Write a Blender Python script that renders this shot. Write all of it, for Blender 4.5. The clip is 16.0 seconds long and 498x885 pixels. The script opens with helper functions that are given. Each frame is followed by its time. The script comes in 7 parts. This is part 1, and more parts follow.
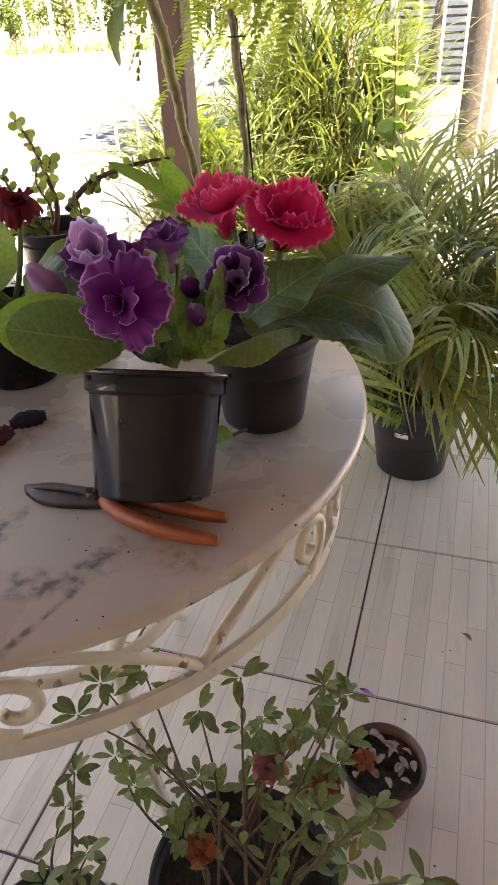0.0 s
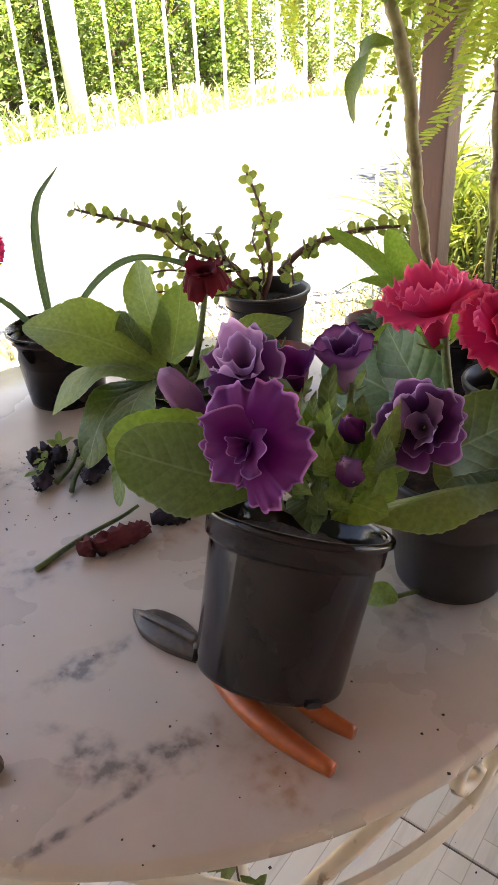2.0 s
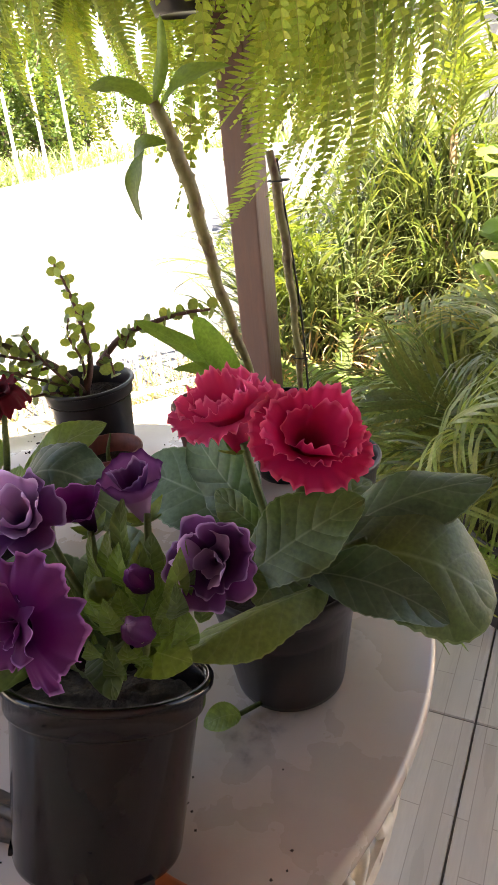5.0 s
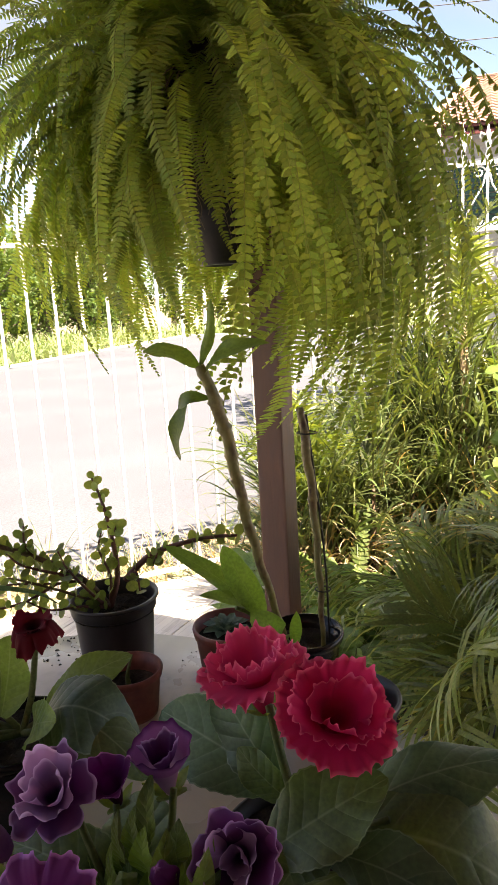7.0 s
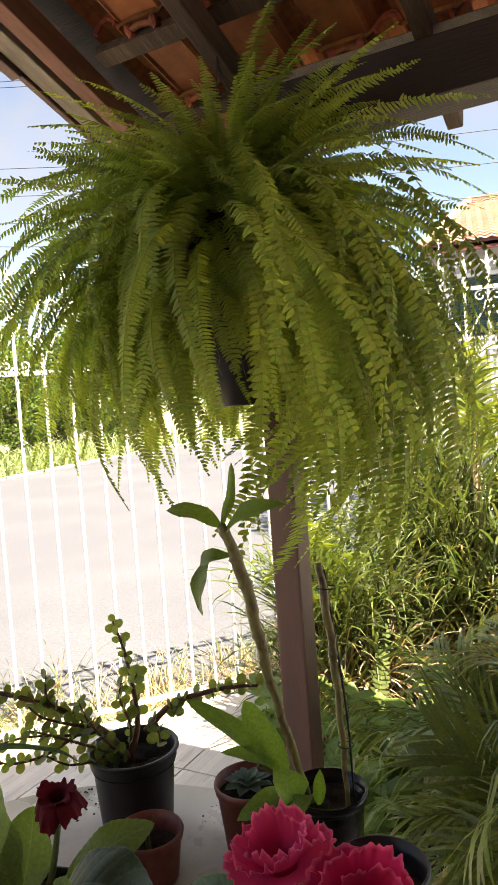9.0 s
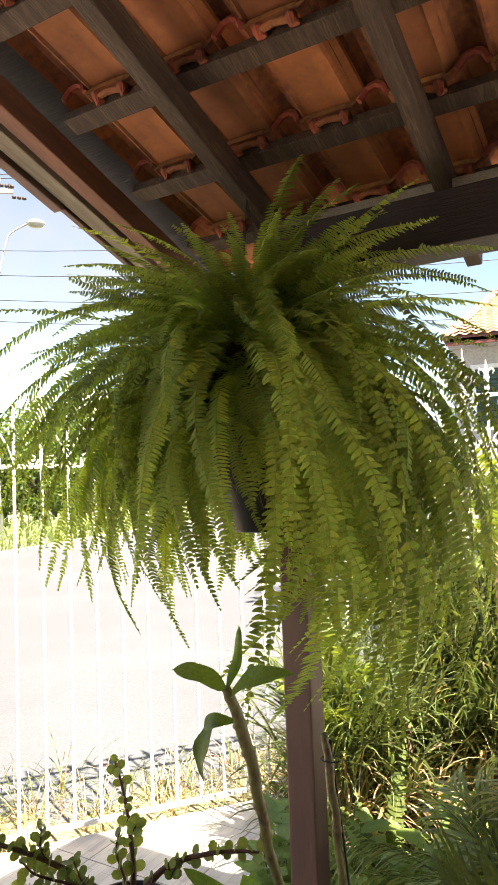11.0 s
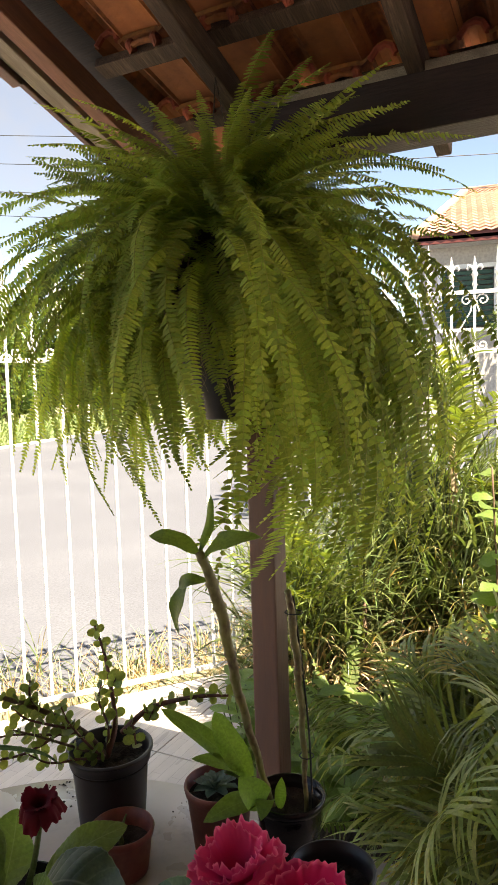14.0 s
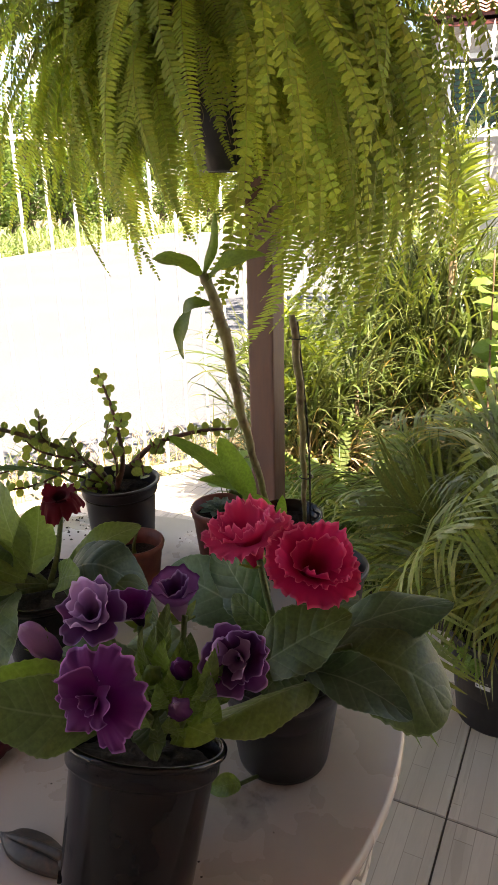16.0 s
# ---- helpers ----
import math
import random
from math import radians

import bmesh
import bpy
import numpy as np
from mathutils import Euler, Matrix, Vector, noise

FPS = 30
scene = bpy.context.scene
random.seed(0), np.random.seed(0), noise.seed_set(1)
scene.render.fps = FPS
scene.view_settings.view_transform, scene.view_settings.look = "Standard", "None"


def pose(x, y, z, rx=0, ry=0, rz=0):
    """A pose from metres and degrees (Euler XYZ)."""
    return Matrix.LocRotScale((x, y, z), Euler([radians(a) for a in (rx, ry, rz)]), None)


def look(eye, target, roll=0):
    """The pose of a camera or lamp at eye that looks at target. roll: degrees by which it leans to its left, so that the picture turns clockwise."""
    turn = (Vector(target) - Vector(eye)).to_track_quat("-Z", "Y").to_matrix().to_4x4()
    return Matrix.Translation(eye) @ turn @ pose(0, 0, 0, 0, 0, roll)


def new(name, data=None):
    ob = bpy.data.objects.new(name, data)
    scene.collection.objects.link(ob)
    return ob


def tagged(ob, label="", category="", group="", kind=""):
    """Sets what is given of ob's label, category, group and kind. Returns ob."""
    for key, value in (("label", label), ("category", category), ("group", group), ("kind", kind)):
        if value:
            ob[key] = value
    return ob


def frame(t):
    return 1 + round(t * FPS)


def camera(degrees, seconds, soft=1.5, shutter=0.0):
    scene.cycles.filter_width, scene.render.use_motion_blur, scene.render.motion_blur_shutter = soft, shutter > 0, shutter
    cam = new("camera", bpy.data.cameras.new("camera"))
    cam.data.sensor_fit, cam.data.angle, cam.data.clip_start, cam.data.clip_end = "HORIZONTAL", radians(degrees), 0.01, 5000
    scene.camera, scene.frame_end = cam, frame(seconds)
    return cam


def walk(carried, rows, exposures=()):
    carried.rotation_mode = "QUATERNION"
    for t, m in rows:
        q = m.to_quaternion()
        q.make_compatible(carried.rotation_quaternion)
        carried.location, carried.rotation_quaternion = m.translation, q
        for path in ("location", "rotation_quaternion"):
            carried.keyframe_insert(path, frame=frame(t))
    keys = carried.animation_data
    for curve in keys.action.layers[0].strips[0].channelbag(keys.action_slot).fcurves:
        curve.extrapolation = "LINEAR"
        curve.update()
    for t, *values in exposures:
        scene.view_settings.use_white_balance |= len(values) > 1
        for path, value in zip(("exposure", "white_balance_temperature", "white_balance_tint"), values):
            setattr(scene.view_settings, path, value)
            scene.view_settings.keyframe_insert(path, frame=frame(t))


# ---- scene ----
cam = camera(39.9, 16.0)
PATH = [
    (0, (0.208, 0.219, 1.161), (-0.011, 1.892, 0.087), -2.5),
    (0.5, (0.172, 0.249, 1.163), (-0.093, 1.92, 0.096), -2.1),
    (1, (0.142, 0.294, 1.166), (-0.11, 2.025, 0.196), -5.6),
    (1.5, (0.159, 0.342, 1.159), (-0.286, 2.052, 0.222), -5.6),
    (2, (0.215, 0.404, 1.164), (-0.624, 1.942, 0.199), -2.9),
    (2.5, (0.267, 0.411, 1.17), (-0.685, 1.888, 0.216), -4.3),
    (3, (0.271, 0.425, 1.182), (-0.613, 1.927, 0.201), -5.7),
    (3.5, (0.265, 0.446, 1.189), (-0.528, 1.985, 0.189), -8.4),
    (4, (0.266, 0.47, 1.189), (-0.383, 2.077, 0.191), -9.6),
    (4.2, (0.264, 0.478, 1.188), (-0.339, 2.096, 0.18), -9.5),
    (6.3, (0.253, 0.467, 1.259), (-0.288, 2.33, 0.772), -2.0),
    (6.5, (0.258, 0.478, 1.271), (-0.318, 2.334, 0.799), -2.0),
    (7, (0.252, 0.46, 1.285), (-0.332, 2.329, 0.876), -3.3),
    (7.5, (0.262, 0.453, 1.29), (-0.395, 2.308, 0.934), -3.6),
    (8, (0.259, 0.454, 1.298), (-0.361, 2.326, 0.965), -4.4),
    (8.5, (0.259, 0.441, 1.317), (-0.362, 2.319, 1.018), -3.8),
    (9, (0.257, 0.434, 1.355), (-0.357, 2.334, 1.242), -4.1),
    (9.5, (0.272, 0.425, 1.379), (-0.344, 2.328, 1.352), -3.9),
    (10, (0.271, 0.431, 1.394), (-0.389, 2.319, 1.446), -3.3),
    (10.2, (0.279, 0.426, 1.413), (-0.387, 2.309, 1.505), -2.8),
    (12.5, (0.266, 0.45, 1.474), (-0.411, 2.329, 1.58), -0.0),
    (13, (0.257, 0.451, 1.461), (-0.482, 2.293, 1.21), 1.3),
    (13.5, (0.284, 0.423, 1.43), (-0.332, 2.311, 1.196), 0.0),
    (14, (0.285, 0.386, 1.429), (-0.293, 2.292, 1.252), -1.7),
    (14.5, (0.289, 0.376, 1.392), (-0.229, 2.298, 1.197), -1.7),
    (15, (0.264, 0.37, 1.376), (-0.246, 2.272, 1.028), -1.1),
    (15.5, (0.268, 0.369, 1.328), (-0.233, 2.226, 0.779), -0.3),
    (16, (0.271, 0.357, 1.305), (-0.263, 2.162, 0.629), -1.5),
]
walk(cam, [(t, look(eye, target, roll)) for t, eye, target, roll in PATH],
     exposures=[(0, 3.72, 8350, 16), (1, 3.85, 8400, 17), (2, 3.97, 8250, 15), (3.2, 3.62, 8250, 15), (4.2, 3.87, 8150, 15), (6.3, 3.15, 8200, 17), (8, 2.75, 8450, 14), (9.5, 2.85, 8350, 12), (12.5, 2.92, 8100, 9), (13.2, 2.63, 8250, 10), (15, 2.88, 8450, 13), (16, 3.05, 8450, 15)])
# ---- world, sun and exposure ----
SUN = Vector((0.428, -0.324, 1.0)).normalized()          # the way to the sun
world = bpy.data.worlds.new("sky")
scene.world = world
world.use_nodes = True
_sky = world.node_tree.nodes.new("ShaderNodeTexSky")
_sky.sky_type, _sky.sun_disc = "NISHITA", False
_sky.sun_elevation = math.asin(SUN.z)
_sky.sun_rotation = math.atan2(SUN.x, SUN.y)
_sky.air_density, _sky.dust_density, _sky.ozone_density = 0.65, 0.35, 0.8
_bg = world.node_tree.nodes["Background"]
_bg.inputs["Strength"].default_value = 0.062
# thin scattered clouds
_wn, _wl = world.node_tree.nodes, world.node_tree.links
_co, _cl, _rg, _mx = _wn.new("ShaderNodeTexCoord"), _wn.new("ShaderNodeTexNoise"), _wn.new("ShaderNodeMapRange"), _wn.new("ShaderNodeMix")
_cl.inputs["Scale"].default_value, _cl.inputs["Detail"].default_value = 3.2, 7.0
_rg.inputs[1].default_value, _rg.inputs[2].default_value, _rg.inputs[4].default_value = 0.48, 0.72, 0.75
_mx.data_type = "RGBA"
_mx.inputs[7].default_value = (2.0, 2.05, 2.15, 1)
_wl.new(_co.outputs["Generated"], _cl.inputs["Vector"])
_wl.new(_cl.outputs[0], _rg.inputs[0])
_wl.new(_rg.outputs[0], _mx.inputs[0])
_wl.new(_sky.outputs[0], _mx.inputs[6])
_wl.new(_mx.outputs[2], _bg.inputs[0])
_sun = bpy.data.lights.new("sun", "SUN")
_sun.energy, _sun.angle, _sun.color = 4.2, radians(0.55), (1.0, 0.965, 0.90)
sun = new("sun", _sun)
sun.matrix_world = look(SUN * 30, (0, 0, 0))


# ---- materials ----
def material(name, base, rough=0.6, metal=0.0, spots=None, scale=8.0, fine=None, fine_scale=90.0, bump=0.0,
             leaf=0.0, leaf_tint=None, vary=0.0, coat=0.0, stretch=(1, 1, 1), spot_range=(0.45, 0.65), rough_var=0.0, spec=0.5):
    """A procedural surface: base colour, broad spots of a second colour, fine grain, bump, and light that passes through leaves."""
    m = bpy.data.materials.new(name)
    m.use_nodes = True
    t, n = m.node_tree, m.node_tree.nodes
    b = n["Principled BSDF"]
    b.inputs["Roughness"].default_value, b.inputs["Metallic"].default_value = rough, metal
    b.inputs["Coat Weight"].default_value = coat
    b.inputs["Coat Roughness"].default_value = 0.25
    co = n.new("ShaderNodeTexCoord")
    mp = n.new("ShaderNodeMapping")
    mp.inputs["Scale"].default_value = stretch
    t.links.new(co.outputs["Object"], mp.inputs["Vector"])
    col = n.new("ShaderNodeRGB")
    col.outputs[0].default_value = (*base, 1)
    out = col.outputs[0]

    def blend(a, second, factor, mode="MIX"):
        x = n.new("ShaderNodeMix")
        x.data_type, x.blend_type = "RGBA", mode
        t.links.new(a, x.inputs[6])
        if isinstance(second, tuple):
            x.inputs[7].default_value = (*second, 1)
        else:
            t.links.new(second, x.inputs[7])
        if isinstance(factor, float):
            x.inputs[0].default_value = factor
        else:
            t.links.new(factor, x.inputs[0])
        return x.outputs[2]

    def cloud(s, lo, hi, detail=6.0):
        z = n.new("ShaderNodeTexNoise")
        z.inputs["Scale"].default_value, z.inputs["Detail"].default_value = s, detail
        t.links.new(mp.outputs[0], z.inputs["Vector"])
        r = n.new("ShaderNodeMapRange")
        r.inputs[1].default_value, r.inputs[2].default_value = lo, hi
        t.links.new(z.outputs[0], r.inputs[0])
        return r.outputs[0], z

    if spots:
        f, _ = cloud(scale, *spot_range)
        out = blend(out, spots, f)
    g, gz = cloud(fine_scale, 0.35, 0.7)
    out = blend(out, fine or tuple(c * 0.7 for c in base), g)
    if vary:
        info = n.new("ShaderNodeObjectInfo")
        hsv = n.new("ShaderNodeHueSaturation")
        r1 = n.new("ShaderNodeMapRange")
        r1.inputs[3].default_value, r1.inputs[4].default_value = 1 - vary, 1 + vary
        t.links.new(info.outputs["Random"], r1.inputs[0])
        t.links.new(r1.outputs[0], hsv.inputs["Value"])
        t.links.new(out, hsv.inputs["Color"])
        geo = n.new("ShaderNodeNewGeometry")
        r2 = n.new("ShaderNodeMapRange")
        r2.inputs[3].default_value, r2.inputs[4].default_value = 0.5 - vary * 0.06, 0.5 + vary * 0.06
        t.links.new(geo.outputs["Random Per Island"], r2.inputs[0])
        t.links.new(r2.outputs[0], hsv.inputs["Hue"])
        out = hsv.outputs[0]
    t.links.new(out, b.inputs["Base Color"])
    b.inputs["Specular IOR Level"].default_value = spec
    if rough_var:
        rr = n.new("ShaderNodeMapRange")
        rr.inputs[3].default_value, rr.inputs[4].default_value = max(0.02, rough - rough_var), rough + rough_var
        z2, _ = cloud(scale * 1.7, 0.3, 0.7)
        t.links.new(z2, rr.inputs[0])
        t.links.new(rr.outputs[0], b.inputs["Roughness"])
    if bump:
        bp = n.new("ShaderNodeBump")
        bp.inputs["Strength"].default_value, bp.inputs["Distance"].default_value = 1.0, bump
        t.links.new(gz.outputs[0], bp.inputs["Height"])
        t.links.new(bp.outputs[0], b.inputs["Normal"])
    if leaf:
        tr = n.new("ShaderNodeBsdfTranslucent")
        tint = n.new("ShaderNodeMix")
        tint.data_type, tint.blend_type = "RGBA", "MULTIPLY"
        tint.inputs[0].default_value = 1.0
        tint.inputs[7].default_value = (*(leaf_tint or (2.6, 2.3, 0.9)), 1)
        t.links.new(out, tint.inputs[6])
        t.links.new(tint.outputs[2], tr.inputs[0])
        mx = n.new("ShaderNodeMixShader")
        mx.inputs[0].default_value = leaf
        t.links.new(b.outputs[0], mx.inputs[1])
        t.links.new(tr.outputs[0], mx.inputs[2])
        t.links.new(mx.outputs[0], n["Material Output"].inputs[0])
    return m


def plank_tile(name):
    """Pale glazed floor tile printed like narrow whitewashed boards."""
    m = material(name, (0.69, 0.615, 0.53), 0.33, spots=(0.58, 0.51, 0.435), scale=5, fine=(0.64, 0.565, 0.485), fine_scale=70, vary=0.05, stretch=(3, 0.35, 1), rough_var=0.1)
    t, n = m.node_tree, m.node_tree.nodes
    co = n.new("ShaderNodeTexCoord")
    mp = n.new("ShaderNodeMapping")
    mp.inputs["Rotation"].default_value = (0, 0, radians(90))
    t.links.new(co.outputs["Object"], mp.inputs["Vector"])
    br = n.new("ShaderNodeTexBrick")
    br.inputs["Color1"].default_value, br.inputs["Color2"].default_value = (1, 1, 1, 1), (0.86, 0.85, 0.84, 1)
    br.inputs["Mortar"].default_value = (0.50, 0.46, 0.42, 1)
    br.inputs["Scale"].default_value, br.inputs["Mortar Size"].default_value = 1.0, 0.0011
    br.inputs["Brick Width"].default_value, br.inputs["Row Height"].default_value = 0.29, 0.041
    br.inputs["Mortar Smooth"].default_value = 0.3
    br.offset = 0.37
    t.links.new(mp.outputs[0], br.inputs["Vector"])
    b = n["Principled BSDF"]
    src = b.inputs["Base Color"].links[0].from_socket
    x = n.new("ShaderNodeMix")
    x.data_type, x.blend_type = "RGBA", "MULTIPLY"
    x.inputs[0].default_value = 0.65
    t.links.new(src, x.inputs[6])
    t.links.new(br.outputs[0], x.inputs[7])
    t.links.new(x.outputs[2], b.inputs["Base Color"])
    return m


def veined(name, base, vein, under, rough=0.45, leaf=0.3, pairs=7.0, quilt=0.00045):
    """A broad leaf: paler midrib and side veins along the leaf's own length and width, mottled between."""
    m = material(name, base, rough, spots=under, scale=30, spot_range=(0.5, 0.75), fine_scale=260, leaf=leaf, leaf_tint=(1.75, 1.9, 0.95), vary=0.18)
    t, n = m.node_tree, m.node_tree.nodes

    def op(kind, a, b=0.0, c=0.0):
        x = n.new("ShaderNodeMath")
        x.operation = kind
        for k, q in enumerate((a, b, c)):
            if isinstance(q, (int, float)):
                x.inputs[k].default_value = q
            else:
                t.links.new(q, x.inputs[k])
        return x.outputs[0]

    uv = n.new("ShaderNodeUVMap")
    sp = n.new("ShaderNodeSeparateXYZ")
    t.links.new(uv.outputs[0], sp.inputs[0])
    across = op("ABSOLUTE", op("MULTIPLY_ADD", sp.outputs[1], 2.0, -1.0))
    mid = op("SUBTRACT", 1.0, op("SMOOTH_MIN", op("DIVIDE", across, 0.045), 1.0, 0.2))
    wave = op("ABSOLUTE", op("SUBTRACT", op("FRACT", op("MULTIPLY", op("MULTIPLY_ADD", across, -0.22, sp.outputs[0]), pairs)), 0.5))
    side = op("MULTIPLY", op("POWER", op("MULTIPLY", wave, 2.0), 12.0), 0.40)
    f = op("MINIMUM", op("MAXIMUM", mid, side), 1.0)
    edge = op("MULTIPLY", op("GREATER_THAN", across, 0.965), 0.8)
    f = op("MAXIMUM", op("MAXIMUM", f, edge), 0.0)
    b = n["Principled BSDF"]
    src = b.inputs["Base Color"].links[0].from_socket
    x = n.new("ShaderNodeMix")
    x.data_type = "RGBA"
    t.links.new(f, x.inputs[0])
    t.links.new(src, x.inputs[6])
    x.inputs[7].default_value = (*vein, 1)
    t.links.new(x.outputs[2], b.inputs["Base Color"])
    bp = n.new("ShaderNodeBump")
    bp.inputs["Distance"].default_value = quilt
    net = n.new("ShaderNodeTexVoronoi")
    net.inputs["Scale"].default_value = 260.0
    crd = n.new("ShaderNodeTexCoord")
    t.links.new(crd.outputs["Object"], net.inputs["Vector"])
    t.links.new(op("ADD", op("MULTIPLY", op("POWER", op("MULTIPLY", wave, 2.0), 3.0), -1.0), op("MULTIPLY", net.outputs["Distance"], -0.35)), bp.inputs["Height"])
    t.links.new(bp.outputs[0], b.inputs["Normal"])
    b.inputs["Sheen Weight"].default_value = 0.08
    return m


def petal_skin(name, deep, mid, edge, leaf=0.25, at=0.9):
    """A petal whose colour runs from the throat to a paler frilled edge."""
    m = material(name, deep, 0.7, leaf=leaf, leaf_tint=(1.4, 1.1, 1.4), fine_scale=300, spec=0.12)
    t, n = m.node_tree, m.node_tree.nodes
    b = n["Principled BSDF"]
    uv = n.new("ShaderNodeUVMap")
    sp = n.new("ShaderNodeSeparateXYZ")
    t.links.new(uv.outputs[0], sp.inputs[0])
    z = n.new("ShaderNodeTexNoise")
    z.inputs["Scale"].default_value = 9.0
    t.links.new(uv.outputs[0], z.inputs["Vector"])
    j = n.new("ShaderNodeMath")
    j.operation = "MULTIPLY_ADD"
    j.inputs[1].default_value, j.inputs[2].default_value = 0.06, -0.03
    t.links.new(z.outputs[0], j.inputs[0])
    a = n.new("ShaderNodeMath")
    t.links.new(sp.outputs[0], a.inputs[0])
    t.links.new(j.outputs[0], a.inputs[1])
    r = n.new("ShaderNodeValToRGB")
    e = r.color_ramp.elements
    e[0].position, e[0].color = 0.15, (*deep, 1)
    e[1].position, e[1].color = 1.0, (*edge, 1)
    k = e.new(at - 0.35)
    k.color = (*mid, 1)
    k = e.new(at)
    k.color = tuple(0.88 * p + 0.12 * q for p, q in zip(mid, edge)) + (1,)
    t.links.new(a.outputs[0], r.inputs[0])
    t.links.new(r.outputs[0], b.inputs["Base Color"])
    for link in list(t.links):
        if link.to_node.type == "MIX" and link.to_node.blend_type == "MULTIPLY" and link.to_socket == link.to_node.inputs[6]:
            t.links.new(r.outputs[0], link.to_node.inputs[6])
    b.inputs["Sheen Weight"].default_value = 0.0
    return m


def table_skin(name):
    """Worn cream table top: cloudy wear, grey smudges where things were dragged, a long scratch and rusty rings."""
    m = material(name, (0.52, 0.435, 0.36), 0.30, coat=0.12, spots=(0.400, 0.335, 0.28), scale=5.0, spot_range=(0.36, 0.74), fine=(0.465, 0.385, 0.315), fine_scale=22, bump=0.0005, rough_var=0.14)
    t, n = m.node_tree, m.node_tree.nodes
    b = n["Principled BSDF"]
    out = b.inputs["Base Color"].links[0].from_socket
    co = n.new("ShaderNodeTexCoord")
    wob = n.new("ShaderNodeTexNoise")
    wob.inputs["Scale"].default_value, wob.inputs["Detail"].default_value = 28.0, 8.0
    t.links.new(co.outputs["Object"], wob.inputs["Vector"])
    fine = n.new("ShaderNodeTexNoise")
    fine.inputs["Scale"].default_value, fine.inputs["Detail"].default_value = 75.0, 9.0
    t.links.new(co.outputs["Object"], fine.inputs["Vector"])

    def math_node(kind, a, c=0.0):
        x = n.new("ShaderNodeMath")
        x.operation = kind
        for k, q in enumerate((a, c)):
            if isinstance(q, (int, float)):
                x.inputs[k].default_value = q
            else:
                t.links.new(q, x.inputs[k])
        return x.outputs[0]

    # centre x, y, half-length, half-width, turn, strength, colour
    for x, y, rx, ry, turn, amount, colour in (
            (0.199, -0.314, 0.042, 0.018, 55, 0.75, (0.11, 0.095, 0.085)), (0.093, -0.280, 0.055, 0.017, 62, 0.65, (0.13, 0.115, 0.105)),
            (0.180, -0.375, 0.060, 0.0050, 62, 0.9, (0.12, 0.10, 0.09)), (0.169, -0.340, 0.030, 0.020, 20, 0.55, (0.14, 0.12, 0.105)),
            (0.130, -0.330, 0.050, 0.010, 15, 0.5, (0.15, 0.13, 0.115)), (0.261, -0.291, 0.070, 0.030, -12, 0.55, (0.36, 0.23, 0.14)),
            (-0.02, -0.20, 0.07, 0.03, 40, 0.45, (0.18, 0.155, 0.135)), (0.07, -0.10, 0.06, 0.02, 70, 0.4, (0.32, 0.21, 0.13)),
            (-0.13, -0.06, 0.08, 0.05, 25, 0.5, (0.17, 0.15, 0.13)), (0.32, -0.10, 0.06, 0.025, 70, 0.45, (0.22, 0.19, 0.165)),
            (0.36, -0.02, 0.05, 0.02, 80, 0.4, (0.24, 0.21, 0.19)), (0.0, 0.30, 0.15, 0.05, 10, 0.35, (0.25, 0.22, 0.19))):
        mp = n.new("ShaderNodeMapping")
        mp.vector_type = "TEXTURE"
        mp.inputs["Location"].default_value = (x, y, 0.76)
        mp.inputs["Rotation"].default_value = (0, 0, radians(turn))
        mp.inputs["Scale"].default_value = (rx, ry, 1.0)
        t.links.new(co.outputs["Object"], mp.inputs["Vector"])
        ln = n.new("ShaderNodeVectorMath")
        ln.operation = "LENGTH"
        t.links.new(mp.outputs[0], ln.inputs[0])
        d = math_node("ADD", ln.outputs["Value"], math_node("MULTIPLY", math_node("SUBTRACT", wob.outputs[0], 0.5), 2.2))
        f = math_node("MULTIPLY", math_node("MAXIMUM", math_node("SUBTRACT", 1.1, d), 0.0), amount * 0.7)
        f = math_node("MINIMUM", math_node("MULTIPLY", f, math_node("MULTIPLY", math_node("POWER", fine.outputs[0], 4.0), 17.0)), 0.85)
        mix = n.new("ShaderNodeMix")
        mix.data_type = "RGBA"
        t.links.new(f, mix.inputs[0])
        t.links.new(out, mix.inputs[6])
        mix.inputs[7].default_value = (*colour, 1)
        out = mix.outputs[2]
    t.links.new(out, b.inputs["Base Color"])
    return m


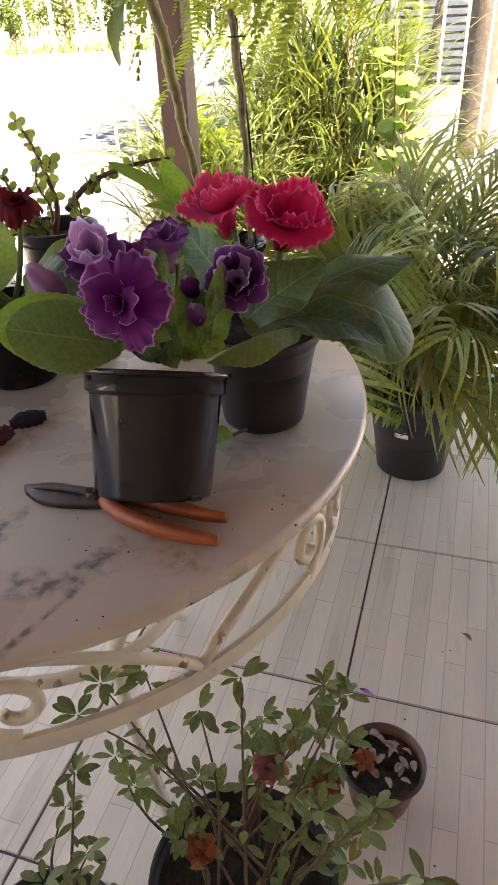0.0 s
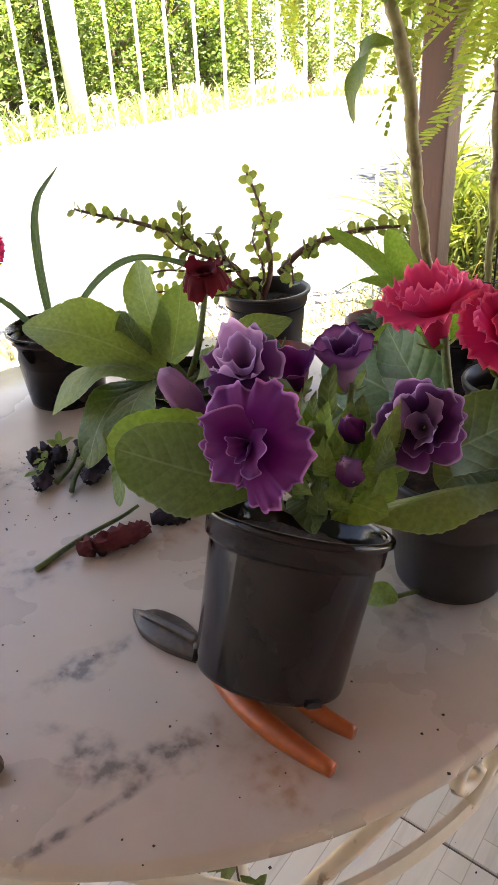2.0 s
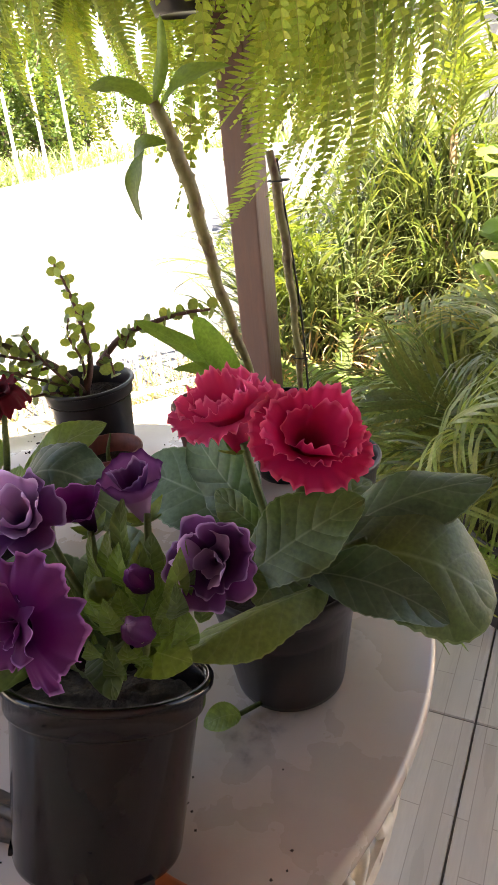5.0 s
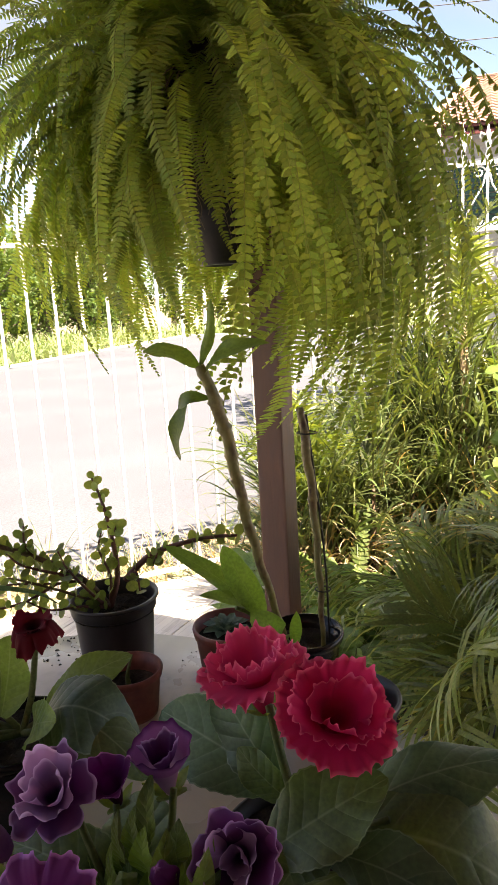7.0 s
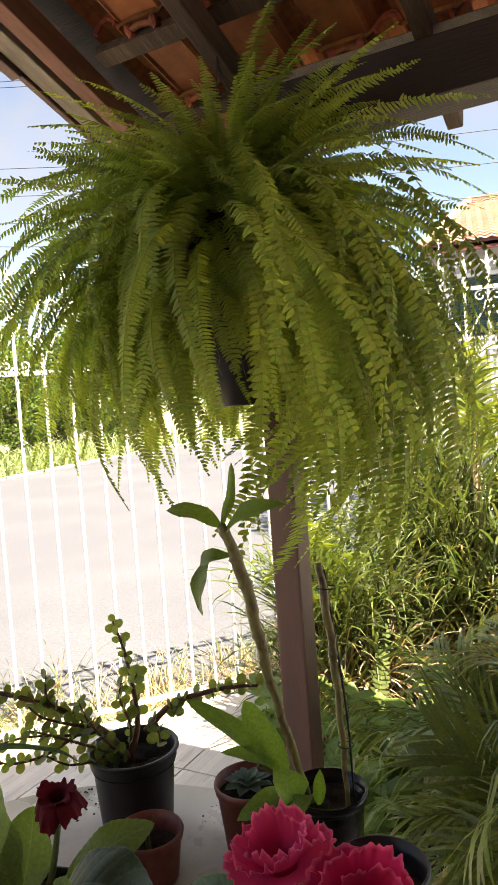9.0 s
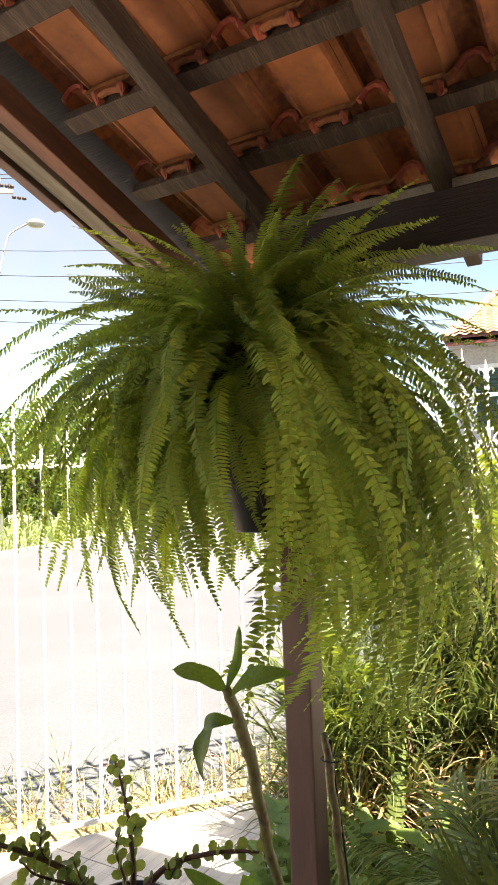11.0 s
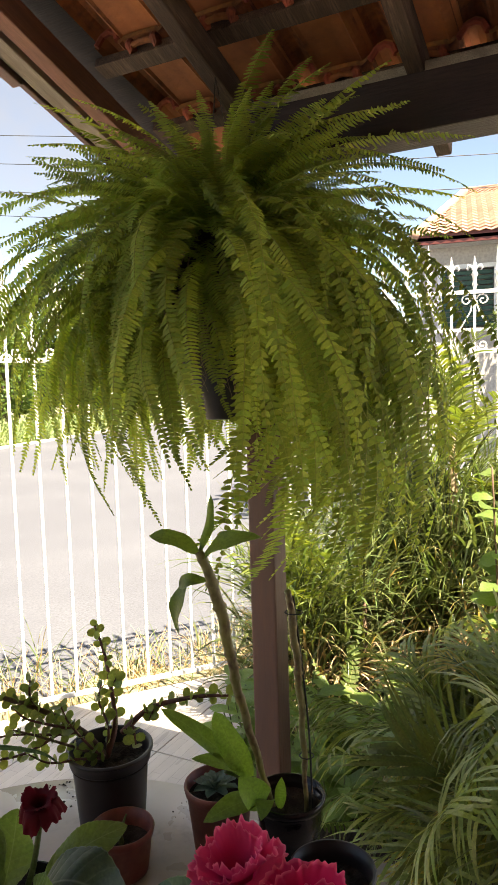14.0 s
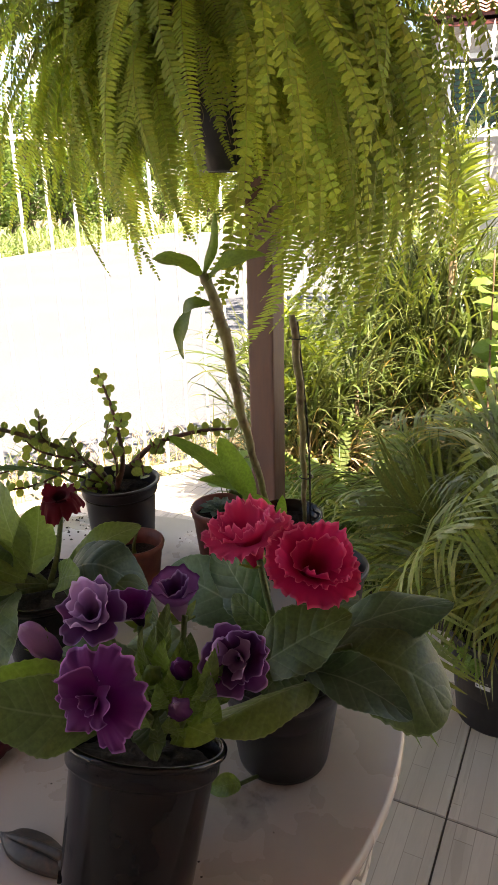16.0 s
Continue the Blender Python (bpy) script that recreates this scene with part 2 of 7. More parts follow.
MAT = dict(
    glox=veined("gloxinia_leaf", (0.092, 0.140, 0.042), (0.20, 0.26, 0.12), (0.120, 0.168, 0.052), leaf=0.28),
    glox_blue=veined("gloxinia_leaf_bluish", (0.066, 0.118, 0.058), (0.18, 0.24, 0.155), (0.105, 0.158, 0.088), leaf=0.22),
    glox_pale=veined("gloxinia_leaf_pale", (0.185, 0.255, 0.070), (0.30, 0.36, 0.16), (0.160, 0.225, 0.060), leaf=0.38),
    shoot=veined("shoot_leaf", (0.20, 0.31, 0.065), (0.26, 0.36, 0.11), (0.17, 0.27, 0.055), pairs=2.0, leaf=0.4),
    orchid=veined("orchid_leaf", (0.105, 0.150, 0.036), (0.14, 0.19, 0.055), (0.090, 0.130, 0.032), pairs=1.0, rough=0.38, leaf=0.45),
    bright=veined("bright_leaf", (0.15, 0.225, 0.05), (0.20, 0.27, 0.09), (0.12, 0.19, 0.04), leaf=0.4),
    weed=veined("weed_leaf", (0.20, 0.29, 0.075), (0.26, 0.34, 0.12), (0.17, 0.26, 0.065), leaf=0.35),
    azalea=veined("azalea_leaf", (0.165, 0.215, 0.070), (0.22, 0.26, 0.12), (0.20, 0.245, 0.085), pairs=3.0, leaf=0.2, quilt=0.0001),
    azalea_old=veined("azalea_leaf_yellowed", (0.20, 0.17, 0.05), (0.22, 0.2, 0.08), (0.15, 0.14, 0.04), pairs=4.0, leaf=0.25),
    purple=petal_skin("purple_petal", (0.030, 0.001, 0.026), (0.092, 0.003, 0.080), (0.50, 0.22, 0.52), at=0.95),
    lilac=petal_skin("lilac_petal", (0.16, 0.05, 0.17), (0.36, 0.20, 0.36), (0.66, 0.52, 0.68), leaf=0.35),
    bell=petal_skin("bell_petal", (0.40, 0.26, 0.40), (0.26, 0.10, 0.26), (0.07, 0.01, 0.07), leaf=0.3, at=0.85),
    plum=petal_skin("plum_petal", (0.035, 0.004, 0.036), (0.095, 0.016, 0.095), (0.45, 0.30, 0.50), at=0.92),
    red=petal_skin("crimson_petal", (0.26, 0.003, 0.030), (0.56, 0.014, 0.095), (0.82, 0.15, 0.27), at=0.90),
    pink=petal_skin("pink_petal", (0.45, 0.02, 0.09), (0.64, 0.045, 0.155), (0.84, 0.22, 0.34), at=0.92),
    maroon=petal_skin("maroon_petal", (0.045, 0.002, 0.006), (0.10, 0.006, 0.012), (0.14, 0.012, 0.02)),
    wilted=material("wilted_petal", (0.15, 0.012, 0.016), 0.7, spots=(0.06, 0.012, 0.015), scale=60, fine_scale=200, bump=0.001),
    wilted_dark=material("wilted_dark_petal", (0.022, 0.012, 0.03), 0.7, spots=(0.05, 0.03, 0.05), scale=80, fine_scale=200, bump=0.001),
    dried=material("dried_leaf", (0.20, 0.11, 0.06), 0.8, spots=(0.30, 0.20, 0.13), scale=60, fine_scale=200),
    ash_leaf=material("dried_grey_leaf", (0.34, 0.29, 0.26), 0.8, spots=(0.22, 0.17, 0.15), scale=80, fine_scale=200),
    faded=material("faded_blossom", (0.36, 0.10, 0.035), 0.8, spots=(0.22, 0.07, 0.03), scale=90, fine_scale=300),
    faded_pink=material("faded_pink_blossom", (0.42, 0.13, 0.15), 0.7, spots=(0.28, 0.09, 0.08), scale=90, fine_scale=300),
    stem=material("green_stem", (0.11, 0.15, 0.045), 0.55, spots=(0.16, 0.18, 0.07), scale=60, fine_scale=300, leaf=0.15),
    sepal=material("sepal", (0.12, 0.17, 0.035), 0.55, fine_scale=300, leaf=0.35, vary=0.25),
    twig=material("brown_twig", (0.13, 0.075, 0.045), 0.75, spots=(0.19, 0.12, 0.075), scale=80, fine_scale=300, bump=0.0006),
    red_twig=material("reddish_twig", (0.15, 0.05, 0.035), 0.6, spots=(0.10, 0.04, 0.03), scale=80, fine_scale=300),
    cane=material("orchid_cane", (0.20, 0.18, 0.05), 0.5, spots=(0.11, 0.055, 0.03), scale=34, spot_range=(0.46, 0.60), fine=(0.28, 0.24, 0.10), fine_scale=160, stretch=(1, 1, 0.6), bump=0.0005),
    jade=material("succulent_leaf", (0.20, 0.25, 0.088), 0.36, spots=(0.15, 0.20, 0.062), scale=60, fine_scale=300, leaf=0.5, leaf_tint=(1.7, 1.7, 0.8), vary=0.3),
    echeveria=material("blue_green_succulent", (0.17, 0.24, 0.20), 0.6, spots=(0.13, 0.20, 0.15), scale=60, fine_scale=300, leaf=0.08, vary=0.15),
    terra_brown=material("brown_plastic", (0.22, 0.105, 0.07), 0.5, spots=(0.28, 0.15, 0.10), scale=14, fine_scale=80),
    areca=material("areca_leaf", (0.150, 0.195, 0.040), 0.42, spots=(0.13, 0.175, 0.036), scale=6, fine_scale=120, leaf=0.4, leaf_tint=(1.9, 1.8, 0.8), vary=0.25),
    black_stick=material("black_stick", (0.03, 0.028, 0.026), 0.6),
    wire=material("black_wire", (0.03, 0.03, 0.033), 0.6),
    paper=material("white_label", (0.75, 0.74, 0.72), 0.6, fine_scale=300),
    ink=material("grey_ink", (0.12, 0.12, 0.13), 0.7),
    aluminium=material("galvanised_metal", (0.42, 0.42, 0.42), 0.45, 0.5, fine_scale=60),
    whitewash=material("whitewashed_pole", (0.74, 0.73, 0.71), 0.8, spots=(0.62, 0.60, 0.57), scale=4, fine_scale=30),
    tree=material("tree_leaf", (0.075, 0.125, 0.030), 0.55, spots=(0.11, 0.165, 0.038), scale=0.8, fine_scale=10, leaf=0.35, vary=0.35),
    tree_dry=material("bank_grass", (0.19, 0.25, 0.105), 0.7, spots=(0.25, 0.27, 0.14), scale=0.7, fine_scale=10, leaf=0.25, leaf_tint=(1.4, 1.6, 0.9), vary=0.4),

    tile=plank_tile("tile_glaze"),
    grout=material("grout", (0.13, 0.11, 0.095), 0.9, fine_scale=200),
    asphalt=material("asphalt", (0.086, 0.092, 0.110), 0.85, spots=(0.108, 0.115, 0.134), scale=0.6, fine=(0.070, 0.074, 0.088), fine_scale=60, bump=0.004),
    soil=material("soil", (0.035, 0.024, 0.016), 0.95, spots=(0.08, 0.055, 0.035), scale=60, fine_scale=240, bump=0.006),
    earth=material("garden_earth", (0.07, 0.05, 0.032), 0.95, spots=(0.12, 0.09, 0.055), scale=5, fine_scale=120, bump=0.01),
    verge=material("verge_ground", (0.24, 0.215, 0.13), 0.95, spots=(0.33, 0.28, 0.19), scale=1.2, fine_scale=40, bump=0.01),
    white=material("white_enamel", (0.80, 0.80, 0.79), 0.42, spots=(0.72, 0.71, 0.68), scale=14, fine=(0.74, 0.73, 0.71)),
    iron=material("cream_enamel", (0.66, 0.58, 0.47), 0.45, spots=(0.16, 0.075, 0.035), scale=42, spot_range=(0.62, 0.66), fine=(0.60, 0.52, 0.42), fine_scale=60, bump=0.001),
    marble=table_skin("worn_table_top"),
    pot_black=material("black_plastic", (0.015, 0.0095, 0.0095), 0.12, spots=(0.027, 0.017, 0.016), scale=9, spot_range=(0.55, 0.85), fine_scale=40, rough_var=0.07, spec=0.30),
    pot_matt=material("charcoal_plastic", (0.026, 0.0185, 0.0195), 0.40, spots=(0.045, 0.038, 0.033), scale=9, spot_range=(0.55, 0.85), fine_scale=60),
    terra=material("terracotta_plastic", (0.23, 0.060, 0.042), 0.5, spots=(0.30, 0.10, 0.07), scale=14, fine_scale=80),
    post=material("brown_painted_wood", (0.150, 0.064, 0.042), 0.52, spots=(0.11, 0.052, 0.040), scale=6, fine=(0.12, 0.056, 0.042), fine_scale=40, stretch=(4, 4, 0.5), bump=0.001),
    beam=material("dark_beam_wood", (0.034, 0.014, 0.011), 0.6, spots=(0.050, 0.023, 0.017), scale=8, fine_scale=50, stretch=(0.5, 4, 4), bump=0.002),
    terra_strip=material("red_brown_strip", (0.27, 0.115, 0.075), 0.7, spots=(0.17, 0.075, 0.05), scale=9, fine_scale=60, stretch=(5, 0.5, 5), bump=0.001),
    rafter=material("weathered_rafter", (0.088, 0.050, 0.034), 0.75, spots=(0.170, 0.110, 0.076), scale=9, fine=(0.055, 0.032, 0.024), fine_scale=60, stretch=(5, 0.5, 5), bump=0.002),
    board=material("grey_board", (0.35, 0.29, 0.235), 0.8, spots=(0.22, 0.175, 0.14), scale=9, fine_scale=70, stretch=(5, 0.5, 5), bump=0.002),
    roof=material("clay_roof_tile", (0.54, 0.175, 0.075), 0.8, spots=(0.20, 0.068, 0.040), scale=9, fine=(0.44, 0.135, 0.06), fine_scale=60, bump=0.0015, vary=0.45),
    roof_far=material("clay_roof_far", (0.52, 0.30, 0.22), 0.8, spots=(0.44, 0.25, 0.18), scale=2, fine_scale=12, vary=0.2),
    wall=material("plaster", (0.62, 0.58, 0.52), 0.8, spots=(0.54, 0.50, 0.45), scale=2, fine_scale=50, bump=0.001),
    wall_far=material("far_plaster", (0.50, 0.47, 0.44), 0.8, spots=(0.42, 0.39, 0.36), scale=0.7, fine_scale=20),
    shutter=material("green_shutter", (0.02, 0.075, 0.05), 0.5, fine_scale=40),
    red_paint=material("red_paint", (0.15, 0.035, 0.03), 0.5, fine_scale=40),
    concrete=material("concrete", (0.46, 0.44, 0.41), 0.85, spots=(0.36, 0.345, 0.32), scale=3, fine_scale=60, bump=0.002),
    fern=material("fern_leaf", (0.285, 0.345, 0.082), 0.6, spots=(0.34, 0.385, 0.090), scale=7, fine=(0.22, 0.295, 0.07), fine_scale=300, leaf=0.5, leaf_tint=(1.75, 1.7, 0.95), vary=0.32, spec=0.25),
    garden_fern=material("garden_fern_leaf", (0.125, 0.185, 0.048), 0.6, spots=(0.16, 0.21, 0.055), scale=7, fine_scale=300, leaf=0.4, leaf_tint=(1.5, 1.5, 0.8), vary=0.3, spec=0.25),
    old_stalk=material("dry_fern_stalk", (0.40, 0.28, 0.19), 0.8, spots=(0.22, 0.14, 0.10), scale=60, fine_scale=200),
    fern_rib=material("fern_rib", (0.30, 0.33, 0.10), 0.6, leaf=0.3),
    roots=material("fibrous_roots", (0.045, 0.028, 0.018), 0.95, fine_scale=200, bump=0.004),
    palm=material("palm_leaf", (0.155, 0.205, 0.074), 0.32, spots=(0.180, 0.222, 0.076), scale=9, fine_scale=200, leaf=0.35, vary=0.4),
    palm_dry=material("palm_leaf_yellowed", (0.30, 0.26, 0.075), 0.5, spots=(0.22, 0.24, 0.05), scale=9, leaf=0.35, vary=0.3),
    grass=material("strap_leaf", (0.100, 0.128, 0.044), 0.36, spots=(0.060, 0.088, 0.030), scale=5, fine_scale=120, leaf=0.3, leaf_tint=(1.7, 1.75, 0.85), vary=0.6),
    straw=material("dry_strap_leaf", (0.42, 0.32, 0.20), 0.7, leaf=0.3, vary=0.3),
    bark=material("bark", (0.10, 0.075, 0.055), 0.9, spots=(0.16, 0.13, 0.10), scale=20, fine_scale=80, bump=0.004),
    steel=material("dark_steel", (0.075, 0.06, 0.055), 0.40, 0.4, spots=(0.13, 0.075, 0.05), scale=70, fine_scale=200),
    orange=material("orange_grip", (0.44, 0.098, 0.022), 0.42, spots=(0.28, 0.060, 0.02), scale=30, fine_scale=120),
)


# ---- building blocks ----
class Geo:
    """Vertices and faces gathered for one mesh."""

    def __init__(self):
        self.v, self.f = [], []

    def add(self, verts, faces):
        k = len(self.v)
        self.v.extend(tuple(p) for p in verts)
        self.f.extend(tuple(k + i for i in q) for q in faces)
        return self

    def box(self, lo, hi, m=None):
        p = [Vector((x, y, z)) for z in (lo[2], hi[2]) for y in (lo[1], hi[1]) for x in (lo[0], hi[0])]
        if m:
            p = [m @ q for q in p]
        return self.add(p, [(0, 2, 3, 1), (4, 5, 7, 6), (0, 1, 5, 4), (2, 6, 7, 3), (0, 4, 6, 2), (1, 3, 7, 5)])

    def tube(self, path, radius, sides=6, closed=False):
        path = [Vector(p) for p in path]
        n = len(path)
        rad = radius if isinstance(radius, (list, tuple)) else [radius] * n
        up, verts, faces = None, [], []
        for i, p in enumerate(path):
            a, b = (path[i - 1], path[(i + 1) % n]) if closed else (path[max(i - 1, 0)], path[min(i + 1, n - 1)])
            d = (b - a).normalized()
            if up is None:
                up = d.orthogonal().normalized()
            up = (up - d * up.dot(d))
            up = up.normalized() if up.length > 1e-6 else d.orthogonal().normalized()
            side = d.cross(up)
            for k in range(sides):
                an = 2 * math.pi * k / sides
                verts.append(p + (up * math.cos(an) + side * math.sin(an)) * rad[i])
        for i in range(n if closed else n - 1):
            j = (i + 1) % n
            for k in range(sides):
                l = (k + 1) % sides
                faces.append((i * sides + k, i * sides + l, j * sides + l, j * sides + k))
        if not closed:
            faces.append(tuple(range(sides - 1, -1, -1)))
            faces.append(tuple((n - 1) * sides + k for k in range(sides)))
        return self.add(verts, faces)

    def lathe(self, profile, sides=40, m=None, wob=0.0):
        verts, faces = [], []
        for r, z in profile:
            for k in range(sides):
                an = 2 * math.pi * k / sides
                p = Vector((r * math.cos(an), r * math.sin(an), z))
                verts.append(m @ p if m else p)
        for i in range(len(profile) - 1):
            for k in range(sides):
                l = (k + 1) % sides
                faces.append((i * sides + k, i * sides + l, (i + 1) * sides + l, (i + 1) * sides + k))
        return self.add(verts, faces)

    def disc(self, r, z, sides=40, m=None, rough=0.0, rings=5, rnd=random):
        verts, faces = [(0, 0, z)], []
        for j in range(1, rings + 1):
            for k in range(sides):
                an = 2 * math.pi * k / sides
                verts.append((r * j / rings * math.cos(an), r * j / rings * math.sin(an), z + (rnd.uniform(-rough, rough) if j < rings else 0)))
        for k in range(sides):
            l = (k + 1) % sides
            faces.append((0, 1 + k, 1 + l))
            for j in range(rings - 1):
                faces.append((1 + j * sides + k, 1 + (j + 1) * sides + k, 1 + (j + 1) * sides + l, 1 + j * sides + l))
        if m:
            verts = [m @ Vector(p) for p in verts]
        return self.add(verts, faces)

    def grid(self, rows):
        w = len(rows[0])
        faces = [(i * w + j, i * w + j + 1, (i + 1) * w + j + 1, (i + 1) * w + j) for i in range(len(rows) - 1) for j in range(w - 1)]
        return self.add([p for r in rows for p in r], faces)

    def mesh(self, name, mat, smooth=True):
        me = bpy.data.meshes.new(name)
        me.from_pydata(self.v, [], self.f)
        if smooth:
            me.polygons.foreach_set("use_smooth", [True] * len(me.polygons))
        if mat:
            me.materials.append(MAT[mat])
        me.update()
        return me


def thing(name, label, category, at=(0, 0, 0), group="", kind="", turn=None):
    e = new(name)
    e.empty_display_size = 0.05
    e.matrix_world = (Matrix.Translation(at) @ turn) if turn else Matrix.Translation(at)
    return tagged(e, label, category, group, kind)


def part(name, geo, mat, parent, label="", m=None, smooth=True):
    me = geo if isinstance(geo, bpy.types.Mesh) else geo.mesh(name, mat, smooth)
    ob = new(name, me)
    ob.parent = parent
    if m is not None:
        ob.matrix_basis = m
    if label:
        ob["label"] = label
    return ob


def solid(name, geo, mat, label, category, kind="", group="", at=(0, 0, 0), smooth=False, turn=None):
    ob = new(name, geo.mesh(name, mat, smooth))
    ob.matrix_world = Matrix.Translation(at) @ (turn or Matrix())
    return tagged(ob, label, category, group, kind)


def bezier(*pts, n=10):
    """Points along a smooth curve through the given points."""
    pts = [Vector(p) for p in pts]
    ext = [pts[0] * 2 - pts[1]] + pts + [pts[-1] * 2 - pts[-2]]
    out = []
    for i in range(len(pts) - 1):
        a, b, c, d = ext[i:i + 4]
        for k in range(n):
            s = k / n
            out.append(0.5 * (2 * b + (c - a) * s + (2 * a - 5 * b + 4 * c - d) * s * s + (3 * b - a - 3 * c + d) * s ** 3))
    return out + [pts[-1]]


def bevelled(geo_box, width, name, mat):
    """A box mesh with bevelled edges."""
    bm = bmesh.new()
    vs = [bm.verts.new(p) for p in geo_box.v]
    for q in geo_box.f:
        bm.faces.new([vs[i] for i in q])
    bmesh.ops.bevel(bm, geom=bm.edges[:], offset=width, segments=2, affect="EDGES", profile=0.6)
    me = bpy.data.meshes.new(name)
    bm.to_mesh(me)
    bm.free()
    me.materials.append(MAT[mat])
    return me


# the porch's own axes: U along the front beam, V outwards, from the foot of the post
PORCH = pose(-0.1275, 1.931, 0, 0, 0, -10.6)


def porch(u, v, z=0.0):
    return PORCH @ Vector((u, v, z))


FENCE_A = Vector((-1.731, 2.655, 0))
FENCE_DIR = Vector((0.893, 0.765, 0)).normalized()
CORNER = FENCE_A + FENCE_DIR * 2.04


# ---- ground, street, floor ----
def ground():
    g = Geo()
    n = 44
    def s(i):
        a = (i - n / 2) / (n / 2)
        return math.copysign(abs(a) ** 3 * 900 + abs(a) * 30, a)
    rows = []
    for j in range(n + 1):
        row = []
        for i in range(n + 1):
            x, y = s(i), s(j)
            z = -0.16
            d = math.hypot(x, y)
            if d > 120:
                z += (d - 120) * 0.012
            row.append((x, y + 10, z))
        rows.append(row)
    solid("ground", g.grid(rows), "verge", "rough verge ground with thin dry grass", "ground", "structure", smooth=True)
    g = Geo()
    g.box((-10.9, -40, -0.30), (40, 28, -0.12))
    solid("road", g, "asphalt", "sunlit pale worn asphalt street", "road", "structure")
    g = Geo()
    g.box((-11.1, -40, -0.3), (-10.9, 28.2, -0.06)).box((-10.9, 28.0, -0.3), (3, 28.2, -0.06))
    solid("kerb", g, "concrete", "low concrete kerb along the street", "kerb", "structure")


ground()

TP, TW = 0.458, 0.454
T0 = (0.53, -0.267)


def inside_lot(p):
    """Whether a floor place lies on the house's side of the fence."""
    n = Vector((-FENCE_DIR.y, FENCE_DIR.x, 0))
    return (p - FENCE_A).dot(n) < -0.30 and p.y < CORNER.y - 0.25


def clipped(ring):
    """A tile's outline, in the porch's axes, cut off along the fence."""
    for point, normal in ((FENCE_A, Vector((-FENCE_DIR.y, FENCE_DIR.x, 0))), (CORNER, Vector((0, 1, 0)))):
        far = [(PORCH @ p - point).dot(normal) - 0.02 for p in ring]
        out = []
        for k, p in enumerate(ring):
            l = (k + 1) % len(ring)
            if far[k] <= 0:
                out.append(p)
            if (far[k] <= 0) != (far[l] <= 0):
                out.append(p.lerp(ring[l], far[k] / (far[k] - far[l])))
        ring = out
        if len(ring) < 3:
            return []
    return ring


def floor():
    back = PORCH.inverted()
    end = back @ (FENCE_A - FENCE_DIR * 3.4)
    cor = back @ (CORNER + Vector((0, 0.03, 0)))
    far = back @ (CORNER + Vector((4.6, 0.03, 0)))
    ring = [(end.x, -3.0), (end.x, end.y), (cor.x, cor.y), (far.x, far.y), (far.x, -3.0)]
    slab = Geo()
    slab.add([(x, y, z) for z in (-0.20, -0.004) for x, y in ring], [tuple(range(5, 10))] + [(k, (k + 1) % 5, 5 + (k + 1) % 5, 5 + k) for k in range(5)])
    sl = solid("floor", slab, "grout", "pale wood-look ceramic floor tiles with dark joints", "floor", "structure", turn=PORCH)
    t = Geo()
    b, h = 0.0015, TW / 2
    t.add([(-h, -h, -0.004), (h, -h, -0.004), (h, h, -0.004), (-h, h, -0.004), (-h + b, -h + b, 0), (h - b, -h + b, 0), (h - b, h - b, 0), (-h + b, h - b, 0)],
          [(4, 5, 6, 7), (0, 1, 5, 4), (1, 2, 6, 5), (2, 3, 7, 6), (3, 0, 4, 7)])
    me = t.mesh("floor_tile", "tile", False)
    for i in range(-9, 9):
        for j in range(-6, 6):
            u, v = T0[0] + (i + 0.5) * TP, T0[1] + (j + 0.5) * TP
            if BED[0] + 0.23 < u < BED[1] and v > BED[2] + 0.23:
                continue
            if inside_lot(porch(u, v)):
                part("floor_tile", me, None, sl, m=pose(u, v, 0.0, 0, 0, 180 * ((i * 3 + j) % 2)))
                continue
            ring2 = clipped([Vector((u + a * h, v + c * h, 0)) for a, c in ((-1, -1), (1, -1), (1, 1), (-1, 1))])
            if len(ring2) > 2:
                q = Geo().add([(p.x - u, p.y - v, z) for z in (-0.004, 0) for p in ring2], [tuple(range(len(ring2), 2 * len(ring2)))] + [(k, (k + 1) % len(ring2), len(ring2) + (k + 1) % len(ring2), len(ring2) + k) for k in range(len(ring2))])
                part("floor_tile", q.mesh("floor_tile", "tile", False), None, sl, m=pose(u, v, 0.0))


BED = (-0.62, 0.52, 0.42)          # garden bed in the porch's axes: from U, to U, from V


def bed():
    g = Geo()
    rnd = random.Random(4)
    rows = []
    for j in range(16):
        rows.append([(BED[0] + (BED[1] - BED[0] + j * 0.05) * i / 13, BED[2] + 1.45 * j / 15, 0.03 + rnd.uniform(-0.02, 0.03) if 0 < i < 13 and 0 < j < 15 else 0.003) for i in range(14)])
    solid("garden_bed", g.grid(rows), "earth", "dark earth bed of the garden beside the porch", "garden bed", "structure", turn=PORCH, smooth=True)


floor()
bed()


